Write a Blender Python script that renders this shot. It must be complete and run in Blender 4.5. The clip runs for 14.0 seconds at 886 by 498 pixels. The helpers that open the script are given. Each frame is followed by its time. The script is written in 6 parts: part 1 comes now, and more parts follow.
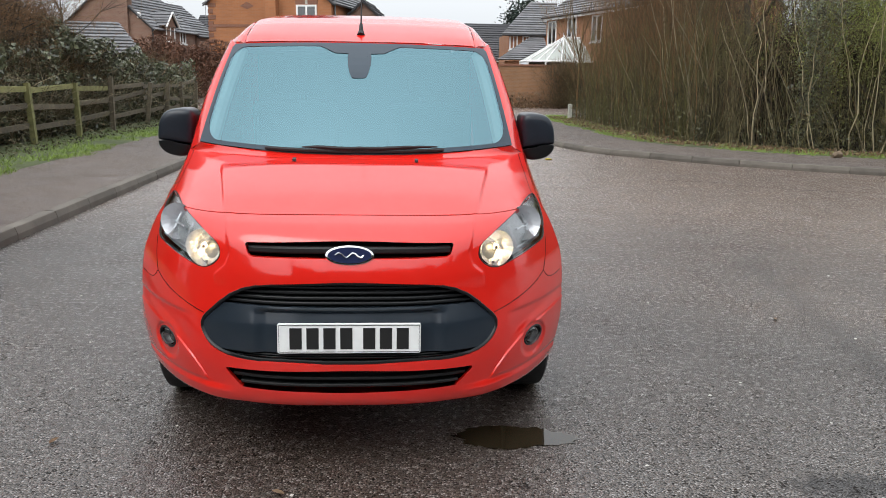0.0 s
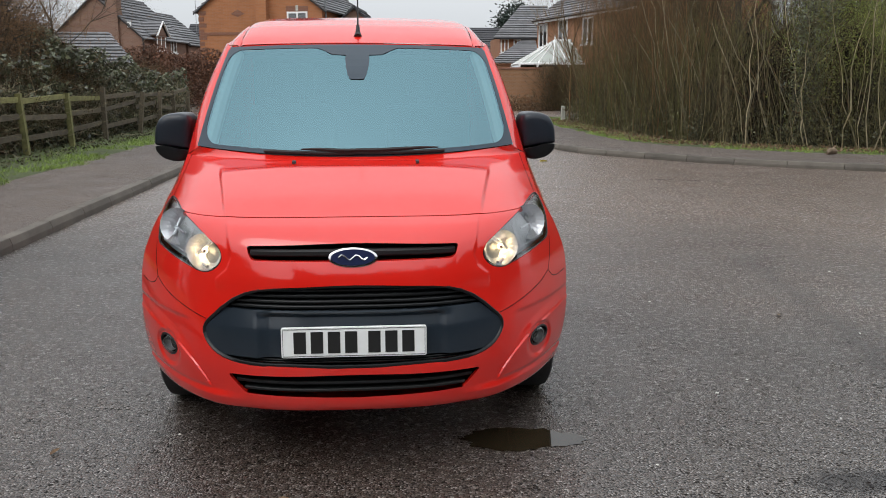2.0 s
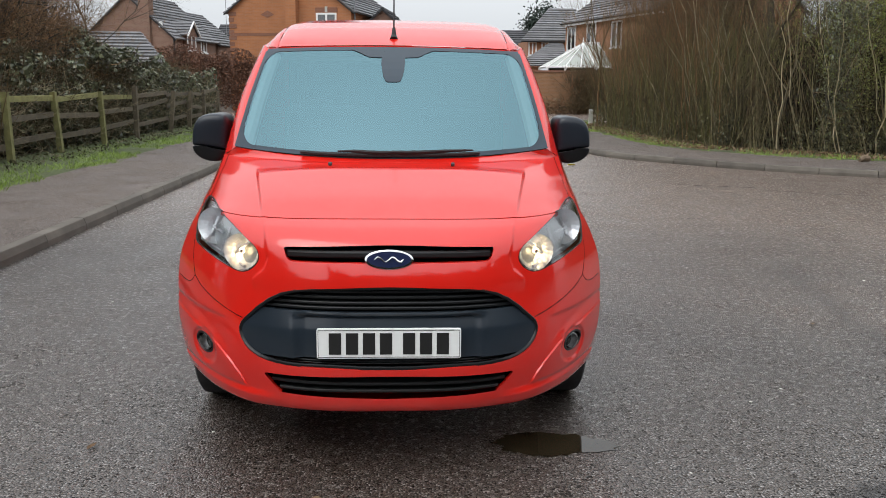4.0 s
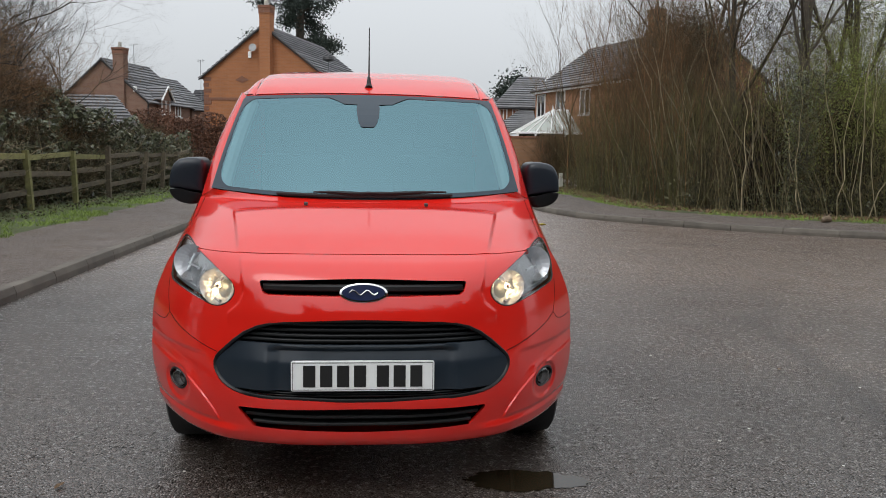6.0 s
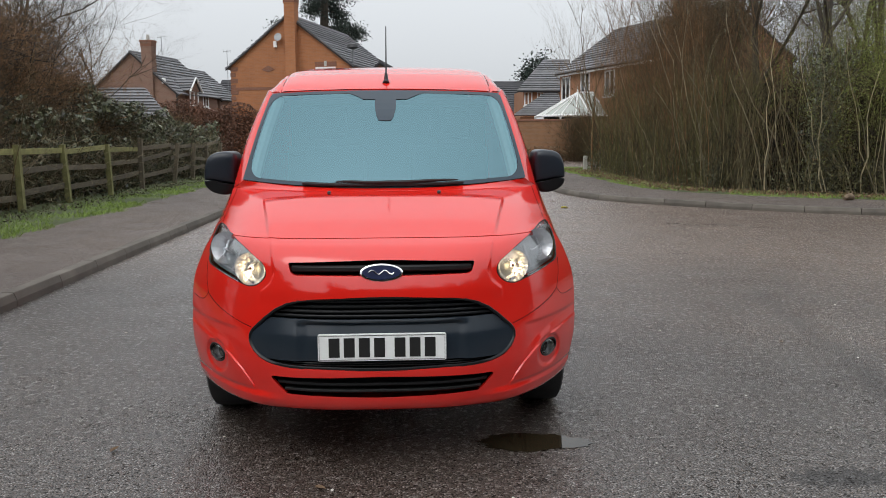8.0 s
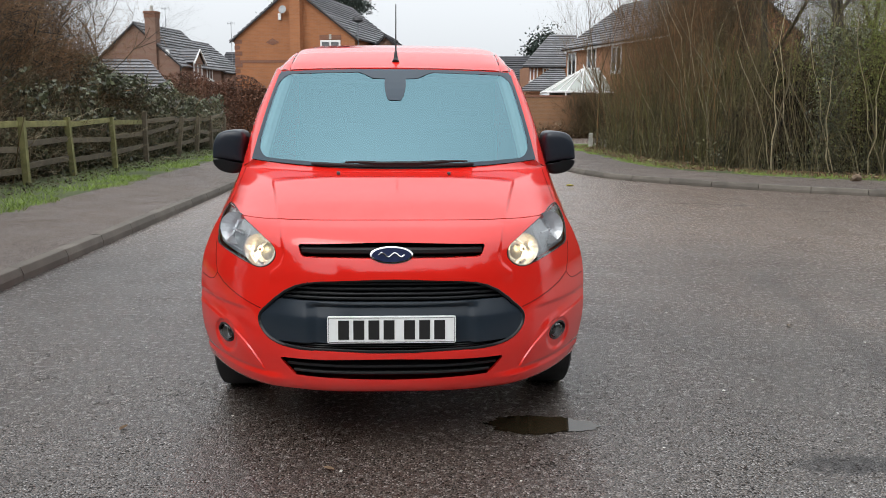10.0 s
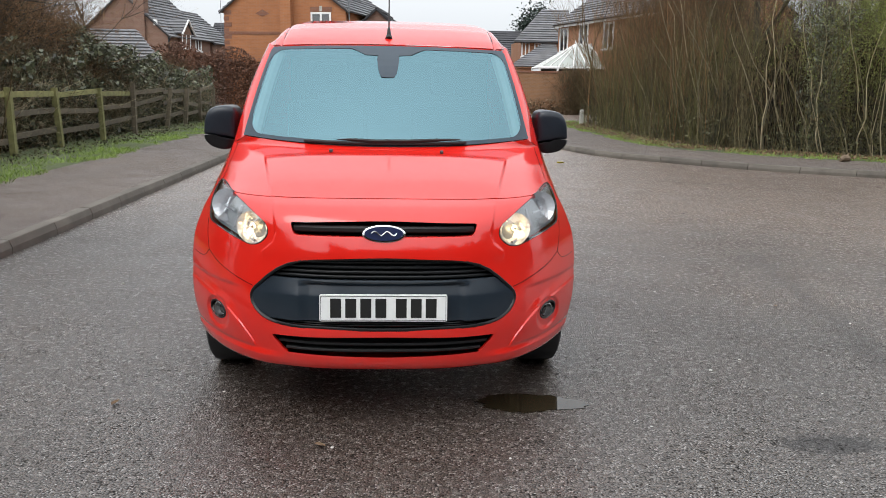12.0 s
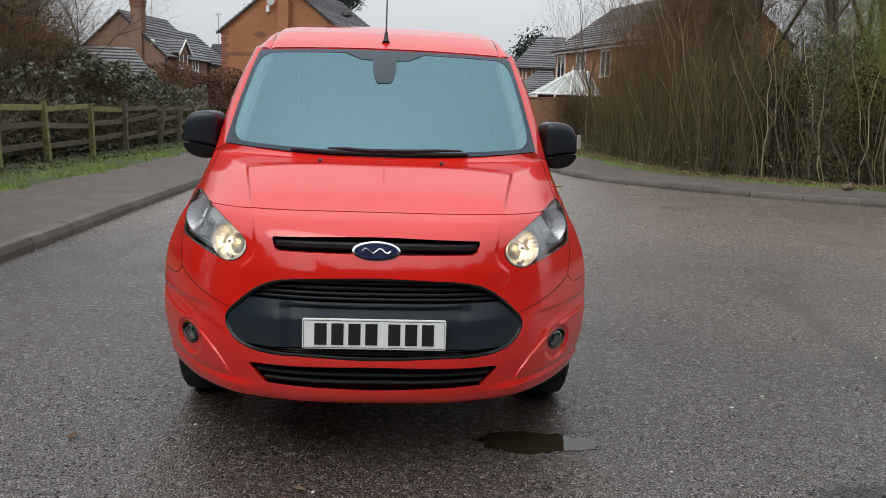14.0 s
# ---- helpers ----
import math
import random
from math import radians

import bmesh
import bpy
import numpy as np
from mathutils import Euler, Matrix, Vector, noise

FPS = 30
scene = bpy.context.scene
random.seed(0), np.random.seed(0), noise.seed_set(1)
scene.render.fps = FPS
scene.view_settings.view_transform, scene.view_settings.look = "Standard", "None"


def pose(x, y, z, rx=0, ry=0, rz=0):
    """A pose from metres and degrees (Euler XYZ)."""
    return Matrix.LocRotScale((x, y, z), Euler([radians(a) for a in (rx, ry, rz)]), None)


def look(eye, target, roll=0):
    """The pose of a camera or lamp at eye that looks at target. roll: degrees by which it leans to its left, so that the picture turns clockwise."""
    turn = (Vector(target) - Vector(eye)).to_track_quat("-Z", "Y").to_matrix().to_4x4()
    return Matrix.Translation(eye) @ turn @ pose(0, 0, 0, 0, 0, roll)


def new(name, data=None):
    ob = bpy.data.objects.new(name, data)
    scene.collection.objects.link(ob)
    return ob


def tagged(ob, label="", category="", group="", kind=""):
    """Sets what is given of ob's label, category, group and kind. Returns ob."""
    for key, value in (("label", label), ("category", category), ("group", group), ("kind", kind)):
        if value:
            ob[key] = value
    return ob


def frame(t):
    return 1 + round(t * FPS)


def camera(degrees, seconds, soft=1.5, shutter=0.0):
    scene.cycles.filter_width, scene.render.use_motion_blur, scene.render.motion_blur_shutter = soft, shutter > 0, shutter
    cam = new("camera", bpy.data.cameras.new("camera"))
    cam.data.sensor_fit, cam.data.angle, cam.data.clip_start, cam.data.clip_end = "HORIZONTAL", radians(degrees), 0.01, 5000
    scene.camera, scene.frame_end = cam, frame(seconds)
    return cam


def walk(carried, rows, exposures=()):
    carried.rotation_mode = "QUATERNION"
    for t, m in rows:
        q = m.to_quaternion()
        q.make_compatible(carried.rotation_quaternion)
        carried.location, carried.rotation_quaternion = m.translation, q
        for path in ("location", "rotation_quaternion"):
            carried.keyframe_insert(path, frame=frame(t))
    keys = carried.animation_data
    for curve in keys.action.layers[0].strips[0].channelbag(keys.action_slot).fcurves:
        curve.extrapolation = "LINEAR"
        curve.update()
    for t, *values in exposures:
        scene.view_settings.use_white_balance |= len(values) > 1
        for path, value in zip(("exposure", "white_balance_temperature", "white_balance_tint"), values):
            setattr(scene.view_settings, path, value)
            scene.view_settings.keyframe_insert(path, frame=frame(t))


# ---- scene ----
cam = camera(56.3, 14.0, 0.9)
EXPOSURES = [(0, 0.48), (0.5, 0.6), (1.0, 0.46), (1.5, 0.08), (2.0, 0.15), (3.0, 0.35), (5.5, 0.0), (6.0, -0.05), (6.5, 0.04), (8.0, 0.05), (10.5, 0.39), (11.0, 0.38), (11.5, 0.48), (12.0, 0.46), (13.0, 0.26), (13.5, 0.18), (14.0, 0.0)]
PATH = [
    (0, (0.131, -2.908, 1.46), (0.269, -0.953, 1.059), 1.0),
    (0.5, (0.134, -2.896, 1.453), (0.315, -0.949, 1.033), 1.6),
    (1, (0.126, -2.872, 1.446), (0.295, -0.921, 1.04), 0.7),
    (1.5, (0.118, -2.864, 1.43), (0.239, -0.908, 1.033), -0.0),
    (2, (0.098, -2.871, 1.437), (0.249, -0.915, 1.047), -0.0),
    (2.5, (0.074, -2.873, 1.438), (0.187, -0.914, 1.052), 0.5),
    (3, (0.059, -2.877, 1.45), (0.147, -0.916, 1.065), 1.0),
    (3.2, (0.057, -2.876, 1.448), (0.134, -0.916, 1.059), 1.0),
    (5.3, (0.049, -2.83, 1.422), (0.19, -0.861, 1.098), 0.0),
    (5.5, (0.042, -2.815, 1.381), (0.186, -0.839, 1.107), 0.3),
    (6, (0.046, -2.957, 1.341), (0.206, -0.977, 1.111), 0.9),
    (6.5, (0.079, -3.3, 1.385), (0.213, -1.318, 1.152), 1.0),
    (7, (0.093, -3.395, 1.383), (0.201, -1.412, 1.147), 0.1),
    (7.5, (0.094, -3.356, 1.379), (0.182, -1.372, 1.137), -0.4),
    (8, (0.096, -3.282, 1.371), (0.188, -1.302, 1.104), -0.3),
    (8.2, (0.118, -3.272, 1.373), (0.214, -1.29, 1.119), 0.3),
    (10.5, (0.054, -3.258, 1.403), (0.136, -1.29, 1.056), 0.3),
    (11, (0.051, -3.237, 1.401), (0.145, -1.273, 1.037), 0.8),
    (11.5, (0.055, -3.264, 1.41), (0.158, -1.304, 1.022), 1.1),
    (12, (0.053, -3.272, 1.42), (0.164, -1.313, 1.035), 1.0),
    (12.5, (0.057, -3.263, 1.415), (0.171, -1.303, 1.032), 0.5),
    (13, (0.06, -3.232, 1.414), (0.176, -1.272, 1.03), 0.2),
    (13.5, (0.063, -3.107, 1.382), (0.178, -1.139, 1.042), 1.3),
    (14, (0.053, -2.921, 1.334), (0.178, -0.951, 1.008), 2.0),
]
walk(cam, [(t, look(eye, target, roll)) for t, eye, target, roll in PATH], EXPOSURES)

# ---- world and light: flat overcast daylight ----
SUN_DIR = (-0.35, -0.55, 0.85)
world = bpy.data.worlds.new("overcast")
scene.world = world
world.use_nodes = True
wn, wl = world.node_tree.nodes, world.node_tree.links
wn.clear()
sky = wn.new("ShaderNodeTexSky")
sky.sky_type, sky.sun_disc = "NISHITA", False
sky.sun_elevation, sky.sun_rotation = radians(52), radians(212)
sky.dust_density, sky.ozone_density = 4.0, 1.0
grey = wn.new("ShaderNodeHueSaturation")
grey.inputs["Saturation"].default_value = 0.12
cloud = wn.new("ShaderNodeMix")
cloud.data_type = "RGBA"
cloud.inputs["Factor"].default_value = 0.72
cloud.inputs[7].default_value = (8.3, 8.75, 9.2, 1)
# an overcast sky is brighter overhead than at the horizon
coord = wn.new("ShaderNodeTexCoord")
split = wn.new("ShaderNodeSeparateXYZ")
rise = wn.new("ShaderNodeMapRange")
rise.inputs["From Min"].default_value, rise.inputs["From Max"].default_value = 0.0, 1.0
rise.inputs["To Min"].default_value, rise.inputs["To Max"].default_value = 1.0, 2.5
lift = wn.new("ShaderNodeVectorMath")
lift.operation = "SCALE"
backg = wn.new("ShaderNodeBackground")
backg.inputs["Strength"].default_value = 0.085
wout = wn.new("ShaderNodeOutputWorld")
wl.new(sky.outputs[0], grey.inputs["Color"])
wl.new(grey.outputs[0], cloud.inputs[6])
wl.new(coord.outputs["Generated"], split.inputs[0])
wl.new(split.outputs[2], rise.inputs["Value"])
wl.new(cloud.outputs[2], lift.inputs[0])
wl.new(rise.outputs[0], lift.inputs["Scale"])
wl.new(lift.outputs[0], backg.inputs["Color"])
wl.new(backg.outputs[0], wout.inputs["Surface"])
sun = new("sun", bpy.data.lights.new("sun", "SUN"))
sun.data.energy, sun.data.angle, sun.data.color = 0.7, radians(40), (1.0, 0.97, 0.93)
sun.matrix_world = look(SUN_DIR, (0, 0, 0))

# ---- materials ----
def ramp(nt, fac, stops):
    n = nt.nodes.new("ShaderNodeValToRGB")
    e = n.color_ramp.elements
    while len(e) < len(stops):
        e.new(0.5)
    for k, (p, c) in zip(e, stops):
        k.position, k.color = p, (*c, 1) if len(c) == 3 else c
    nt.links.new(fac, n.inputs[0])
    return n.outputs[0]


def noise_tex(nt, vec, scale, detail=4.0, rough=0.55):
    n = nt.nodes.new("ShaderNodeTexNoise")
    n.inputs["Scale"].default_value, n.inputs["Detail"].default_value, n.inputs["Roughness"].default_value = scale, detail, rough
    nt.links.new(vec, n.inputs["Vector"])
    return n.outputs[0]


def mix_col(nt, fac, a, b, mode="MIX"):
    n = nt.nodes.new("ShaderNodeMix")
    n.data_type, n.blend_type = "RGBA", mode
    for v, k in ((fac, 0), (a, 6), (b, 7)):
        if isinstance(v, (int, float)):
            n.inputs[k].default_value = v
        elif isinstance(v, tuple):
            n.inputs[k].default_value = (*v[:3], 1)
        else:
            nt.links.new(v, n.inputs[k])
    return n.outputs[2]


def maths(nt, op, a, b=0.0, clamp=False):
    n = nt.nodes.new("ShaderNodeMath")
    n.operation, n.use_clamp = op, clamp
    for v, k in ((a, 0), (b, 1)):
        if isinstance(v, (int, float)):
            n.inputs[k].default_value = v
        else:
            nt.links.new(v, n.inputs[k])
    return n.outputs[0]


def bump_node(nt, height, strength, dist):
    n = nt.nodes.new("ShaderNodeBump")
    n.inputs["Strength"].default_value, n.inputs["Distance"].default_value = strength, dist
    nt.links.new(height, n.inputs["Height"])
    return n.outputs[0]


def blank(name):
    m = bpy.data.materials.new(name)
    m.use_nodes = True
    nt = m.node_tree
    b = nt.nodes["Principled BSDF"]
    pos = nt.nodes.new("ShaderNodeNewGeometry").outputs["Position"]
    return m, nt, b, pos


def plain(name, col, rough=0.5, metal=0.0, vary=0.25, scale=6.0, fine=60.0, bump=0.0, dist=0.005, coat=0.0, island=0.0, rnd=0.0, spec=0.5):
    """A surface of one colour with variation at two scales, fine relief and, where asked, a change from piece to piece."""
    m, nt, b, pos = blank(name)
    big, small = noise_tex(nt, pos, scale), noise_tex(nt, pos, fine, 6)
    lo, hi = tuple(c * (1 - vary) for c in col), tuple(min(1, c * (1 + vary)) for c in col)
    c = ramp(nt, big, [(0.3, lo), (0.7, hi)])
    c = mix_col(nt, 0.35, c, ramp(nt, small, [(0.3, lo), (0.7, hi)]))
    for amount, socket in ((island, ("ShaderNodeNewGeometry", "Random Per Island")), (rnd, ("ShaderNodeObjectInfo", "Random"))):
        if amount:
            r = nt.nodes.new(socket[0]).outputs[socket[1]]
            v = maths(nt, "MULTIPLY_ADD", r, 2 * amount)
            nt.nodes[-1].inputs[2].default_value = 1 - amount
            h = nt.nodes.new("ShaderNodeHueSaturation")
            nt.links.new(v, h.inputs["Value"])
            nt.links.new(c, h.inputs["Color"])
            c = h.outputs[0]
    nt.links.new(c, b.inputs["Base Color"])
    rr = maths(nt, "MULTIPLY_ADD", small, 0.2 * min(1.0, rough * 2))
    nt.nodes[-1].inputs[2].default_value = max(0.01, rough - 0.1 * min(1.0, rough * 2))
    nt.links.new(rr, b.inputs["Roughness"])
    b.inputs["Metallic"].default_value = metal
    b.inputs["Specular IOR Level"].default_value = spec
    b.inputs["Coat Weight"].default_value = coat
    b.inputs["Coat Roughness"].default_value = 0.04
    if bump:
        nt.links.new(bump_node(nt, small, bump, dist), b.inputs["Normal"])
    return m


def asphalt(name, base, chips, wet):
    """Rolled chippings: small stones of close greys, dark pits where stones are lost, pale specks, damp areas of their own shape."""
    m, nt, b, pos = blank(name)
    vor = nt.nodes.new("ShaderNodeTexVoronoi")
    vor.voronoi_dimensions = "2D"
    vor.inputs["Scale"].default_value = 125
    nt.links.new(pos, vor.inputs["Vector"])
    sep = nt.nodes.new("ShaderNodeSeparateColor")
    nt.links.new(vor.outputs["Color"], sep.inputs[0])
    stone = ramp(nt, sep.outputs[0], [(0.0, tuple(c * 0.6 for c in chips)), (0.4, chips), (0.8, tuple(c * 1.3 for c in chips)), (0.993, (0.34, 0.32, 0.30))])
    gap = ramp(nt, vor.outputs["Distance"], [(0.38, (1, 1, 1)), (0.66, (0, 0, 0))])
    col = mix_col(nt, gap, tuple(c * 0.6 for c in base), stone)
    broad = noise_tex(nt, pos, 0.35, 5)
    mid = noise_tex(nt, pos, 2.2, 5)
    fine = noise_tex(nt, pos, 26.0, 3, 0.7)
    col = mix_col(nt, 0.55, col, ramp(nt, broad, [(0.3, (0.76, 0.76, 0.79)), (0.7, (1.22, 1.18, 1.15))]), "MULTIPLY")
    col = mix_col(nt, 0.35, col, ramp(nt, fine, [(0.35, (0.66, 0.66, 0.67)), (0.65, (1.28, 1.27, 1.26))]), "MULTIPLY")
    col = mix_col(nt, 0.4, col, ramp(nt, mid, [(0.3, (0.78, 0.78, 0.80)), (0.7, (1.18, 1.16, 1.14))]), "MULTIPLY")
    # lost stones: dark pits, thick in some places and thin in others
    pit = nt.nodes.new("ShaderNodeTexVoronoi")
    pit.voronoi_dimensions = "2D"
    pit.inputs["Scale"].default_value = 56
    pit.inputs["Randomness"].default_value = 1.0
    nt.links.new(pos, pit.inputs["Vector"])
    psep = nt.nodes.new("ShaderNodeSeparateColor")
    nt.links.new(pit.outputs["Color"], psep.inputs[0])
    size = maths(nt, "MULTIPLY", maths(nt, "SUBTRACT", psep.outputs[1], 0.72, True), maths(nt, "MULTIPLY", maths(nt, "SUBTRACT", mid, 0.2, True), 4.8))
    ragged = maths(nt, "ADD", pit.outputs["Distance"], maths(nt, "MULTIPLY", maths(nt, "SUBTRACT", fine, 0.5), 0.35))
    hole = maths(nt, "GREATER_THAN", maths(nt, "SUBTRACT", size, ragged), 0.0)
    col = mix_col(nt, maths(nt, "MULTIPLY", hole, 0.7), col, (0.006, 0.006, 0.006))
    if wet:
        s = nt.nodes.new("ShaderNodeSeparateXYZ")
        nt.links.new(pos, s.inputs[0])
        # a worn seam with lost surface, away from the kerb
        lx = maths(nt, "ADD", maths(nt, "MULTIPLY", maths(nt, "SUBTRACT", s.outputs[1], 2.4), 0.16), 2.95)
        off = maths(nt, "ABSOLUTE", maths(nt, "ADD", maths(nt, "SUBTRACT", s.outputs[0], lx), maths(nt, "MULTIPLY", maths(nt, "SUBTRACT", mid, 0.5), 0.5)))
        seam = ramp(nt, off, [(0.0, (1, 1, 1)), (0.16, (0, 0, 0))])
        seam = maths(nt, "MULTIPLY", seam, ramp(nt, s.outputs[1], [(0.0, (0, 0, 0)), (0.9, (1, 1, 1))]))
        seam = maths(nt, "MULTIPLY", seam, ramp(nt, fine, [(0.42, (0, 0, 0)), (0.6, (1, 1, 1))]))
        seam = maths(nt, "MULTIPLY", seam, maths(nt, "LESS_THAN", s.outputs[1], 3.9))
        col = mix_col(nt, maths(nt, "MULTIPLY", seam, 0.85), col, (0.02, 0.018, 0.018))
        # an old oil stain where cars stand
        ox = maths(nt, "DIVIDE", maths(nt, "SUBTRACT", s.outputs[0], 1.86), 0.26)
        oy = maths(nt, "DIVIDE", maths(nt, "ADD", s.outputs[1], 0.17), 0.12)
        oil = maths(nt, "ADD", maths(nt, "ADD", maths(nt, "MULTIPLY", ox, ox), maths(nt, "MULTIPLY", oy, oy)), maths(nt, "MULTIPLY", maths(nt, "SUBTRACT", fine, 0.5), 2.2))
        oil = maths(nt, "MULTIPLY", ramp(nt, oil, [(0.3, (1, 1, 1)), (1.0, (0, 0, 0))]), 0.8)
        seam = maths(nt, "MAXIMUM", seam, oil)
        col = mix_col(nt, oil, col, (0.012, 0.010, 0.010))
        # the colour grows paler and warmer up the road and to the right, with an uneven edge
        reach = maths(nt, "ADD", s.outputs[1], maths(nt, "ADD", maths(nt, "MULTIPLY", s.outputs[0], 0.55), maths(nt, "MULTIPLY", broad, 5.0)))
        far_pale = ramp(nt, maths(nt, "DIVIDE", reach, 20.0), [(0.25, (0, 0, 0)), (0.55, (1, 1, 1))])
        col = mix_col(nt, far_pale, col, mix_col(nt, 1.0, col, (2.45, 2.25, 2.10), "MULTIPLY"))
        rough = ramp(nt, mid, [(0.3, (0.34,) * 3), (0.7, (0.55,) * 3)])
        nt.links.new(rough, b.inputs["Roughness"])
        # rain: a broken film of water that lies over the stones and mirrors what stands on the road
        film = maths(nt, "MULTIPLY", ramp(nt, broad, [(0.3, (0.75,) * 3), (0.7, (1.0,) * 3)]), ramp(nt, vor.outputs["Distance"], [(0.35, (1.0,) * 3), (0.7, (0.35,) * 3)]))
        nt.links.new(maths(nt, "MULTIPLY", film, maths(nt, "MULTIPLY", maths(nt, "SUBTRACT", 1.0, maths(nt, "MULTIPLY", hole, 0.7)), maths(nt, "SUBTRACT", 1.0, maths(nt, "MULTIPLY", seam, 0.65)))), b.inputs["Coat Weight"])
        b.inputs["Coat IOR"].default_value = 1.85
        nt.links.new(ramp(nt, fine, [(0.3, (0.16,) * 3), (0.7, (0.32,) * 3)]), b.inputs["Coat Roughness"])
    else:
        nt.links.new(ramp(nt, mid, [(0.3, (0.5,) * 3), (0.7, (0.72,) * 3)]), b.inputs["Roughness"])
    # gaps and pits between the stones hold little shine
    shine = maths(nt, "MULTIPLY", maths(nt, "SUBTRACT", 1.0, maths(nt, "MULTIPLY", hole, 0.95)), ramp(nt, vor.outputs["Distance"], [(0.35, (0.58,) * 3), (0.62, (0.14,) * 3)]))
    shine = maths(nt, "MULTIPLY", shine, ramp(nt, fine, [(0.35, (0.55,) * 3), (0.65, (1.2,) * 3)]))
    nt.links.new(shine, b.inputs["Specular IOR Level"])
    nt.links.new(col, b.inputs["Base Color"])
    h = maths(nt, "SUBTRACT", maths(nt, "SUBTRACT", 1.0, vor.outputs["Distance"]), maths(nt, "MULTIPLY", hole, 0.8))
    nt.links.new(bump_node(nt, h, 0.8, 0.007), b.inputs["Normal"])
    if wet:
        nt.links.new(bump_node(nt, h, 0.32, 0.007), b.inputs["Coat Normal"])
    return m


def brickwork(name, col, mortar, scale=1.0):
    m, nt, b, pos = blank(name)
    s = nt.nodes.new("ShaderNodeSeparateXYZ")
    nt.links.new(pos, s.inputs[0])
    cmb = nt.nodes.new("ShaderNodeCombineXYZ")
    nt.links.new(maths(nt, "ADD", s.outputs[0], s.outputs[1]), cmb.inputs[0])
    nt.links.new(s.outputs[2], cmb.inputs[1])
    br = nt.nodes.new("ShaderNodeTexBrick")
    br.inputs["Scale"].default_value = 1.0
    br.inputs["Brick Width"].default_value, br.inputs["Row Height"].default_value = 0.225 * scale, 0.075 * scale
    br.inputs["Mortar Size"].default_value, br.inputs["Mortar Smooth"].default_value = 0.006, 0.3
    br.inputs["Color1"].default_value = (*[c * 0.9 for c in col], 1)
    br.inputs["Color2"].default_value = (*[c * 1.06 for c in col], 1)
    br.inputs["Mortar"].default_value = (*mortar, 1)
    nt.links.new(cmb.outputs[0], br.inputs["Vector"])
    n = noise_tex(nt, pos, 0.8)
    c = mix_col(nt, 0.5, br.outputs[0], ramp(nt, n, [(0.3, (0.85, 0.85, 0.85)), (0.7, (1.12, 1.12, 1.12))]), "MULTIPLY")
    nt.links.new(c, b.inputs["Base Color"])
    b.inputs["Roughness"].default_value = 0.85
    nt.links.new(bump_node(nt, br.outputs[1], -0.5, 0.008), b.inputs["Normal"])
    return m


def van_paint():
    m, nt, b, pos = blank("red_paint")
    grime = noise_tex(nt, pos, 5.0, 6)
    col = mix_col(nt, ramp(nt, grime, [(0.45, (0, 0, 0)), (0.8, (0.05, 0.05, 0.05))]), (0.65, 0.014, 0.008), (0.45, 0.2, 0.16))
    nt.links.new(col, b.inputs["Base Color"])
    b.inputs["Roughness"].default_value = 0.55
    b.inputs["Specular IOR Level"].default_value = 0.05
    b.inputs["Coat Weight"].default_value = 1.0
    b.inputs["Coat IOR"].default_value = 1.7
    nt.links.new(ramp(nt, grime, [(0.3, (0.05,) * 3), (0.8, (0.11,) * 3)]), b.inputs["Coat Roughness"])
    return m


def pane(name, tint, gloss, rough=0.02, refl=(1, 1, 1)):
    """Sheet glass: lets light through with a tint and mirrors the sky the more, the flatter it is met."""
    m, nt, b, pos = blank(name)
    nt.nodes.remove(b)
    tr = nt.nodes.new("ShaderNodeBsdfTransparent")
    tr.inputs[0].default_value = (*tint, 1)
    gl = nt.nodes.new("ShaderNodeBsdfGlossy")
    gl.inputs["Color"].default_value = (*refl, 1)
    gl.inputs["Roughness"].default_value = rough
    lw = nt.nodes.new("ShaderNodeFresnel")
    lw.inputs[0].default_value = 1.5
    f = maths(nt, "MULTIPLY_ADD", lw.outputs[0], 1.0)
    nt.nodes[-1].inputs[2].default_value = gloss
    mx = nt.nodes.new("ShaderNodeMixShader")
    nt.links.new(f, mx.inputs[0])
    nt.links.new(tr.outputs[0], mx.inputs[1])
    nt.links.new(gl.outputs[0], mx.inputs[2])
    nt.links.new(mx.outputs[0], nt.nodes["Material Output"].inputs[0])
    return m


def glow(name, col, strength):
    m, nt, b, pos = blank(name)
    b.inputs["Base Color"].default_value = (*col, 1)
    b.inputs["Emission Color"].default_value = (*col, 1)
    b.inputs["Emission Strength"].default_value = strength
    return m


RED = van_paint()
BLACK = plain("black_plastic", (0.013, 0.014, 0.015), 0.42, spec=0.3, vary=0.15, fine=400, bump=0.08, dist=0.0006)
CAP = plain("mirror_plastic", (0.014, 0.019, 0.027), 0.30, spec=0.4, vary=0.12, fine=500, bump=0.06, dist=0.0005)
GLOSSBLACK = plain("gloss_black", (0.008, 0.009, 0.010), 0.3, spec=0.3, vary=0.1, fine=300)
SLATE = plain("slate_plastic", (0.016, 0.023, 0.032), 0.2, spec=0.5, vary=0.12, fine=500, bump=0.06, dist=0.0005)
# near-black: shade of recesses, gaps and the underside put into the colour
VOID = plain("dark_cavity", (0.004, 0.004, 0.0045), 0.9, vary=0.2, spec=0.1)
RUBBER = plain("rubber", (0.016, 0.016, 0.017), 0.75, vary=0.3, fine=120, bump=0.2)
CHROME = plain("chrome", (0.78, 0.79, 0.8), 0.14, 1.0, vary=0.05)
STEEL = plain("wheel_paint", (0.35, 0.36, 0.37), 0.4, 0.6)
NAVY = plain("navy_enamel", (0.005, 0.011, 0.05), 0.4, vary=0.1, coat=0.15, spec=0.2)
WHITE = plain("white_plastic", (0.80, 0.81, 0.80), 0.4, vary=0.05)
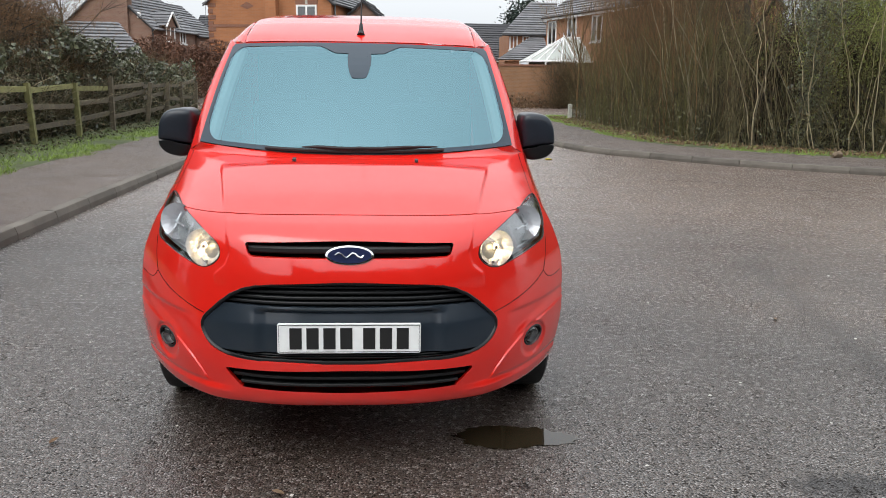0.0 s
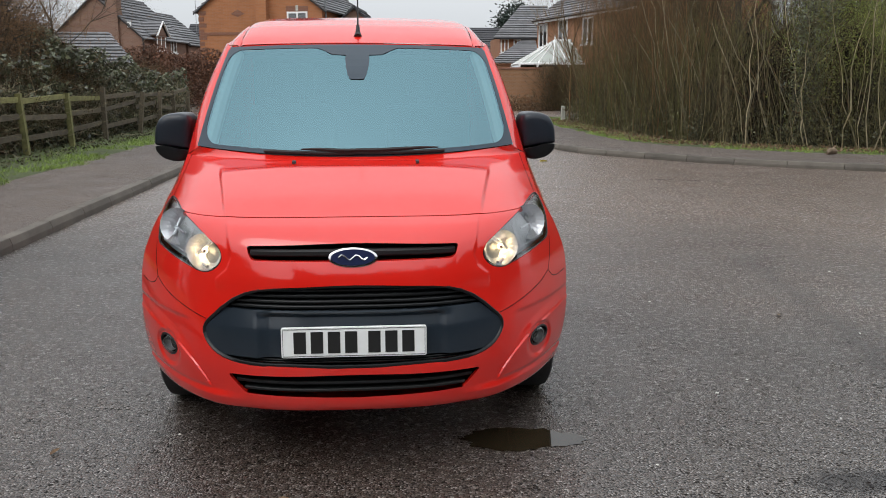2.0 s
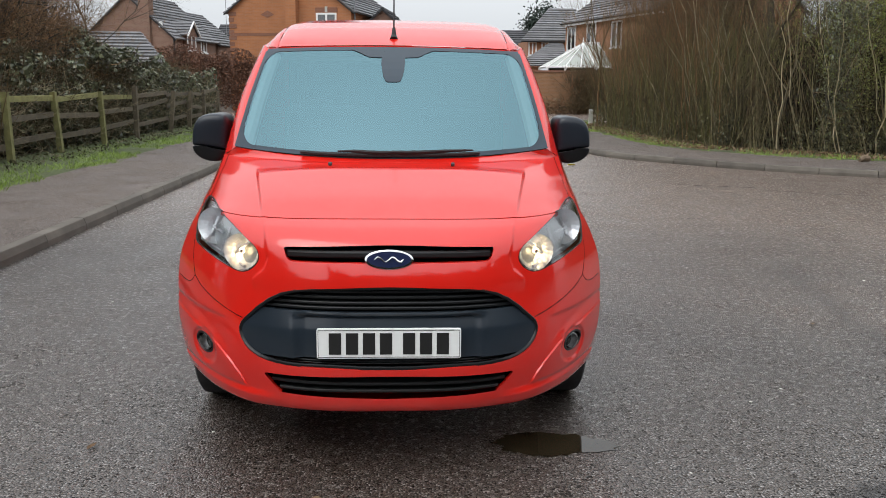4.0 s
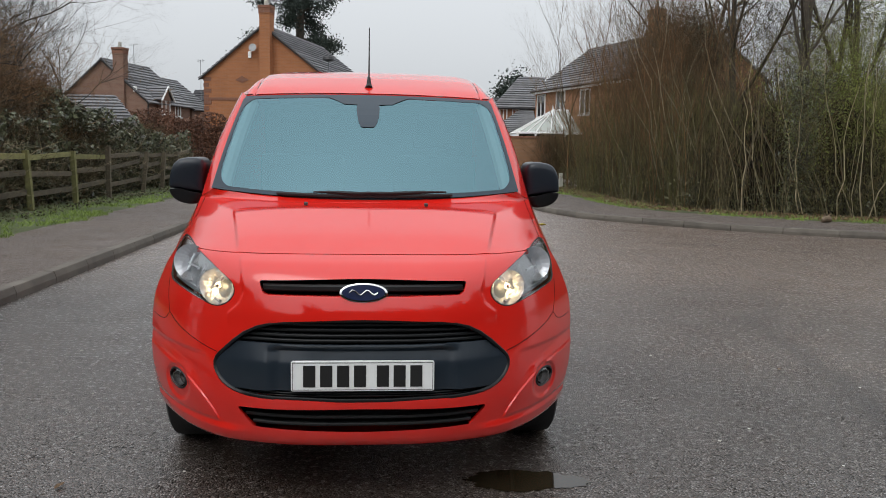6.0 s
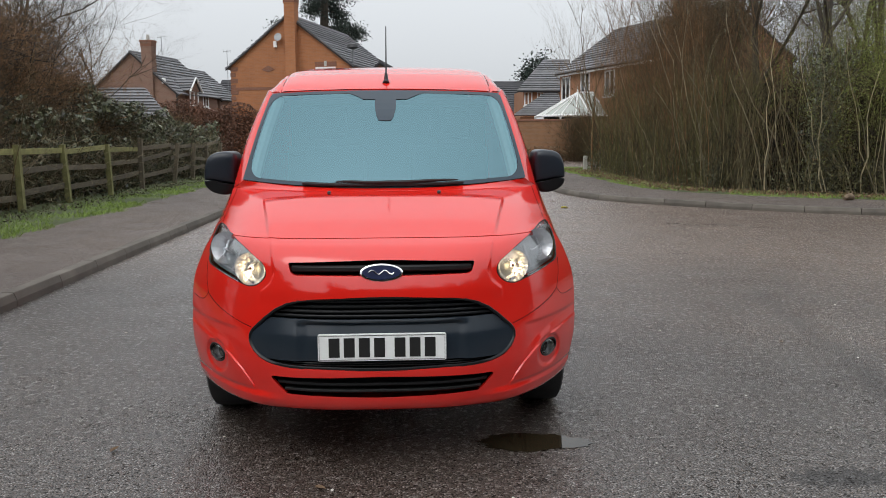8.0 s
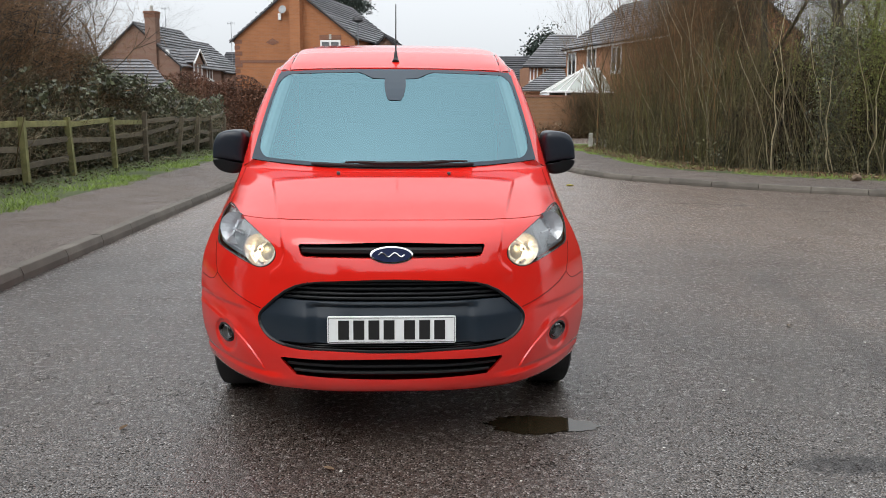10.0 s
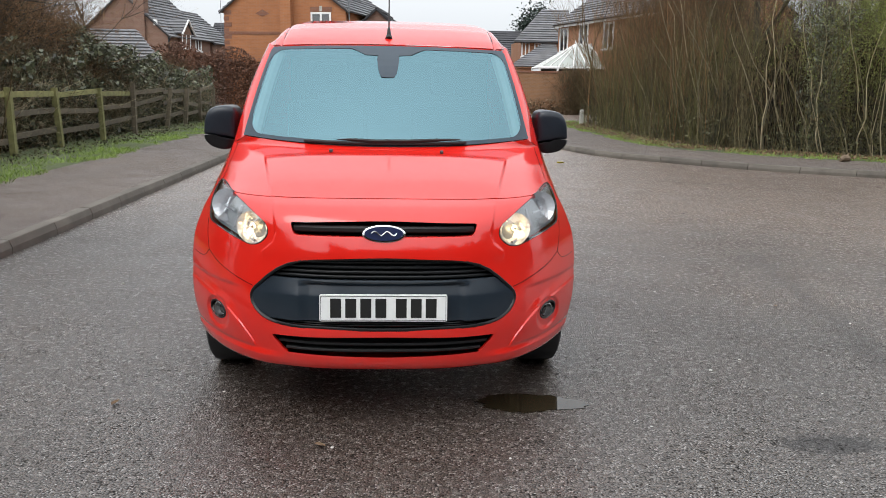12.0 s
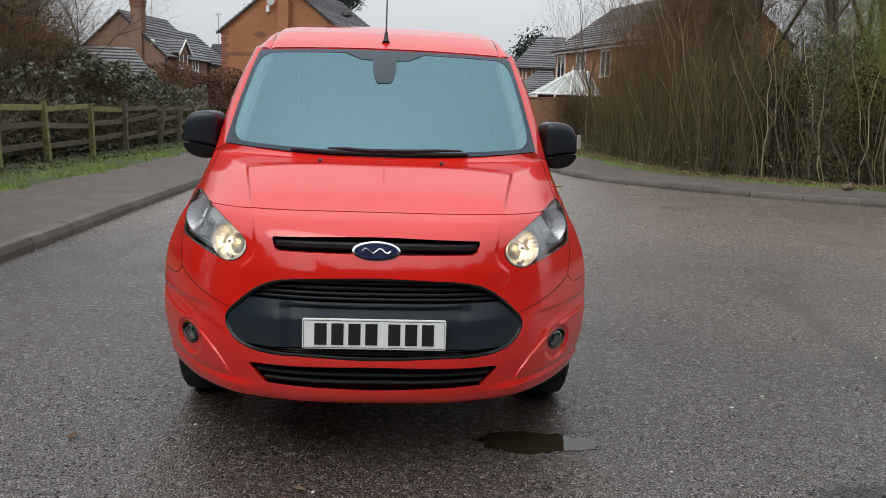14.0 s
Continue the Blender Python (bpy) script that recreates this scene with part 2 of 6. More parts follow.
INK = plain("plate_black", (0.012, 0.012, 0.012), 0.45, vary=0.1)
SCREEN = pane("windscreen_glass", (0.70, 0.95, 1.0), 0.64, 0.01, (0.18, 0.305, 0.345))
LENS = pane("lamp_lens", (0.93, 0.95, 0.97), 0.12, 0.03)
WINDOW = pane("house_glass", (0.25, 0.28, 0.3), 0.12, 0.02)
BAND = plain("screen_band", (0.026, 0.040, 0.056), 0.3, vary=0.08, spec=0.3)
TRIM = plain("cabin_plastic", (0.05, 0.055, 0.06), 0.7, vary=0.2)
FABRIC = plain("seat_cloth", (0.045, 0.045, 0.05), 0.9, vary=0.3, fine=300, bump=0.3)
BULB = glow("lit_bulb", (1.0, 0.72, 0.38), 14.0)
LAMPGREY = plain("lamp_grey", (0.34, 0.36, 0.37), 0.3, 0.2, vary=0.3, fine=60)
REFLECTOR = plain("lamp_reflector", (0.80, 0.82, 0.85), 0.2, 0.4, vary=0.1, fine=80, bump=0.3, dist=0.004)
WATER = plain("puddle_water", (0.022, 0.016, 0.009), 0.06, vary=0.2, scale=8, fine=20, spec=0.5)
YELLOW = plain("yellow_leaf", (0.55, 0.45, 0.03), 0.6)
PALE = plain("pale_stone", (0.55, 0.54, 0.5), 0.7)
BRICKBAND = brickwork("band_brick", (0.20, 0.085, 0.05), (0.2, 0.13, 0.1))
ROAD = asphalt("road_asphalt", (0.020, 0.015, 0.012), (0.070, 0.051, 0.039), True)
PATH_TAR = asphalt("pavement_asphalt", (0.055, 0.049, 0.046), (0.152, 0.119, 0.097), False)
KERB = plain("kerb_concrete", (0.112, 0.098, 0.082), 0.85, vary=0.35, scale=3, fine=90, bump=0.5, rnd=0.14)
SOIL = plain("bare_soil", (0.06, 0.045, 0.032), 0.95, vary=0.4, scale=2, fine=30, bump=0.8, dist=0.03)
TURF = plain("turf", (0.062, 0.078, 0.026), 0.9, vary=0.4, scale=2, fine=40, bump=0.8, dist=0.02)
BLADE = plain("grass_blade", (0.185, 0.275, 0.042), 0.5, vary=0.35, scale=3, island=0.35)
LITTER = plain("dead_leaf", (0.16, 0.10, 0.055), 0.8, vary=0.4, scale=4, island=0.4)
FENCE = plain("weathered_timber", (0.105, 0.085, 0.058), 0.85, vary=0.4, scale=7, fine=70, bump=0.5, rnd=0.18)
MOSSY = plain("mossy_timber", (0.20, 0.19, 0.075), 0.85, vary=0.4, scale=7, fine=70, bump=0.5, rnd=0.18)
BARK = plain("bark", (0.052, 0.042, 0.030), 0.9, vary=0.4, scale=4, fine=40, bump=0.6, dist=0.02)
DEADWOOD = plain("dead_wood", (0.16, 0.115, 0.075), 0.9, vary=0.4, scale=12, fine=60, bump=0.6, dist=0.01)
STEM = plain("pale_stem", (0.30, 0.25, 0.16), 0.8, vary=0.35, scale=3, island=0.5)
RUST = plain("rust_twig", (0.165, 0.090, 0.038), 0.85, vary=0.35, scale=3, island=0.4)
TWIG = plain("brown_twig", (0.090, 0.060, 0.026), 0.85, vary=0.35, scale=3, island=0.4)
OLIVE = plain("olive_twig", (0.108, 0.097, 0.031), 0.85, vary=0.35, scale=3, island=0.4)
# dark colour of tree twigs; also shade painted into the inner scrub
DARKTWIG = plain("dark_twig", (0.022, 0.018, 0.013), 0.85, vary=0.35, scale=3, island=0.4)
IVY = plain("ivy_leaf", (0.088, 0.098, 0.054), 0.36, vary=0.4, scale=2, island=0.75, spec=0.6)
# near-black, the shade between stems put into the colour
SHADECORE = plain("scrub_shade_core", (0.016, 0.013, 0.010), 0.95, vary=0.5, scale=3, fine=25, bump=1.0, dist=0.06, spec=0.1)
GREYSTEM = plain("grey_stem", (0.165, 0.135, 0.070), 0.8, vary=0.35, scale=3, island=0.5)
BRAMBLE = plain("bramble_leaf", (0.085, 0.082, 0.036), 0.6, vary=0.4, scale=2, island=0.5)
BEECH = plain("beech_leaf", (0.120, 0.054, 0.030), 0.7, vary=0.4, scale=1.5, island=0.5)
SPRING = plain("spring_leaf", (0.19, 0.215, 0.042), 0.6, vary=0.35, scale=2, island=0.4)
CONIFER = plain("conifer_leaf", (0.018, 0.03, 0.022), 0.8, vary=0.4, scale=1, island=0.4)
BRICK = brickwork("orange_brick", (0.345, 0.135, 0.054), (0.31, 0.17, 0.10))
BRICKSOFT = brickwork("soft_red_brick", (0.34, 0.155, 0.08), (0.32, 0.2, 0.13))
BRICKDARK = brickwork("brown_brick", (0.20, 0.112, 0.080), (0.24, 0.18, 0.14))
WALLBRICK = brickwork("wall_brick", (0.23, 0.115, 0.055), (0.24, 0.17, 0.12))
TILE = plain("concrete_tile", (0.15, 0.15, 0.156), 0.8, vary=0.3, scale=1.2, fine=15, rnd=0.25)
TILEDARK = plain("dark_tile", (0.055, 0.055, 0.06), 0.8, vary=0.25, scale=1.2, fine=15, island=0.2)
UPVC = plain("white_upvc", (0.78, 0.78, 0.77), 0.4, vary=0.06)
GUTTER = plain("black_gutter", (0.02, 0.02, 0.022), 0.4)
POLY = plain("conservatory_sheet", (0.34, 0.36, 0.33), 0.35, vary=0.12, scale=1.5)
GALV = plain("galvanised", (0.22, 0.23, 0.24), 0.5, 0.6)
CONC = plain("pale_concrete", (0.42, 0.41, 0.37), 0.85, vary=0.25, bump=0.4)
DISH = plain("grey_dish", (0.3, 0.31, 0.32), 0.5)


# ---- building helpers ----
def thing(name, label="", category="", group="", kind="", at=(0, 0, 0), rz=0.0):
    ob = new(name)
    ob.matrix_basis = pose(*at, 0, 0, rz)
    return tagged(ob, label, category, group, kind)


def to_object(name, me, material, parent=None, label=""):
    ob = new(name, me)
    if material and not me.materials:
        me.materials.append(material)
    ob.parent = parent
    if label:
        ob["label"] = label
    return ob


def part(name, bm, material, parent=None, label="", smooth=None):
    """One mesh object from a bmesh, under its thing; smooth: the angle up to which edges are rounded in shading."""
    if smooth is not None:
        bm.normal_update()
        for f in bm.faces:
            f.smooth = True
        for e in bm.edges:
            if len(e.link_faces) == 2 and e.calc_face_angle(0) > radians(smooth):
                e.smooth = False
    me = bpy.data.meshes.new(name)
    bm.to_mesh(me)
    bm.free()
    return to_object(name, me, material, parent, label)


def raw(name, verts, faces, material, parent=None, label="", smooth=False):
    """One mesh object from arrays: verts (n, 3), faces (m, 3 or 4)."""
    me = bpy.data.meshes.new(name)
    verts, faces = np.asarray(verts, np.float32), np.asarray(faces, np.int32)
    k = faces.shape[1]
    me.vertices.add(len(verts))
    me.vertices.foreach_set("co", verts.ravel())
    me.loops.add(faces.size)
    me.loops.foreach_set("vertex_index", faces.ravel())
    me.polygons.add(len(faces))
    me.polygons.foreach_set("loop_start", np.arange(0, faces.size, k, dtype=np.int32))
    me.polygons.foreach_set("use_smooth", np.full(len(faces), smooth))
    me.update(calc_edges=True)
    return to_object(name, me, material, parent, label)


def box(bm, lo, hi, bevel=0.0, m=None):
    """A box from corner to corner, its edges bevelled, joined into bm."""
    t = bmesh.new()
    bmesh.ops.create_cube(t, size=1.0)
    for v in t.verts:
        v.co = Vector([a + (c + 0.5) * (b - a) for a, b, c in zip(lo, hi, v.co)])
    if bevel:
        bmesh.ops.bevel(t, geom=t.edges[:], offset=bevel, segments=2, profile=0.6, affect="EDGES")
    return merge(bm, t, m)


def merge(bm, t, m=None):
    if m is not None:
        t.transform(m)
    me = bpy.data.meshes.new("t")
    t.to_mesh(me)
    t.free()
    bm.from_mesh(me)
    bpy.data.meshes.remove(me)
    return bm


def tube(bm, pts, radii, n=8, cap=True):
    """A round rod along points, with a radius at each."""
    pts = [Vector(p) for p in pts]
    radii = [radii] * len(pts) if isinstance(radii, (int, float)) else radii
    rings = []
    for i, p in enumerate(pts):
        d = (pts[min(i + 1, len(pts) - 1)] - pts[max(i - 1, 0)]).normalized()
        a = d.orthogonal().normalized() if i == 0 else (a - d * a.dot(d)).normalized()
        b = d.cross(a)
        rings.append([bm.verts.new(p + radii[i] * (math.cos(2 * math.pi * k / n) * a + math.sin(2 * math.pi * k / n) * b)) for k in range(n)])
    for r, s in zip(rings, rings[1:]):
        for k in range(n):
            bm.faces.new((r[k], r[(k + 1) % n], s[(k + 1) % n], s[k]))
    if cap:
        bm.faces.new(rings[0][::-1])
        bm.faces.new(rings[-1])
    return bm


def prism(bm, outline, y0, y1, bevel=0.0):
    """A plate with an outline in x, z, from y0 (front) to y1."""
    t = bmesh.new()
    front = [t.verts.new((x, y0, z)) for x, z in outline]
    back = [t.verts.new((x, y1, z)) for x, z in outline]
    n = len(outline)
    ff = t.faces.new(front)
    t.faces.new(back[::-1])
    for i in range(n):
        t.faces.new((front[(i + 1) % n], front[i], back[i], back[(i + 1) % n]))
    bmesh.ops.recalc_face_normals(t, faces=t.faces[:])
    if bevel:
        bmesh.ops.bevel(t, geom=ff.edges[:], offset=bevel, segments=2, profile=0.6, affect="EDGES")
    return merge(bm, t)


def smoothed(pts, n):
    """A smooth open curve through points, n steps a span."""
    p = [np.array(q, float) for q in pts]
    p = [2 * p[0] - p[1]] + p + [2 * p[-1] - p[-2]]
    out = []
    for a, b, c, d in zip(p, p[1:], p[2:], p[3:]):
        for k in range(n):
            t = k / n
            out.append(0.5 * (2 * b + (c - a) * t + (2 * a - 5 * b + 4 * c - d) * t * t + (3 * b - a - 3 * c + d) * t ** 3))
    return out + [p[-2]]


def rounded(outline, r, n=5):
    """An outline in the plane with its corners rounded off, each by its radius."""
    out, k = [], len(outline)
    for i in range(k):
        p, a, b = (np.array(outline[j % k][:2], float) for j in (i, i - 1, i + 1))
        rr = outline[i][2] if len(outline[i]) > 2 else r
        u, v = a - p, b - p
        ru = min(rr, 0.48 * np.linalg.norm(u)) 
        rv = min(rr, 0.48 * np.linalg.norm(v))
        s, e = p + u / np.linalg.norm(u) * ru, p + v / np.linalg.norm(v) * rv
        for j in range(n + 1):
            t = j / n
            out.append(tuple((1 - t) ** 2 * s + 2 * t * (1 - t) * p + t * t * e))
    return out


# ---- the setting: ground, road, kerbs, pavements ----
RKERB = smoothed([(4.6, 31.0), (4.0, 27.0), (3.85, 21.0), (3.88, 17.5), (4.1, 15.5), (4.55, 14.1), (5.3, 13.1), (6.4, 11.85), (7.7, 10.85), (9.5, 10.0), (12.0, 9.35), (17.0, 9.0), (30.0, 9.0)], 8)
LKERB = smoothed([(-3.12, -22.0), (-3.12, 0.0), (-3.12, 14.0), (-3.12, 25.0), (-3.7, 28.5), (-6.5, 30.6), (-14.0, 31.0), (-40.0, 31.0)], 6)


def strip(bm, inner, outer, z0, z1=None):
    """A ribbon of quads between two lines of the plan."""
    a = [bm.verts.new((*p[:2], z0)) for p in inner]
    b = [bm.verts.new((*p[:2], z0 if z1 is None else z1)) for p in outer]
    for i in range(len(a) - 1):
        bm.faces.new((a[i], a[i + 1], b[i + 1], b[i]))
    return bm


def beside(line, d):
    """The line moved sideways by d metres, to its right."""
    out = []
    for i, p in enumerate(line):
        t = np.array(line[min(i + 1, len(line) - 1)])[:2] - np.array(line[max(i - 1, 0)])[:2]
        t = t / np.linalg.norm(t)
        out.append(np.array(p)[:2] + d * np.array((t[1], -t[0])))
    return out


def sheet(x0, x1, y0, y1, z, step):
    bm = bmesh.new()
    nx, ny = max(1, round((x1 - x0) / step)), max(1, round((y1 - y0) / step))
    vs = [[bm.verts.new((x0 + (x1 - x0) * i / nx, y0 + (y1 - y0) * j / ny, z)) for i in range(nx + 1)] for j in range(ny + 1)]
    for j in range(ny):
        for i in range(nx):
            bm.faces.new((vs[j][i], vs[j][i + 1], vs[j + 1][i + 1], vs[j + 1][i]))
    return bm


tagged(part("ground", sheet(-600, 600, -300, 900, -0.06, 60), SOIL), "dark soil and rough ground round the estate", "ground", kind="structure")
tagged(part("road", sheet(-60, 60, -40, 42.6, 0.0, 3.0), ROAD), "damp grey chipped asphalt road, darker near and paler far", "road", kind="structure")

# right pavement: a raised slab along the curved kerb
bm = bmesh.new()
rk_back, rp_back = beside(RKERB, -0.125), beside(RKERB, -2.0)
strip(bm, rk_back, rp_back, 0.115, 0.135)
strip(bm, rp_back, beside(RKERB, -2.0), 0.135, -0.05)
tagged(part("pavement_right", bm, PATH_TAR), "worn dark asphalt footway behind the curved kerb", "pavement", kind="structure")
bm = bmesh.new()
lk_back, lp_back = beside(LKERB, -0.125), beside(LKERB, -1.85)
strip(bm, lk_back, lp_back, 0.115, 0.135)
tagged(part("pavement_left", bm, PATH_TAR), "worn dark asphalt footway beside the straight kerb", "pavement", kind="structure")


def kerb_line(name, line, label):
    """A row of half-battered kerb stones, each 0.9 m long with open joints."""
    row = thing(name, label, "kerb", kind="structure")
    pts = [np.array(p)[:2] for p in line]
    dist = np.cumsum([0] + [np.linalg.norm(b - a) for a, b in zip(pts, pts[1:])])
    xs, ys = [p[0] for p in pts], [p[1] for p in pts]
    cross = [(0.0, -0.05), (0.0, 0.055), (-0.022, 0.112), (-0.03, 0.118), (-0.118, 0.12), (-0.125, 0.115), (-0.125, -0.05)]
    bm = bmesh.new()
    L = 0.915
    rings = [[bm.verts.new((c, y, z)) for c, z in cross] for y in (-L / 2 + 0.006, L / 2 - 0.006)]
    for i in range(len(cross) - 1):
        bm.faces.new((rings[0][i], rings[0][i + 1], rings[1][i + 1], rings[1][i]))
    for r in (rings[0][::-1], rings[1]):
        bm.faces.new(r)
    bmesh.ops.recalc_face_normals(bm, faces=bm.faces[:])
    me = bpy.data.meshes.new("kerb_stone")
    bm.to_mesh(me)
    bm.free()
    me.materials.append(KERB)
    rnd = random.Random(5)
    for k in range(int(dist[-1] / L)):
        a, b = k * L, (k + 1) * L
        p, q = (np.array((np.interp(s, dist, xs), np.interp(s, dist, ys))) for s in (a, b))
        mid, d = (p + q) / 2, q - p
        if mid[1] > 33 or abs(mid[0]) > 26 or mid[1] < -12:
            continue
        ob = new("kerb_stone", me)
        ob.parent = row
        ob.matrix_basis = pose(mid[0], mid[1], rnd.uniform(-0.003, 0.003), 0, rnd.uniform(-0.5, 0.5), math.degrees(math.atan2(-d[0], d[1])))
    return row


# ---- plants ----
def leaves(name, centres, size, material, parent=None, seed=1, droop=0.3, broad=0.45):
    """Many small folded leaves, each a diamond of its own size and turn."""
    r = np.random.default_rng(seed)
    c = np.asarray(centres, float)
    n = len(c)
    u = r.normal(size=(n, 3))
    u[:, 2] -= droop
    u /= np.linalg.norm(u, axis=1)[:, None]
    w = r.normal(size=(n, 3))
    v = np.cross(u, w)
    v /= np.linalg.norm(v, axis=1)[:, None]
    s = size * r.uniform(0.55, 1.35, n)[:, None]
    verts = np.stack([c - u * s, c + v * s * broad, c + u * s, c - v * s * broad], 1).reshape(-1, 3)
    return raw(name, verts, np.arange(4 * n).reshape(-1, 4), material, parent)


def rods(name, paths, radii, material, parent=None, sides=3):
    """Many thin tapered stems: paths (n, k, 3), radii (n, k)."""
    paths, radii = np.asarray(paths, float), np.asarray(radii, float)
    n, k = paths.shape[:2]
    d = np.gradient(paths, axis=1)
    d /= np.linalg.norm(d, axis=2)[..., None] + 1e-9
    ref = np.where(np.abs(d[..., 2:3]) > 0.9, np.array([1.0, 0, 0]), np.array([0, 0, 1.0]))
    a = np.cross(d, ref)
    a /= np.linalg.norm(a, axis=2)[..., None] + 1e-9
    b = np.cross(d, a)
    ang = 2 * np.pi * np.arange(sides) / sides
    ring = paths[:, :, None] + radii[:, :, None, None] * (np.cos(ang)[:, None] * a[:, :, None] + np.sin(ang)[:, None] * b[:, :, None])
    idx = np.arange(n * k * sides).reshape(n, k, sides)
    nxt = np.roll(idx, -1, 2)
    f = np.stack([idx[:, :-1], nxt[:, :-1], nxt[:, 1:], idx[:, 1:]], -1).reshape(-1, 4)
    return raw(name, ring.reshape(-1, 3), f, material, parent, smooth=True)


def grow(rng, start, way, length, radius, levels, out, up=0.15, wild=0.35, forks=(3, 5)):
    """Branches of a bare tree, as polylines with radii, limb by limb."""
    k = 6
    pts, p, d = [np.array(start, float)], np.array(start, float), np.array(way, float)
    for _ in range(k - 1):
        d = d + rng.normal(size=3) * wild * 0.35 + np.array((0, 0, up * 0.35))
        d /= np.linalg.norm(d)
        p = p + d * length / (k - 1)
        pts.append(p)
    rad = np.linspace(radius, radius * (0.45 if levels else 0.2), k)
    out.append((levels, np.array(pts), rad))
    if levels:
        for _ in range(rng.integers(*forks) + 1):
            i = rng.integers(2, k)
            t = rng.normal(size=3)
            nd = pts[i] - pts[i - 1]
            nd = nd / np.linalg.norm(nd) + 0.75 * t / np.linalg.norm(t)
            nd /= np.linalg.norm(nd)
            grow(rng, pts[i], nd, length * rng.uniform(0.45, 0.75), rad[i] * rng.uniform(0.5, 0.72), levels - 1, out, up, wild, forks)


def bare_tree(name, base, height, radius, seed, label, levels=4, lean=(0, 0), material=None, up=0.2, wild=0.35, forks=(3, 5)):
    rng = np.random.default_rng(seed)
    out = []
    grow(rng, base, (lean[0], lean[1], 1.0), height, radius, levels, out, up, wild, forks)
    tree = thing(name, label, "tree")
    for lv_set, nm, sides in (((levels,), "trunk", 8), ((levels - 1, levels - 2), "limb_work", 5), (tuple(range(levels - 2)), "twig_work", 3)):
        sel = [(p, r) for lv, p, r in out if lv in lv_set]
        if sel:
            o = rods(nm, [p for p, r in sel], [r for p, r in sel], material or (BARK if nm != "twig_work" else DARKTWIG), tree, sides)
            if nm != "trunk":
                o["kind"] = "stuff"
    return tree


def thicket(name, spots, heights, radius, material, seed, label, lean=0.12, twig=5, twig_mat=None, fan=None, bend=0.55):
    """A stand of upright bent shoots, with side twigs. fan: how each leans out of its clump."""
    r = np.random.default_rng(seed)
    n, k = len(spots), 8
    t = np.linspace(0, 1, k)
    base = np.column_stack([spots, np.full(n, 0.1)])
    way = np.column_stack([r.normal(0, lean, n), r.normal(0, lean, n), np.ones(n)])
    if fan is not None:
        way[:, :2] += np.asarray(fan)[:, :2] * 0.16
    h = np.asarray(heights)
    paths = base[:, None] + way[:, None] * (h[:, None] * t)[..., None]
    drift = np.cumsum(np.cumsum(r.normal(0, 0.012, (n, k, 3)), 1), 1) + np.cumsum(r.normal(0, 0.012, (n, k, 3)), 1)
    wob = drift * h[:, None, None] * bend
    wob[..., 2] = 0
    paths = paths + wob
    rad = radius * r.uniform(0.35, 1.7, n)[:, None] * np.linspace(1, 0.25, k)
    th = thing(name, label, "shrubs", kind="stuff")
    rods("stems", paths, rad, material, th, 4)["kind"] = "stuff"
    m = n * twig
    i, j = r.integers(0, n, m), r.integers(1, k - 1, m)
    s = paths[i, j] + (paths[i, j + 1] - paths[i, j]) * r.uniform(0, 1, m)[:, None]
    d = r.normal(0, 0.6, (m, 3))
    d[:, 2] = r.uniform(0.1, 1.1, m)
    L = h[i] * r.uniform(0.05, 0.22, m)
    kk = 4
    tt = np.linspace(0, 1, kk)
    tp = s[:, None] + d[:, None] * (L[:, None] * tt)[..., None] + np.cumsum(r.normal(0, 0.06, (m, kk, 3)), 1) * L[:, None, None]
    rods("side_twigs", tp, rad[i, j][:, None] * np.linspace(0.5, 0.15, kk), twig_mat or material, th, 3)["kind"] = "stuff"
    return th


RNG = np.random.default_rng(11)


def along(line, n, d0, d1, y_lo=-99, y_hi=99, rng=RNG):
    """n spots of the plan beside a line, between two distances from it."""
    pts = np.array([np.array(p)[:2] for p in line])
    seg = np.linalg.norm(np.diff(pts, axis=0), axis=1)
    dist = np.r_[0, np.cumsum(seg)]
    s = rng.uniform(0, dist[-1], n * 6)
    x, y = np.interp(s, dist, pts[:, 0]), np.interp(s, dist, pts[:, 1])
    e = 0.05
    tx, ty = np.interp(s + e, dist, pts[:, 0]) - x, np.interp(s + e, dist, pts[:, 1]) - y
    ln = np.hypot(tx, ty) + 1e-9
    d = rng.uniform(d0, d1, n * 6)
    out = np.column_stack([x + d * ty / ln, y - d * tx / ln])
    return out[(out[:, 1] > y_lo) & (out[:, 1] < y_hi)][:n]


# grass verges
def grass(name, spots, length, seed, label):
    r = np.random.default_rng(seed)
    n = len(spots)
    base = np.column_stack([spots, np.full(n, 0.12)])
    way = np.column_stack([r.normal(0, 0.5, n), r.normal(0, 0.5, n), np.ones(n)]) * (length * r.uniform(0.5, 1.5, n))[:, None]
    side = np.column_stack([r.normal(size=n), r.normal(size=n), np.zeros(n)])
    side /= np.linalg.norm(side, axis=1)[:, None]
    w = 0.006
    verts = np.stack([base - side * w, base + side * w, base + way * 0.6 + side * w * 0.8, base + way + np.array((0, 0, -0.01))], 1).reshape(-1, 3)
    return tagged(raw(name, verts, np.arange(4 * n).reshape(-1, 4), BLADE), label, "grass", kind="stuff")


def patchy(spots, edge):
    """Grass grows in tufts: thin where the ground is bare and ragged where it creeps over the tar."""
    keep = []
    for k, (x, y) in enumerate(spots):
        n = noise.noise((x * 1.3, y * 1.3, 0.3)) + 0.6 * noise.noise((x * 5.0, y * 5.0, 2.1))
        near = (x + 4.97) * 3.0 if x < 0 and x > -4.97 else 0.0
        keep.append(n > -0.10 + near)
    return spots[np.array(keep)]


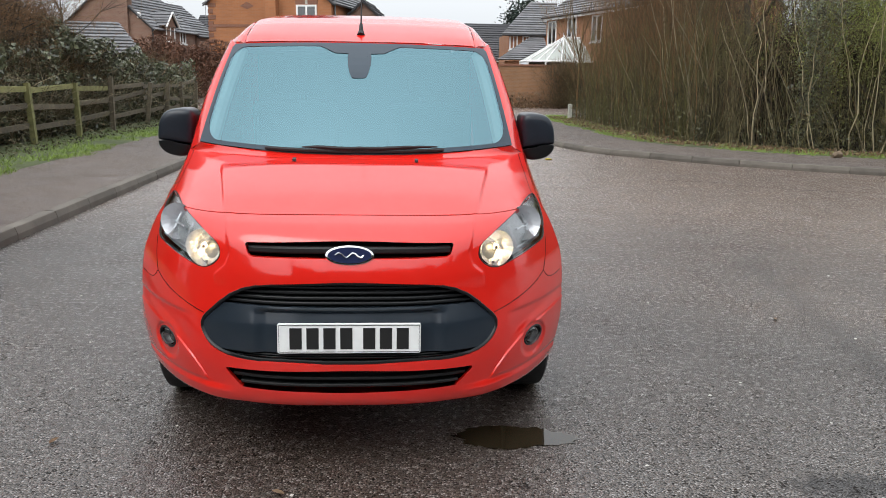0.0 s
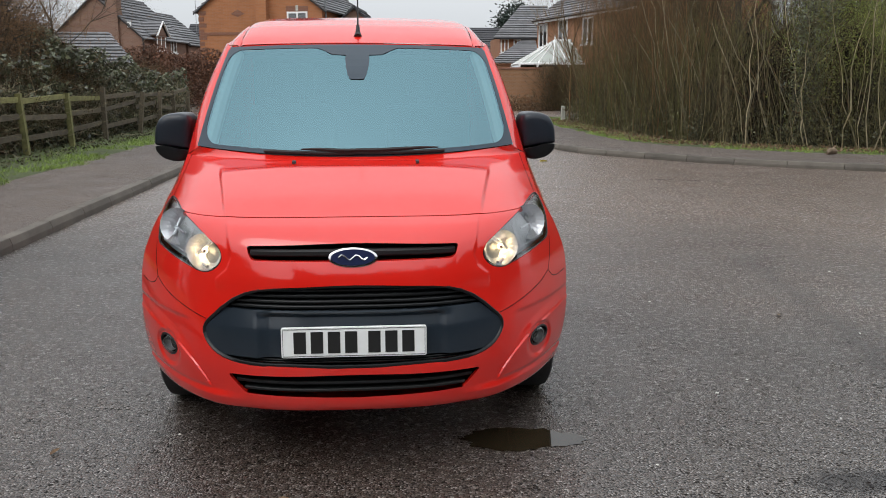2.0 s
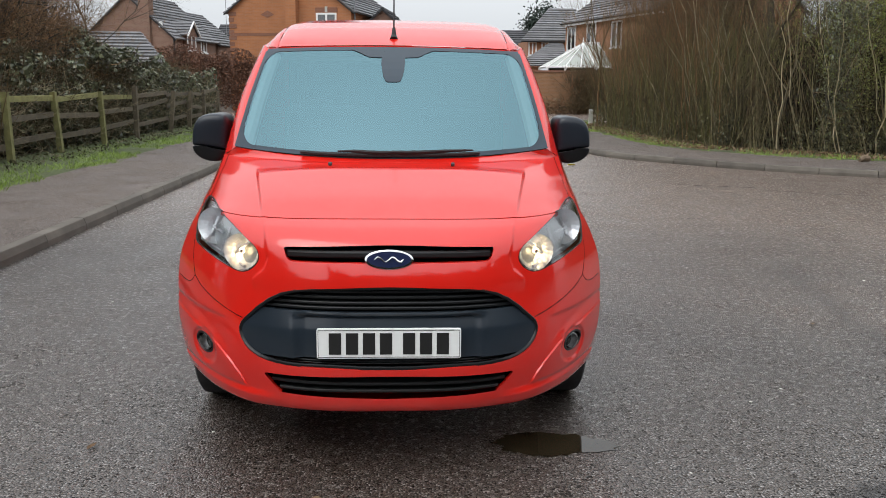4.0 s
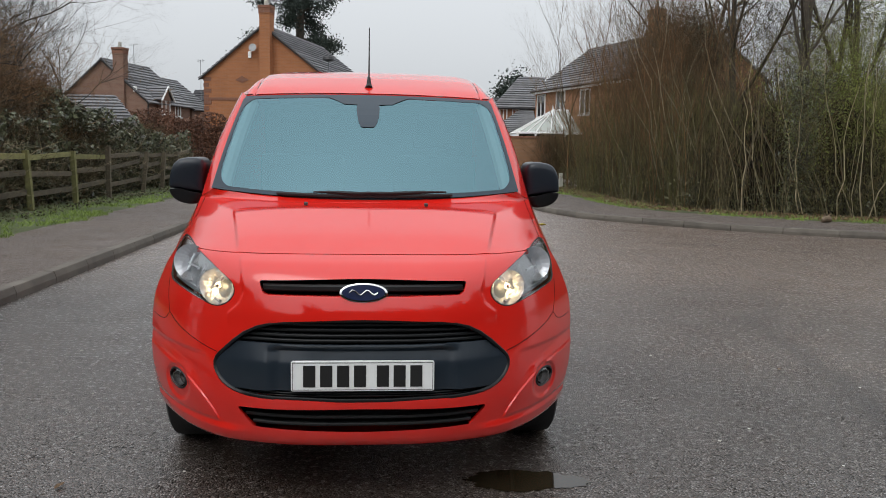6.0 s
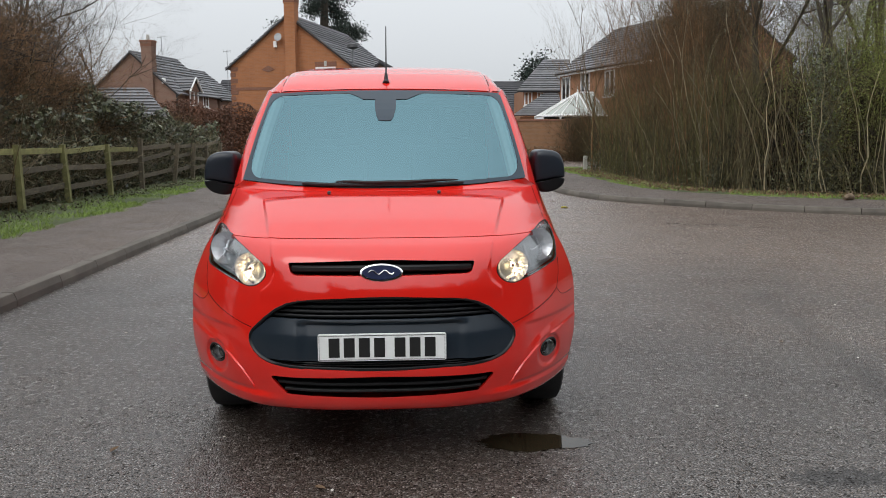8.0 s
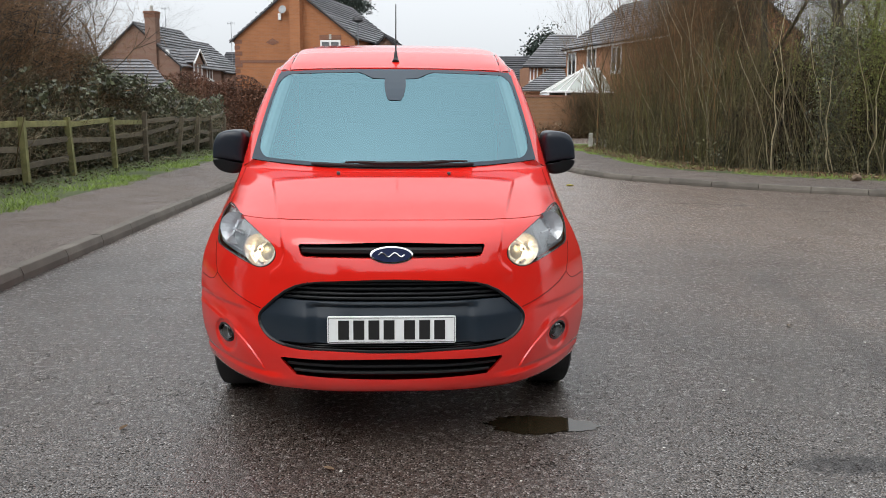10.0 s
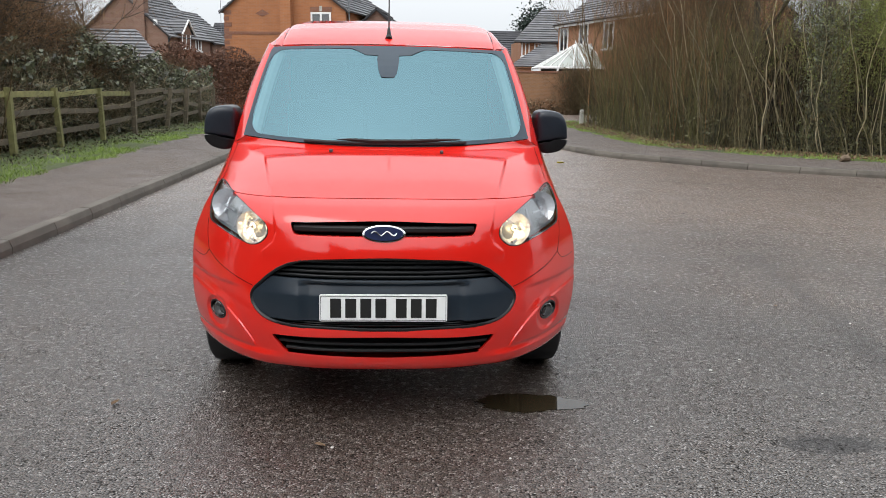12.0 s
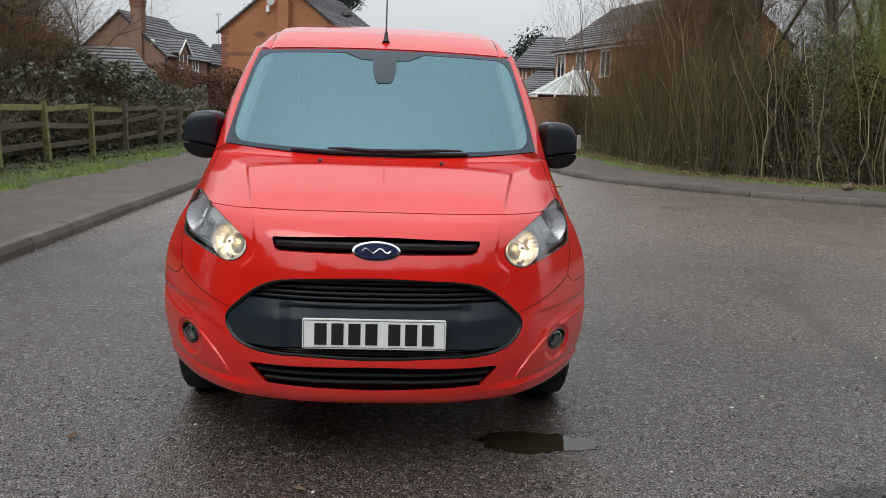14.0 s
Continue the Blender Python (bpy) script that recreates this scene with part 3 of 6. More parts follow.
bm = bmesh.new()
strip(bm, beside(RKERB, -2.0), beside(RKERB, -3.1), 0.13, 0.16)
tagged(part("verge_right", bm, TURF), "mossy grass strip along the back of the footway", "verge", kind="structure")
bm = bmesh.new()
strip(bm, beside(LKERB, -1.85), beside(LKERB, -3.4), 0.13, 0.2)
tagged(part("verge_left", bm, TURF), "grass verge between footway and timber fence", "verge", kind="structure")
grass("grass_right", patchy(along(RKERB, 22000, -2.9, -1.85, 6, 30), -2.05), 0.07, 1, "short green grass with moss along the footway")
grass("grass_left", patchy(along(LKERB, 40000, -3.3, -1.55, 4, 28), -1.95), 0.075, 2, "rough green grass below the timber fence")

# copse on the right: clumps of shoots that fan out of stools, scrub, haze of fine twigs, bare trees
def clumps(centres, per, spread, rng):
    """Shoots round stools: their feet, and how they lean away from the middle."""
    c = np.repeat(np.asarray(centres), per, 0)
    d = rng.normal(0, 1, c.shape)
    return c + d * spread, d


def haze(name, pts, length, radius, material, seed, label, up=0.6, bunch=1.0):
    """Fine bare twigs in a volume, each a bent rod."""
    r = np.random.default_rng(seed)
    n, k = len(pts), 4
    d = r.normal(0, 0.6 * bunch, (n, 3))
    d[:, 2] = r.normal(up, 0.45, n)
    d /= np.linalg.norm(d, axis=1)[:, None]
    L = length * r.uniform(0.4, 1.5, n)
    t = np.linspace(0, 1, k)
    p = np.asarray(pts)[:, None] + d[:, None] * (L[:, None] * t)[..., None] + np.cumsum(r.normal(0, 0.06, (n, k, 3)), 1) * L[:, None, None]
    return tagged(rods(name, p, (radius * r.uniform(0.5, 1.5, n))[:, None] * np.linspace(1, 0.35, k), material, None, 3), label, "twigs", kind="stuff")


def gappy(spots, thr, f=0.55):
    """Stools stand in groups, with dark gaps between."""
    return spots[np.array([noise.noise((x * f, y * f, 4.2)) > thr for x, y in spots])]


s0 = along(RKERB, 40, -4.6, -2.95, 6, 27)
s0 = s0[s0[:, 0] > 0.31 * (s0[:, 1] + 3.3)]
s, d = clumps(s0, 3, 0.10, RNG)
thicket("hazel_thicket", s, RNG.uniform(2.4, 4.8, len(s)), 0.0125, STEM, 3, "slender winding pale-stemmed hazel shoots behind the footway", 0.05, 6, RUST, d * 0.45, 1.3)
s0 = gappy(along(RKERB, 330, -5.0, -2.85, 6, 27), -0.2)
s, d = clumps(s0, 8, 0.14, RNG)
thicket("olive_thicket", s, RNG.uniform(1.2, 3.4, len(s)), 0.0062, OLIVE, 33, "thin leaning olive-brown shoots of the thicket", 0.06, 7, OLIVE, d * 0.4, 0.8)
s0 = along(RKERB, 190, -8.0, -3.4, 4, 28)
s, d = clumps(s0, 8, 0.16, RNG)
thicket("brown_thicket", s, RNG.uniform(2.4, 4.4, len(s)), 0.007, TWIG, 4, "dense bare brown twiggy scrub", 0.12, 8, TWIG, d * 0.5)
# inner scrub in near-black, its shade put into the colour
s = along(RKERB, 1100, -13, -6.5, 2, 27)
thicket("dark_scrub", s, RNG.uniform(1.6, 3.6, len(s)), 0.014, DARKTWIG, 5, "bare scrub deep in the copse, its shade painted near-black", 0.16, 8, DARKTWIG)
s = gappy(along(RKERB, 22000, -5.2, -2.75, 5, 28), -0.25, 0.9)
haze("twig_haze", np.column_stack([s, 0.1 + 2.6 * RNG.uniform(0, 1, len(s)) ** 1.4]), 0.45, 0.0026, OLIVE, 6, "fine olive-brown twigs all through the thicket", 0.9)
s = along(RKERB, 12000, -9, -3.4, 5, 28)
haze("upper_twig_haze", np.column_stack([s, RNG.uniform(1.2, 4.6, len(s))]), 0.6, 0.003, TWIG, 7, "fine brown twigs high in the copse", 0.9)
s0 = gappy(along(RKERB, 260, -4.2, -2.9, 6, 27), -0.05, 0.8)
s0 = s0[s0[:, 0] < 9.5]
s, d = clumps(s0, 6, 0.12, RNG)
thicket("grey_thicket", s, RNG.uniform(0.9, 2.8, len(s)), 0.0060, GREYSTEM, 34, "slender grey-green shoots at the front of the thicket", 0.07, 4, GREYSTEM, d * 0.45, 0.8)


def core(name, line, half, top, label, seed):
    """A near-black solid ridge with an uneven skin, standing for the shade inside a thicket."""
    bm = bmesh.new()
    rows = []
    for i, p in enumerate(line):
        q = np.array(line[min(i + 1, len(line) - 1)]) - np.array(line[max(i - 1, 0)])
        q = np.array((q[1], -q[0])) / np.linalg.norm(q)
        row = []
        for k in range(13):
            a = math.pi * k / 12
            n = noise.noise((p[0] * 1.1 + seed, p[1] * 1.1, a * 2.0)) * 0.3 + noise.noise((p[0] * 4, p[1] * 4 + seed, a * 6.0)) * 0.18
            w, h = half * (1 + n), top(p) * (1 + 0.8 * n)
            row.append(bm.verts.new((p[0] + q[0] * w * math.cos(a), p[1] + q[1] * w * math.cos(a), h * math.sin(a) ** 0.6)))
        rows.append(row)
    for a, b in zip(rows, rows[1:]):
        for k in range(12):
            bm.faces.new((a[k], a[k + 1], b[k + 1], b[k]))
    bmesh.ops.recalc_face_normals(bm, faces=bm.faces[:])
    return tagged(part(name, bm, SHADECORE), label, "scrub", kind="stuff")


def resampled(line, step):
    p = np.array([np.array(q)[:2] for q in line])
    d = np.r_[0, np.cumsum(np.linalg.norm(np.diff(p, axis=0), axis=1))]
    t = np.arange(0, d[-1], step)
    return list(np.column_stack([np.interp(t, d, p[:, 0]), np.interp(t, d, p[:, 1])]))


# solid dark ridges behind the stems, so the gaps read as shade
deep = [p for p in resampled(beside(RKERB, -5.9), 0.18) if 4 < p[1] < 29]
core("copse_shade_core", deep, 1.2, lambda p: 2.5, "near-black ridge standing for the shade deep in the copse", 1.0)
core("scrub_shade_core", resampled([(-8.9, 4), (-8.9, 27)], 0.18), 1.1, lambda p: max(1.3, 3.1 - 0.22 * max(0, p[1] - 12)), "near-black ridge standing for the shade inside the scrub behind the fence", 5.0)
# tall crowns where the copse meets the far road
c = RNG.normal(size=(9000, 3)) * np.array((0.85, 1.8, 0.8)) + np.array((9.1, 21.5, 4.2))
c[:, 0] += 0.33 * (c[:, 1] - 21.5)
haze("crown_haze", c[c[:, 2] > 1.5], 0.6, 0.0038, TWIG, 77, "fine brown twigs of tall bare crowns", 0.6)
c = RNG.normal(size=(6500, 3)) * np.array((1.6, 1.8, 1.2)) + np.array((12.2, 19.0, 4.4))
haze("dark_crown_haze", c[c[:, 2] > 1.5], 0.6, 0.0036, DARKTWIG, 78, "fine dark twigs among the trunks", 0.5)
for i, (x, y, h, lx) in enumerate([(7.2, 25.5, 4.0, -0.12), (7.6, 23.4, 4.3, -0.08), (7.9, 21.5, 4.2, -0.04), (8.3, 22.6, 4.6, 0.0), (8.3, 19.6, 4.0, 0.03), (9.0, 20.6, 4.5, 0.0), (8.6, 24.5, 4.6, 0.0), (9.6, 19.0, 4.2, 0.05), (7.0, 27.0, 3.4, -0.1)]):
    bare_tree("birch_sapling", (x, y, 0.1), h, 0.034, 120 + i, "slender bare birch sapling with fine upright twigs", 4, (lx, 0), RUST if i % 3 else TWIG, 0.5, 0.3, (4, 6))
c = RNG.normal(size=(3000, 3)) * np.array((0.8, 1.2, 0.4)) + np.array((9.5, 22.0, 4.9))
tagged(leaves("crown_ivy", c, 0.045, IVY, seed=79), "dark ivy leaves high in the crowns", "ivy", kind="stuff")
s = gappy(along(RKERB, 11000, -3.9, -2.9, 6, 28), 0.0, 0.9)
haze("pale_twig_haze", np.column_stack([s, 0.2 + 3.2 * RNG.uniform(0, 1, len(s)) ** 1.2]), 0.45, 0.0027, GREYSTEM, 81, "fine pale olive twigs at the front of the thicket", 0.8)
# deep twigs that close the copse behind its front, shade put into their near-black colour
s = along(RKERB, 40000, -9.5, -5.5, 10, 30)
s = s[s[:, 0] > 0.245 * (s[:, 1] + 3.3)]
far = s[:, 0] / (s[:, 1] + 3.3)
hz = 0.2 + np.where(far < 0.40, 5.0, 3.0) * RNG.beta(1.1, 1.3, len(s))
haze("deep_twig_haze", np.column_stack([s, hz])[:24000], 0.7, 0.0052, DARKTWIG, 73, "tangled twigs deep in the copse, coloured near-black for shade", 0.8)
# rust-brown birch scrub where the copse meets the far road
s = along(RKERB, 30000, -6.5, -3.0, 14, 28)
s = s[(s[:, 0] < 0.365 * (s[:, 1] + 3.3)) & (s[:, 0] > 0.235 * (s[:, 1] + 3.3))][:15000]
hz = 1.6 + 3.4 * RNG.beta(1.6, 2.0, len(s))
haze("rust_twig_haze", np.column_stack([s, hz]), 0.55, 0.0027, RUST, 71, "fine rust-brown twigs of young birch", 0.9)
s = along(RKERB, 600, -6.0, -3.0, 14, 28)
s = s[(s[:, 0] < 0.38 * (s[:, 1] + 3.3))][:260]
thicket("birch_thicket", s, RNG.uniform(3.4, 5.6, len(s)), 0.008, RUST, 72, "slim rust-brown birch shoots", 0.08, 12, RUST)
# near-black twigs paint the shade at the thicket's foot
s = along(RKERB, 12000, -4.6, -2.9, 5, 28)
haze("low_shade_twigs", np.column_stack([s, 0.1 + 1.3 * RNG.uniform(0, 1, len(s)) ** 1.3]), 0.35, 0.0032, DARKTWIG, 74, "near-black stems standing for the shade at the thicket's foot", 0.9)
s = along(RKERB, 15000, -4.2, -2.75, 5, 28)
tagged(leaves("copse_floor", np.column_stack([s, 0.12 + 0.75 * RNG.uniform(0, 1, len(s)) ** 2]), 0.035, BRAMBLE, seed=12), "low brambles and dead leaves at the foot of the thicket", "undergrowth", kind="stuff")
s = along(RKERB, 9000, -3.4, -2.05, 5, 28)
tagged(leaves("leaf_litter", np.column_stack([s, np.full(len(s), 0.16) + RNG.uniform(0, 0.03, len(s))]), 0.035, LITTER, seed=13), "brown fallen leaves on the verge", "leaf litter", kind="stuff")
for i, (x, y, h, rad, ln) in enumerate([(9.15, 17.6, 6.4, 0.12, (0.0, 0)), (9.1, 14.5, 5.8, 0.115, (-0.03, 0)), (9.35, 14.7, 5.8, 0.105, (0.12, 0)), (12.3, 17.5, 6.4, 0.13, (0.04, 0)), (8.2, 21.0, 5.4, 0.07, (-0.06, 0)), (9.9, 21.5, 6.0, 0.1, (0.05, 0)), (13.4, 20.5, 6.0, 0.11, (-0.05, 0))]):
    bare_tree("bare_tree", (x, y, 0), h, rad, 20 + i, "tall bare dark-barked tree in the copse", 5, ln, wild=0.22, forks=(3, 4))
c = RNG.normal(size=(64000, 3)) * np.array((1.1, 1.2, 0.95)) + np.array((11.0, 14.9, 2.8))
c = c + 0.35 * np.sin(c[:, [1, 2, 0]] * 2.6)
tagged(leaves("spring_foliage", c, 0.017, SPRING, seed=8), "fresh yellow-green leaves on twigs", "foliage", kind="stuff")
c = np.column_stack([9.1 + RNG.normal(0, 0.15, 2500), 14.45 + RNG.normal(0, 0.14, 2500), RNG.uniform(0.2, 3.2, 2500)])
c = np.concatenate([c, c + np.column_stack([0.25 + 0.12 * c[:, 2], np.full(len(c), 0.25), np.zeros(len(c))])])
tagged(leaves("trunk_ivy", c, 0.036, IVY, seed=9), "dark ivy climbing a trunk", "ivy", kind="stuff")


# timber fence on the left
def fence_post(x, y, h, tilt, parent, mat):
    bm = bmesh.new()
    box(bm, (-0.05, -0.05, -0.1), (0.05, 0.05, h), 0.008)
    ob = part("post", bm, mat, parent)
    ob.matrix_basis = pose(x, y, 0.12, tilt[1], tilt[0], 0)
    return ob


fence = thing("timber_fence", "weathered mossy post-and-rail timber fence", "fence")
FX = -6.2
POSTS = [(4.5, 1.12, 0, 0), (6.5, 1.12, 1, 0), (8.6, 1.17, -1, 1), (10.65, 1.17, -1, 0), (12.6, 1.16, -3, 1), (14.85, 1.15, -2, 0), (17.0, 1.26, 0, 0), (19.8, 1.14, 7, 0), (21.8, 1.12, 4, 0), (23.7, 1.15, -1, 0), (25.6, 1.1, 1, 0)]
for i, (y, h, tx, ty) in enumerate(POSTS):
    fence_post(FX, y, h, (tx, ty), fence, MOSSY if y < 15 else FENCE)
rnd = random.Random(3)
for (a, b) in zip(POSTS, POSTS[1:]):
    for zz in (1.06, 0.72, 0.38):
        bm = bmesh.new()
        box(bm, (-0.02, 0, -0.05), (0.02, b[0] - a[0] + 0.06, 0.05), 0.006)
        dz = rnd.uniform(-0.08, 0.08) * (1.6 if a[0] > 15 else 1.0)
        ob = part("rail", bm, MOSSY if (zz > 1 and a[0] < 16) else FENCE, fence)
        ob.matrix_basis = pose(FX - 0.07, a[0] - 0.03, zz + 0.1 + rnd.uniform(-0.03, 0.03), math.degrees(dz / 2), rnd.uniform(-3, 3), 0)

s = along(LKERB, 6000, -3.5, -2.5, 4, 28)
tagged(leaves("verge_litter", np.column_stack([s, 0.17 + 0.12 * RNG.uniform(0, 1, len(s)) ** 3]), 0.035, BRAMBLE, seed=14), "dead leaves and low bramble at the foot of the fence", "leaf litter", kind="stuff")

# scrub behind the fence
def mound(n, x0, x1, y0, y1, top, rng):
    """Spots in a rough hedge: a body of the plan with an uneven top."""
    x, y = rng.uniform(x0, x1, n), rng.uniform(y0, y1, n)
    hi = np.array([top(a, b) * (0.8 + 0.35 * noise.noise((a * 0.6, b * 0.6, 1.7))) for a, b in zip(x, y)])
    return np.column_stack([x, y, 0.15 + (hi - 0.15) * rng.uniform(0, 1, n) ** 0.7])


r = np.random.default_rng(31)
c = mound(30000, -8.0, -6.3, 5, 27, lambda x, y: 1.7, r)
tagged(leaves("bramble_bank", c, 0.032, BRAMBLE, seed=3), "tangled brown-green bramble bank behind the fence", "bramble", kind="stuff")
c = mound(70000, -8.0, -6.4, 12, 26, lambda x, y: 1.12 * (2.75 - 0.16 * abs(y - 17.0)), r)
keep = np.array([noise.noise((p[1] * 1.4, p[2] * 2.2, p[0] * 1.2)) > 0.05 for p in c])
tagged(leaves("ivy_bank", c[keep], 0.058, IVY, seed=4, broad=0.6), "dark evergreen ivy over the scrub", "ivy", kind="stuff")
c = mound(12000, -7.4, -6.42, 18.5, 27, lambda x, y: 2.1, r)
tagged(leaves("fence_ivy", c, 0.055, IVY, seed=46, broad=0.6), "evergreen ivy hanging over the end of the fence", "ivy", kind="stuff")
p = mound(8000, -8.0, -6.4, 9, 26, lambda x, y: 2.3, r)
haze("bank_twigs", p, 0.45, 0.0035, TWIG, 27, "brown bramble stems through the ivy", 0.3, 1.3)
s = np.column_stack([r.uniform(-12.5, -6.5, 1300), r.uniform(4, 24, 1300)])
thicket("bramble_scrub", s, r.uniform(1.2, 2.4, len(s)) * np.interp(s[:, 1], (11, 20), (1.4, 0.75)), 0.009, TWIG, 7, "dense leafless brown scrub behind the fence", 0.4, 9, TWIG)
p = mound(60000, -11.0, -7.2, 5, 26, lambda x, y: max(1.9, 4.3 - 0.28 * max(0, y - 13.5)), r)
haze("bramble_twigs", p, 0.5, 0.0042, RUST, 17, "arching brown bramble stems", 0.2, 1.3)
p = mound(22000, -10.0, -7.2, 7, 22, lambda x, y: max(1.8, 4.1 - 0.27 * max(0, y - 13)), r)
tagged(leaves("scrub_leaves", p, 0.034, LITTER, seed=44), "dry brown leaves caught in the scrub", "leaves", kind="stuff")
# near-black stems put the scrub's inner shade into colour
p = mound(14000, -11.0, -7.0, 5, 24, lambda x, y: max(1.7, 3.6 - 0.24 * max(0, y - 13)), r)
haze("dark_scrub_twigs", p, 0.6, 0.008, DARKTWIG, 19, "stems deep in the scrub, coloured near-black for shade", 0.5, 1.3)
p = mound(5000, -7.2, -6.3, 5, 26, lambda x, y: 1.5, r)
haze("fence_twigs", p, 0.5, 0.004, STEM, 18, "pale dead stems behind the rails", 0.5)
for i, (x, y, h, rad) in enumerate([(-9.5, 19.5, 5.2, 0.085), (-9.9, 21.0, 5.0, 0.08), (-10.6, 16.6, 4.6, 0.07), (-12.0, 19.0, 5.4, 0.09), (-8.9, 22.0, 4.0, 0.05)]):
    bare_tree("bare_tree", (x, y, 0), h, rad, 60 + i, "bare spreading tree with fine dark twigs", 5, (0.03, 0), forks=(4, 6), up=0.10, wild=0.42)

# twiggy crowns over the left scrub
c = r.normal(size=(20000, 3)) * np.array((1.3, 2.2, 0.7)) + np.array((-9.5, 14.0, 2.5))
haze("crown_twigs", c[(c[:, 2] > 1.0) & (c[:, 2] < 4.0)], 0.5, 0.0036, RUST, 75, "fine brown twigs over the scrub", 0.5, 1.1)
c = r.normal(size=(7500, 3)) * np.array((0.9, 1.5, 0.75)) + np.array((-9.9, 18.2, 3.5))
haze("tree_twigs", c[(c[:, 2] > 1.5) & (c[:, 2] < 4.8)], 0.6, 0.0036, TWIG, 76, "fine brown twigs among the bare limbs", 0.5, 1.1)
for i, (x, y, h) in enumerate([(-9.3, 13.4, 3.4), (-9.9, 15.0, 3.6), (-11.0, 17.0, 4.0), (-8.8, 15.6, 3.2), (-10.6, 13.0, 3.8), (-9.0, 12.2, 3.2)]):
    bare_tree("bare_tree", (x, y, 0), h, 0.06, 160 + i, "bare spreading tree with fine dark twigs", 5, (0.05, 0), forks=(3, 5), up=0.25, wild=0.45)

# beech hedge across the far side of the junction
c = mound(48000, -17, 1.0, 41.8, 43.3, lambda x, y: 3.9, r)
tagged(leaves("beech_hedge", c, 0.075, BEECH, seed=5), "clipped beech hedge with dry russet leaves", "hedge", kind="stuff")


# ---- houses ----
def house_window(parent, x, z, w, h, y, material=None):
    """A white framed window in the wall that faces the road, with sill and panes."""
    win = new("window")
    win.parent = parent
    win.matrix_basis = pose(x, y, z)
    bm = bmesh.new()
    t = 0.095
    for lo, hi in (((-w / 2, 0, 0), (-w / 2 + t, 0.08, h)), ((w / 2 - t, 0, 0), (w / 2, 0.08, h)), ((-w / 2 + t, 0, 0), (w / 2 - t, 0.08, t)), ((-w / 2 + t, 0, h - t), (w / 2 - t, 0.08, h)), ((-t / 2, 0.004, t), (t / 2, 0.08, h - t))):
        box(bm, lo, hi, 0.008)
    part("frame", bm, UPVC, win)
    for s in (-1, 1):
        bm = bmesh.new()
        box(bm, (min(s * t / 2, s * (w / 2 - t)), 0.04, t), (max(s * t / 2, s * (w / 2 - t)), 0.05, h - t))
        part("pane", bm, WINDOW, win)
    bm = bmesh.new()
    box(bm, (-w / 2 - 0.08, -0.06, -0.09), (w / 2 + 0.08, 0.1, -0.005), 0.01)
    part("sill", bm, UPVC, win)
    return win


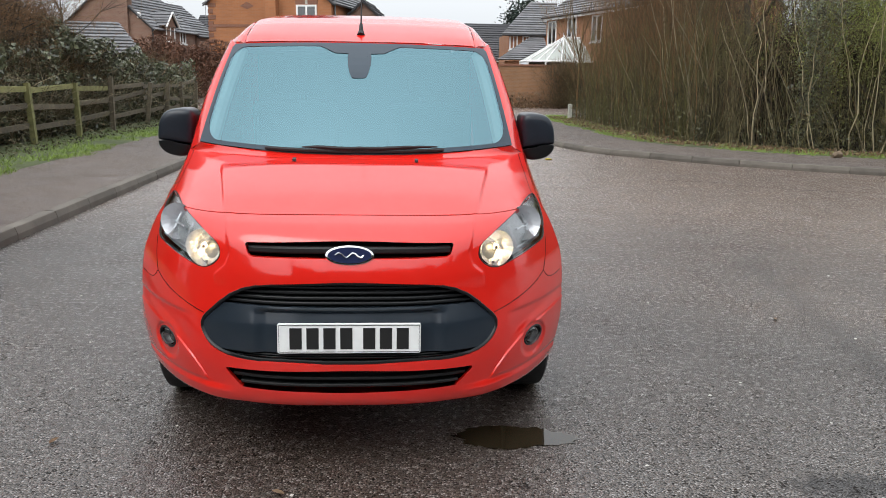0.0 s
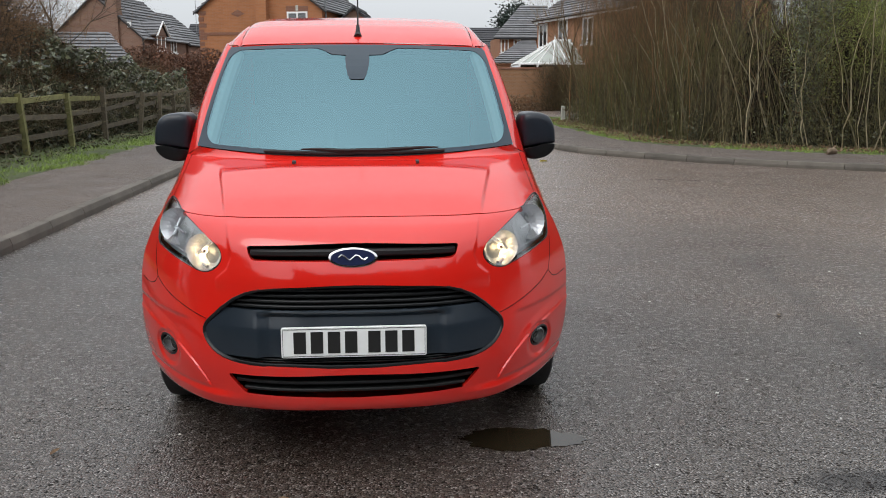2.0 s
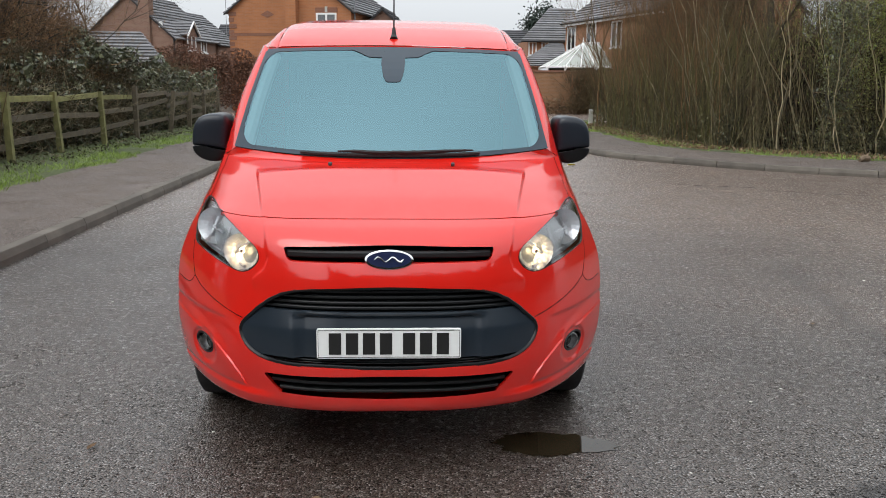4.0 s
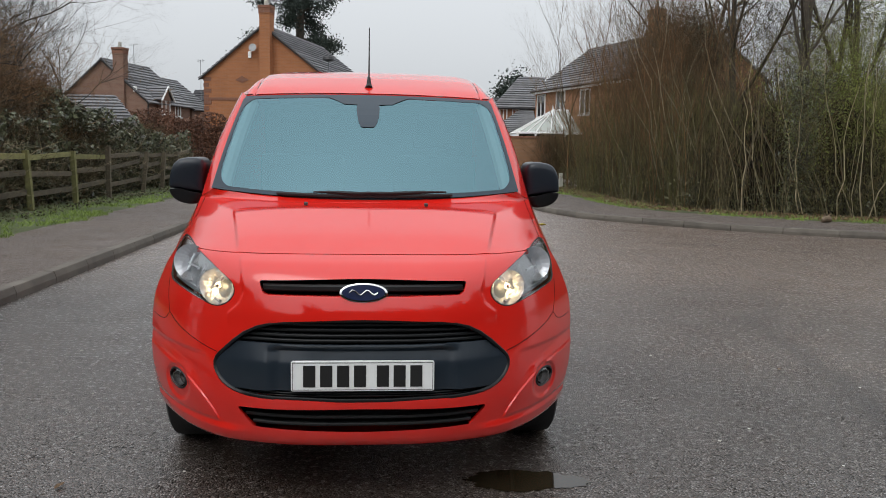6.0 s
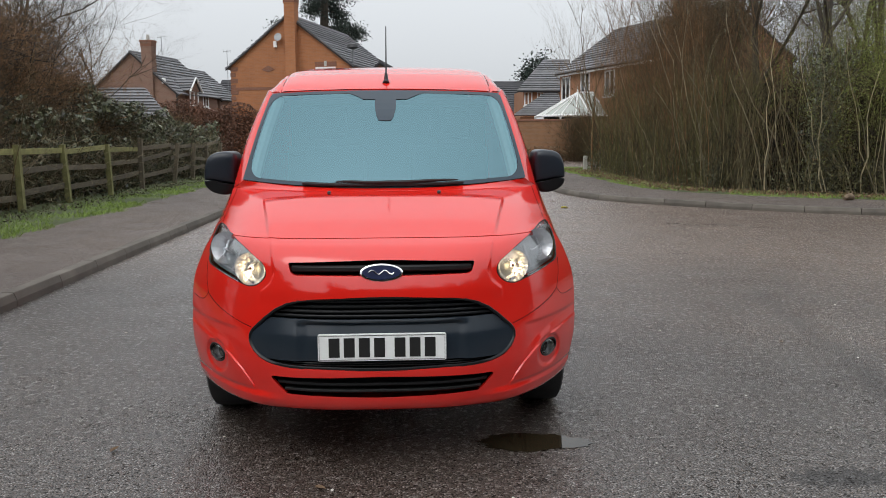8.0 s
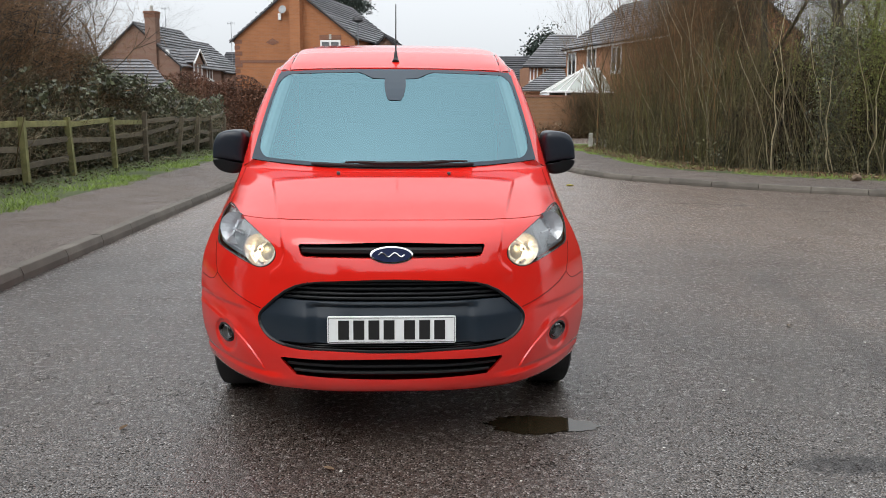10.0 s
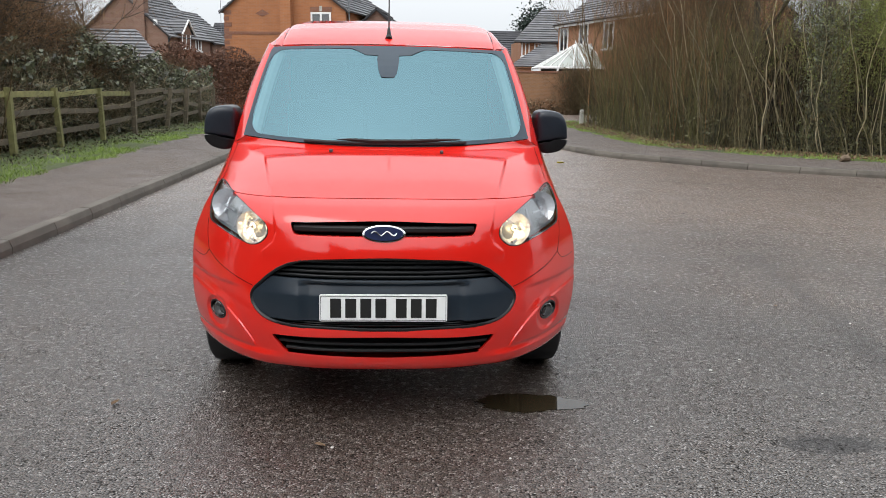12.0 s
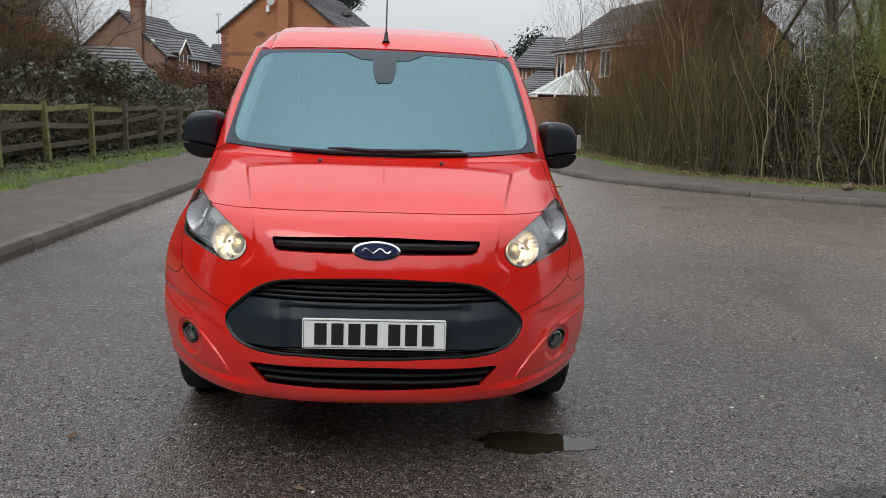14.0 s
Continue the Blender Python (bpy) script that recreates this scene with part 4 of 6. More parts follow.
def house(name, label, at, rz, w, depth, eaves, ridge, walls, tiles, gable_front=True, chimney=None, windows=(), right=None):
    """A brick house: pitched tiled roof, bargeboards or gutters, windows on the front (its -y side). right: half width and eaves of an uneven gable's far slope."""
    hs = thing(name, label, "house", at=at, rz=rz)
    bm = bmesh.new()
    x0, x1, y1 = -w / 2, w / 2, depth
    wr, er = right or (w / 2, eaves)
    if gable_front:
        prism(bm, [(x0, 0), (wr, 0), (wr, er), (0, ridge), (x0, eaves)], 0.0, y1)
    else:
        t = bmesh.new()
        prism(t, [(0, 0), (y1, 0), (y1, eaves), (y1 / 2, ridge), (0, eaves)], -x1, -x0)
        merge(bm, t, Matrix.Rotation(radians(90), 4, "Z"))
    part("wall", bm, walls, hs)
    o, g = 0.25, 0.12
    if gable_front:
        slopes = []
        for sx, ww, ee in ((-1, w / 2, eaves), (1, wr, er)):
            k = (ridge - ee) / ww
            slopes.append(((sx * (ww + o), -g, ee - o * k), (sx * (ww + o), y1 + g, ee - o * k), (0, y1 + g, ridge), (0, -g, ridge)))
    else:
        k = (ridge - eaves) / (y1 / 2)
        slopes = [((x0 - g, yy, eaves - o * k), (x1 + g, yy, eaves - o * k), (x1 + g, y1 / 2, ridge), (x0 - g, y1 / 2, ridge)) for yy in (-o, y1 + o)]
    top = new("roof")
    top.parent = hs
    for sl in slopes:
        tiled(sl, tiles, top)
    bm = bmesh.new()
    tube(bm, [slopes[0][3], slopes[0][2]], 0.11, 8)
    part("ridge_tile", bm, tiles, top)
    if gable_front:
        for sl in slopes:
            bm = bmesh.new()
            tube(bm, [Vector(sl[0]) + Vector((0, -0.02, -0.06)), Vector(sl[3]) + Vector((0, -0.02, -0.06))], 0.04, 4)
            part("bargeboard", bm, GUTTER, hs)
    else:
        bm = bmesh.new()
        tube(bm, [Vector(slopes[0][0]) + Vector((0, -0.06, -0.02)), Vector(slopes[0][1]) + Vector((0, -0.06, -0.02))], 0.07, 6)
        part("gutter", bm, GUTTER, hs)
        bm = bmesh.new()
        box(bm, (x0, -o - 0.02, eaves - o * k - 0.2), (x1, -o + 0.02, eaves - o * k - 0.04))
        part("fascia_board", bm, UPVC, hs)
    if chimney:
        cx, cy, cw, top_z, base = chimney
        bm = bmesh.new()
        box(bm, (cx - cw / 2, cy - 0.3, base), (cx + cw / 2, cy + 0.3, top_z - 0.45), 0.01)
        box(bm, (cx - cw / 2 - 0.03, cy - 0.33, top_z - 0.45), (cx + cw / 2 + 0.03, cy + 0.33, top_z - 0.15), 0.02)
        box(bm, (cx - cw / 2 - 0.06, cy - 0.36, top_z - 0.15), (cx + cw / 2 + 0.06, cy + 0.36, top_z), 0.02)
        st = part("chimney", bm, walls, hs)
        bm = bmesh.new()
        box(bm, (cx - cw / 2 - 0.035, cy - 0.335, top_z - 0.40), (cx + cw / 2 + 0.035, cy + 0.335, top_z - 0.17), 0.02)
        box(bm, (cx - cw / 2 - 0.065, cy - 0.365, top_z - 0.145), (cx + cw / 2 + 0.065, cy + 0.365, top_z + 0.01), 0.02)
        part("corbel", bm, BRICKBAND, st, "weathered dark brick corbel")
        bm = bmesh.new()
        tube(bm, [(cx, cy, top_z - 0.02), (cx, cy, top_z + 0.38)], [0.14, 0.10], 10)
        part("chimney_pot", bm, CONC, st)
    for x, z, ww, hh in windows:
        house_window(hs, x, z, ww, hh, -0.06)
    return hs


def tiled(sl, tiles, parent):
    """A slope of overlapping tile courses, each course a part."""
    a, b, c, d = (Vector(p) for p in sl)
    n = max(5, int((d - a).length / 0.33))
    nrm = (b - a).cross(d - a).normalized()
    nrm = -nrm if nrm.z < 0 else nrm
    for i in range(n):
        t, u = i / n, min(1, (i + 1.12) / n)
        p, q, s, w = a.lerp(d, t), b.lerp(c, t), a.lerp(d, u), b.lerp(c, u)
        bm = bmesh.new()
        v = [bm.verts.new(x) for x in (p + nrm * 0.10, q + nrm * 0.10, w + nrm * 0.03, s + nrm * 0.03, p, q, w, s)]
        for f in ((0, 1, 2, 3), (4, 5, 1, 0), (7, 6, 5, 4), (0, 3, 7, 4), (1, 5, 6, 2), (3, 2, 6, 7)):
            bm.faces.new([v[k] for k in f])
        bmesh.ops.recalc_face_normals(bm, faces=bm.faces[:])
        part("tile_course", bm, tiles, parent)




# ---- the van ----
# rows from the bumper's underside up to the cowl: centre y, z; half width, edge y, z; powers of the bend in plan and in height
VROWS = [
    (0.40, 0.242, 0.80, 0.70, 0.225, 3.2, 2.0),
    (0.10, 0.247, 0.83, 0.64, 0.232, 3.2, 2.0),
    (0.03, 0.258, 0.86, 0.62, 0.255, 3.1, 2.0),
    (0.00, 0.288, 0.88, 0.62, 0.30, 3.0, 2.0),
    (-0.012, 0.35, 0.897, 0.62, 0.37, 3.0, 2.0),
    (-0.02, 0.43, 0.912, 0.63, 0.45, 3.0, 2.0),
    (-0.012, 0.53, 0.917, 0.64, 0.55, 3.0, 2.0),
    (0.008, 0.63, 0.917, 0.66, 0.65, 3.0, 2.0),
    (0.03, 0.72, 0.908, 0.68, 0.73, 3.1, 2.0),
    (0.055, 0.80, 0.884, 0.69, 0.80, 3.3, 2.0),
    (0.09, 0.868, 0.858, 0.70, 0.86, 3.7, 2.0),
    (0.145, 0.917, 0.828, 0.71, 0.91, 4.2, 2.4),
    (0.22, 0.949, 0.812, 0.73, 0.945, 4.8, 3.0),
    (0.31, 0.982, 0.802, 0.79, 0.975, 5.0, 3.0),
    (0.42, 1.019, 0.797, 0.86, 1.01, 5.2, 3.2),
    (0.55, 1.058, 0.793, 0.94, 1.05, 5.2, 3.4),
    (0.66, 1.092, 0.790, 1.02, 1.09, 4.2, 3.6),
    (0.735, 1.115, 0.788, 1.07, 1.12, 3.4, 3.6),
]
VEND = 4.36  # the rear doors
_keys = np.array(VROWS)


def vrow(s):
    """The row at s, smoothly between the listed ones."""
    s = min(max(s, 0.0), len(VROWS) - 1.0)
    i = min(int(s), len(VROWS) - 2)
    t = s - i
    a, b, c, d = (_keys[min(max(j, 0), len(VROWS) - 1)] for j in (i - 1, i, i + 1, i + 2))
    return 0.5 * (2 * b + (c - a) * t + (2 * a - 5 * b + 4 * c - d) * t * t + (3 * b - a - 3 * c + d) * t ** 3)


def side_x(z):
    """Half width of the flank at a height."""
    return float(np.interp(z, (0.2, 0.35, 0.55, 0.75, 0.95, 1.12, 1.4, 1.645), (0.855, 0.892, 0.910, 0.910, 0.895, 0.870, 0.790, 0.700)))


def soft(a, b, x):
    t = np.clip((x - a) / (b - a), 0, 1)
    return t * t * (3 - 2 * t)


def crease(x, y):
    """The step that frames the raised middle of the bonnet."""
    ax = np.abs(x)
    xc = 0.475 + (y - 0.25) * 0.205
    well = 0.003 * soft(0.650, 0.672, y + 0.05 * ax * ax) * (1 - soft(0.42, 0.52, ax))
    return 0.013 * (1 - soft(xc, xc + 0.016, ax)) * soft(0.22, 0.38, y) * (1 - soft(0.62, 0.74, y)) - well


def bumper_relief(x, z):
    """Outward relief of the bumper: the swept facet round the fog lamps and the lower lip."""
    ax = np.abs(x)
    # pod below a line that runs down and inwards from the flank
    line = np.interp(ax, (0.54, 0.56, 0.606, 0.665, 0.75, 0.83, 0.90), (0.335, 0.368, 0.419, 0.464, 0.500, 0.518, 0.528))
    pod = soft(-0.002, 0.008, line - z) * soft(0.52, 0.55, ax) * soft(0.318, 0.340, z)
    # hollow beside the grille, above the pod
    hollow = soft(0.0, 0.05, z - line) * (1 - soft(0.565, 0.585, z)) * soft(0.58, 0.68, ax)
    # chin that juts out below the intake
    chin = (1 - soft(0.298, 0.330, z)) * soft(0.38, 0.54, ax)
    # raised nose between the lamps
    xn = np.interp(z, (0.74, 0.78, 0.82, 0.94), (0.50, 0.455, 0.440, 0.468))
    nose = soft(0.68, 0.76, z) * (1 - soft(xn, xn + 0.010, ax)) * (1 - soft(0.925, 0.947, z))
    # oval pocket round each fog lamp
    far = np.hypot((ax - 0.738) / 0.066, (z - 0.424) / 0.074)
    pocket = 1 - soft(0.80, 1.06, far)
    return 0.009 * pod - 0.016 * pocket - 0.011 * hollow + 0.017 * chin + 0.006 * nose


def vpoint(s, u):
    """A point of the shell: u across the front from -1 to 1, then back along the flank up to 2."""
    y0, z0, w, y1, z1, p, q = vrow(s)
    au, sg = abs(u), 1 if u >= 0 else -1
    if au <= 1:
        x, y, z = w * au, y0 + (y1 - y0) * au ** p, z0 + (z1 - z0) * au ** q
        if s < 11.95:
            y -= bumper_relief(x, z)
        z += crease(x, y) if s > 11.5 else 0.0
    else:
        v = au - 1
        y = y1 + (VEND - y1) * v ** 1.25
        x, z = w + (side_x(z1) - w) * (1 - math.exp(-3.2 * (y - y1))), z1
    return (sg * x, y, z)


DENSE = np.array([vrow(s) for s in np.linspace(0, len(VROWS) - 1, 600)])


def vsurf(x, z):
    """How far back the front of the shell lies at x, z."""
    u = np.clip(abs(x) / DENSE[:, 2], 0, 1)
    zz = DENSE[:, 1] + (DENSE[:, 4] - DENSE[:, 1]) * u ** DENSE[:, 6]
    yy = DENSE[:, 0] + (DENSE[:, 3] - DENSE[:, 0]) * u ** DENSE[:, 5]
    k = np.argsort(zz)
    return float(np.interp(z, zz[k], yy[k]))


def cut_convex(bm, outline, axes=(0, 2), keep=None, inside=True):
    """Cuts a convex outline of two axes through the faces that keep() picks; removes the faces inside it, or those outside."""
    o = np.array(outline)
    a, b = axes
    c = o.mean(0)
    lo, hi = o.min(0) - 0.002, o.max(0) + 0.002

    def near(f):
        p = [v.co[a] for v in f.verts]
        if max(p) <= lo[0] or min(p) >= hi[0]:
            return False
        p = [v.co[b] for v in f.verts]
        return max(p) > lo[1] and min(p) < hi[1] and (not keep or keep(f))

    # the faces round the outline are cut in a small mesh of their own and then joined on again
    picked = [f for f in bm.faces if not inside or near(f)]
    small, twin = bmesh.new(), {}
    for f in picked:
        vs = []
        for v in f.verts:
            if v not in twin:
                twin[v] = small.verts.new(v.co)
            vs.append(twin[v])
        small.faces.new(vs)
    bmesh.ops.delete(bm, geom=picked, context="FACES")
    n = len(o)
    planes, live = [], small.faces[:]
    for i in range(n):
        p, q = o[i], o[(i + 1) % n]
        d = q - p
        if np.linalg.norm(d) < 1e-6:
            continue
        m = np.array((d[1], -d[0])) / np.linalg.norm(d)
        if m @ (c - p) > 0:
            m = -m
        planes.append((p, m))
        co, no = Vector((0, 0, 0)), Vector((0, 0, 0))
        co[a], co[b], no[a], no[b] = p[0], p[1], m[0], m[1]
        geom = live + list({e for f in live for e in f.edges}) + list({v for f in live for v in f.verts})
        res = bmesh.ops.bisect_plane(small, geom=geom, dist=1e-6, plane_co=co, plane_no=no)
        live = [f for f in res["geom"] if isinstance(f, bmesh.types.BMFace) and f.is_valid]
        live = [f for f in live if (f.calc_center_median() - co).dot(no) < 0]
    inner = set(live)
    gone = [f for f in small.faces if (f in inner) == inside]
    bmesh.ops.delete(small, geom=gone, context="FACES")
    merge(bm, small)


def lip(bm, off, pick=None):
    """Turns the open edges that pick() names inwards by an offset, as the return of the sheet."""
    es = [e for e in bm.edges if e.is_boundary and (pick is None or pick((e.verts[0].co + e.verts[1].co) / 2))]
    r = bmesh.ops.extrude_edge_only(bm, edges=es)
    for v in r["geom"]:
        if isinstance(v, bmesh.types.BMVert):
            v.co += Vector(off)


def patch(outline, off, n=(40, 14), deep=0.03, relief=None):
    """A plate that follows the shell at an offset behind it, with a convex outline in x, z."""
    o = np.array(outline)
    (x0, z0), (x1, z1) = o.min(0), o.max(0)
    bm = bmesh.new()
    g = [[None] * (n[0] + 1) for _ in range(n[1] + 1)]
    for j in range(n[1] + 1):
        for i in range(n[0] + 1):
            x, z = x0 + (x1 - x0) * i / n[0], z0 + (z1 - z0) * j / n[1]
            g[j][i] = bm.verts.new((x, vsurf(x, z) + off + (relief(x, z) if relief else 0), z))
    for j in range(n[1]):
        for i in range(n[0]):
            bm.faces.new((g[j][i], g[j][i + 1], g[j + 1][i + 1], g[j + 1][i]))
    cut_convex(bm, outline, inside=False)
    if deep:
        lip(bm, (0, deep, 0))
    return bm


def mirror_outline(o):
    return [(-x, z, *r) for x, z, *r in o][::-1]


GRILLE = rounded([(-0.572, 0.556, 0.045), (-0.405, 0.716, 0.12), (0, 0.733, 0.1), (0.405, 0.716, 0.12), (0.572, 0.556, 0.045), (0.528, 0.478, 0.06), (0.43, 0.446, 0.1), (0, 0.435, 0.1), (-0.43, 0.446, 0.1), (-0.528, 0.478, 0.06)], 0.1, 4)
INTAKE = rounded([(-0.468, 0.401, 0.02), (0, 0.412, 0.1), (0.468, 0.401, 0.02), (0.385, 0.312, 0.05), (0, 0.321, 0.1), (-0.385, 0.312, 0.05)], 0.02, 4)
SLOT = rounded([(-0.386, 0.864, 0.012), (0, 0.875, 0.1), (0.386, 0.864, 0.012), (0.37, 0.815, 0.02), (0, 0.812, 0.1), (-0.37, 0.815, 0.02)], 0.012, 4)
LAMP = rounded([(0.477, 0.806, 0.03), (0.487, 0.850, 0.03), (0.605, 0.921, 0.05), (0.740, 0.972, 0.05), (0.790, 0.972, 0.02), (0.816, 0.90, 0.05), (0.802, 0.808, 0.02), (0.560, 0.751, 0.03), (0.512, 0.767, 0.03)], 0.03, 4)
FOG = [(0.737 + 0.047 * math.cos(t * math.pi / 10), 0.436 + 0.041 * math.sin(t * math.pi / 10)) for t in range(20)]

van = thing("panel_van", "bright red small panel van, clean, parked on the wet road", "van", at=(0, 0, 0))

# shell
front_u = np.r_[np.linspace(-1, -0.5, 110), np.linspace(-0.5, 0.5, 100)[1:-1], np.linspace(0.5, 1, 110)]
back_u = 1 + np.linspace(0, 1, 26)[1:]
cols = np.r_[-back_u[::-1], front_u, back_u]
SEAM = 12.0
def shell(s_list, us):
    bm = bmesh.new()
    g = [[bm.verts.new(vpoint(s, u)) for u in us] for s in s_list]
    for r, t in zip(g, g[1:]):
        for i in range(len(us) - 1):
            bm.faces.new((r[i], r[i + 1], t[i + 1], t[i]))
    return bm


bm = shell(np.r_[np.linspace(0, 2, 12), np.linspace(2, 8, 120)[1:], np.linspace(8, SEAM - 0.03, 52)[1:]], cols)
frontal = lambda f: f.calc_center_median().y < 0.9
for o in (GRILLE, INTAKE, SLOT, LAMP, mirror_outline(LAMP), FOG, mirror_outline(FOG)):
    cut_convex(bm, o, keep=frontal)
for yc in (0.97, 3.60):
    arch = [(yc + 0.342 * math.cos(t * math.pi / 16), 0.31 + 0.342 * math.sin(t * math.pi / 16)) for t in range(32)]
    cut_convex(bm, arch, axes=(1, 2), keep=lambda f: abs(f.calc_center_median().x) > 0.70)
bmesh.ops.remove_doubles(bm, verts=bm.verts[:], dist=2e-6)
HOLES = [np.array(o) for o in (GRILLE, INTAKE, SLOT, LAMP, mirror_outline(LAMP), FOG, mirror_outline(FOG))]


def on_hole(m):
    """Whether a point lies on the rim of one of the openings in the front."""
    for o in HOLES:
        d = np.roll(o, -1, 0) - o
        t = np.clip(((m.x, m.z) - o) * d, -1, 1).sum(1) / np.maximum((d * d).sum(1), 1e-12)
        gap = o + np.clip(t, 0, 1)[:, None] * d - (m.x, m.z)
        if np.hypot(gap[:, 0], gap[:, 1]).min() < 0.0006:
            return True
    return False


lip(bm, (0, 0.028, -0.001), lambda m: m.y < 0.85 and 0.25 < m.z < 0.93 and abs(m.x) < 0.86 and on_hole(m))
bmesh.ops.recalc_face_normals(bm, faces=bm.faces[:])
body = part("body", bm, RED, van, "bright red painted front, wings and flanks", 28)

# wings behind the bonnet's outer edge, and the bonnet itself
UB = 0.965
bm = shell(np.linspace(SEAM - 0.03, len(VROWS) - 1, 40), np.r_[UB + 0.004, np.linspace(UB + 0.012, 1, 4), back_u])
merge(bm, shell(np.linspace(SEAM - 0.03, len(VROWS) - 1, 40), -np.r_[UB + 0.004, np.linspace(UB + 0.012, 1, 4), back_u][::-1]))
for o in (LAMP, mirror_outline(LAMP)):
    cut_convex(bm, o, keep=frontal)
bmesh.ops.recalc_face_normals(bm, faces=bm.faces[:])
part("wing", bm, RED, van, "bright red front wings and door shoulders", 28)
bm = shell(np.linspace(SEAM + 0.04, len(VROWS) - 1, 64), np.linspace(-UB, UB, 381))
for o in (LAMP, mirror_outline(LAMP)):
    cut_convex(bm, o, keep=frontal)
lip(bm, (0, 0.006, -0.02))
bmesh.ops.recalc_face_normals(bm, faces=bm.faces[:])
bonnet = part("bonnet", bm, RED, van, "red bonnet with two long creases", 28)
# near-black sheet added below the shut lines, standing for the shade in the gaps
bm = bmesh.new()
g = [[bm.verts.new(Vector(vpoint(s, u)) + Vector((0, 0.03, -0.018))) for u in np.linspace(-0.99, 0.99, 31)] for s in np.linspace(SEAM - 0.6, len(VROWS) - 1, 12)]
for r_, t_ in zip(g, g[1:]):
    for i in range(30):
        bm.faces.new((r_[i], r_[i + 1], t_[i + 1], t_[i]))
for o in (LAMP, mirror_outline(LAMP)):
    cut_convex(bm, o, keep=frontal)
part("shut_line_backing", bm, VOID, van)

# greenhouse: pillars and upper flanks, rear doors, roof
def pillar(t):
    a, b = np.array((0.716, 0.975, 1.160)), np.array((0.640, 1.50, 1.618))
    c, d = np.array((0.788, 1.07, 1.120)), np.array((0.682, 1.618, 1.642))
    return a + (b - a) * t, c + (d - c) * t + np.array((0.011, -0.02, 0.014)) * math.sin(math.pi * t)


def green_side(sg, y_from=None, y_to=None, inset=0.0, t0=0.0, t1=1.0):
    bm = bmesh.new()
    rows = []
    for t in np.linspace(t0, t1, 15):
        i, o = pillar(t)
        row = []
        if y_from is None:
            row += [i + (o - i) * k + np.array((0.0, -0.012, 0.012)) * math.sin(math.pi * k) * soft(0.0, 0.15, t) for k in np.linspace(0, 1, 7)[:-1]]
        for v in np.linspace(0, 1, 30):
            y = o[1] + (VEND - o[1]) * v
            if y_from is not None:
                lo = max(y_from, o[1] + 0.10)
                y = lo + (max(y_to, lo + 0.02) - lo) * v
            x = o[0] + (side_x(o[2]) - o[0]) * (1 - math.exp(-3.0 * (y - o[1]))) + inset
            row.append(np.array((x, y, o[2])))
        rows.append([bm.verts.new((sg * p[0], p[1], p[2])) for p in row])
    for r_, t_ in zip(rows, rows[1:]):
        for k in range(len(r_) - 1):
            bm.faces.new((r_[k], r_[k + 1], t_[k + 1], t_[k]))
    bmesh.ops.recalc_face_normals(bm, faces=bm.faces[:])
    return bm


for sg in (-1, 1):
    part("upper_flank", green_side(sg), RED, van, "red pillar and upper flank", 40)
    part("door_glass", green_side(sg, 1.35, 2.05, 0.003, 0.06, 0.78), GLOSSBLACK, van, "dark side window")

ROOF_Y = (1.415, 1.47, 1.55, 1.68, 1.9, 2.2, 2.8, 3.6, 4.15, VEND)
ROOF_Z = (1.642, 1.666, 1.697, 1.740, 1.787, 1.822, 1.842, 1.836, 1.81, 1.78)


def roof_pt(y, u):
    zc = float(np.interp(y, ROOF_Y, ROOF_Z))
    xe = 0.684 + 0.018 * soft(1.4, 2.2, y)
    lag = (0.105 * (abs(u) * xe / 0.646) ** 2.3 + 0.095 * soft(0.90, 1.0, abs(u))) * (1 - soft(1.4, 4.2, y))
    z = zc - (zc - 1.652) * (0.06 * abs(u) ** 2 + 0.94 * abs(u) ** 14)
    z -= 0.014 * abs(u) ** 2 * (1 - soft(1.415, 1.5, y))
    z -= 0.012 * math.exp(-((abs(u) - 0.865) / 0.012) ** 2)
    return (u * xe, y + lag, z)


bm = bmesh.new()
rows = [[bm.verts.new(roof_pt(y, u)) for u in np.linspace(-1, 1, 121)] for y in np.r_[np.linspace(1.415, 2.2, 26), np.linspace(2.3, VEND, 16)]]
for r_, t_ in zip(rows, rows[1:]):
    for k in range(120):
        bm.faces.new((r_[k], r_[k + 1], t_[k + 1], t_[k]))
bmesh.ops.recalc_face_normals(bm, faces=bm.faces[:])
roof = part("roof", bm, RED, van, "red roof with two drip channels", 40)
for sg in (-1, 1):
    bm = bmesh.new()
    tube(bm, [Vector(roof_pt(y, sg * 0.865)) + Vector((0, 0, 0.002)) for y in np.linspace(1.42, 4.2, 24)], 0.0017, 5)
    part("drip_channel", bm, VOID, roof, "dark sealed roof channel")
bm = bmesh.new()
prism(bm, rounded([(-0.88, 0.25, 0.05), (0.88, 0.25, 0.05), (0.90, 1.0, 0.1), (0.73, 1.66, 0.08), (0.5, 1.765, 0.1), (-0.5, 1.765, 0.1), (-0.73, 1.66, 0.08), (-0.90, 1.0, 0.1)], 0.05), VEND - 0.03, VEND + 0.04, 0.015)
part("tailgate", bm, RED, van)

# windscreen and its dark band
def screen_pt(u, v, off=0.0):
    au = abs(u)
    b = np.array((0.722 * u, 0.775 + 0.205 * au ** 2.3, 1.130 + 0.034 * au ** 2.2))
    t = np.array((0.646 * u, 1.405 + 0.105 * au ** 2.3, 1.632 - 0.012 * au ** 2.2))
    p = b + (t - b) * v
    nrm = np.array((0.0, -0.63, 0.78))
    return p + nrm * (0.035 * math.sin(math.pi * v) * (1 - 0.4 * au ** 2) + off)


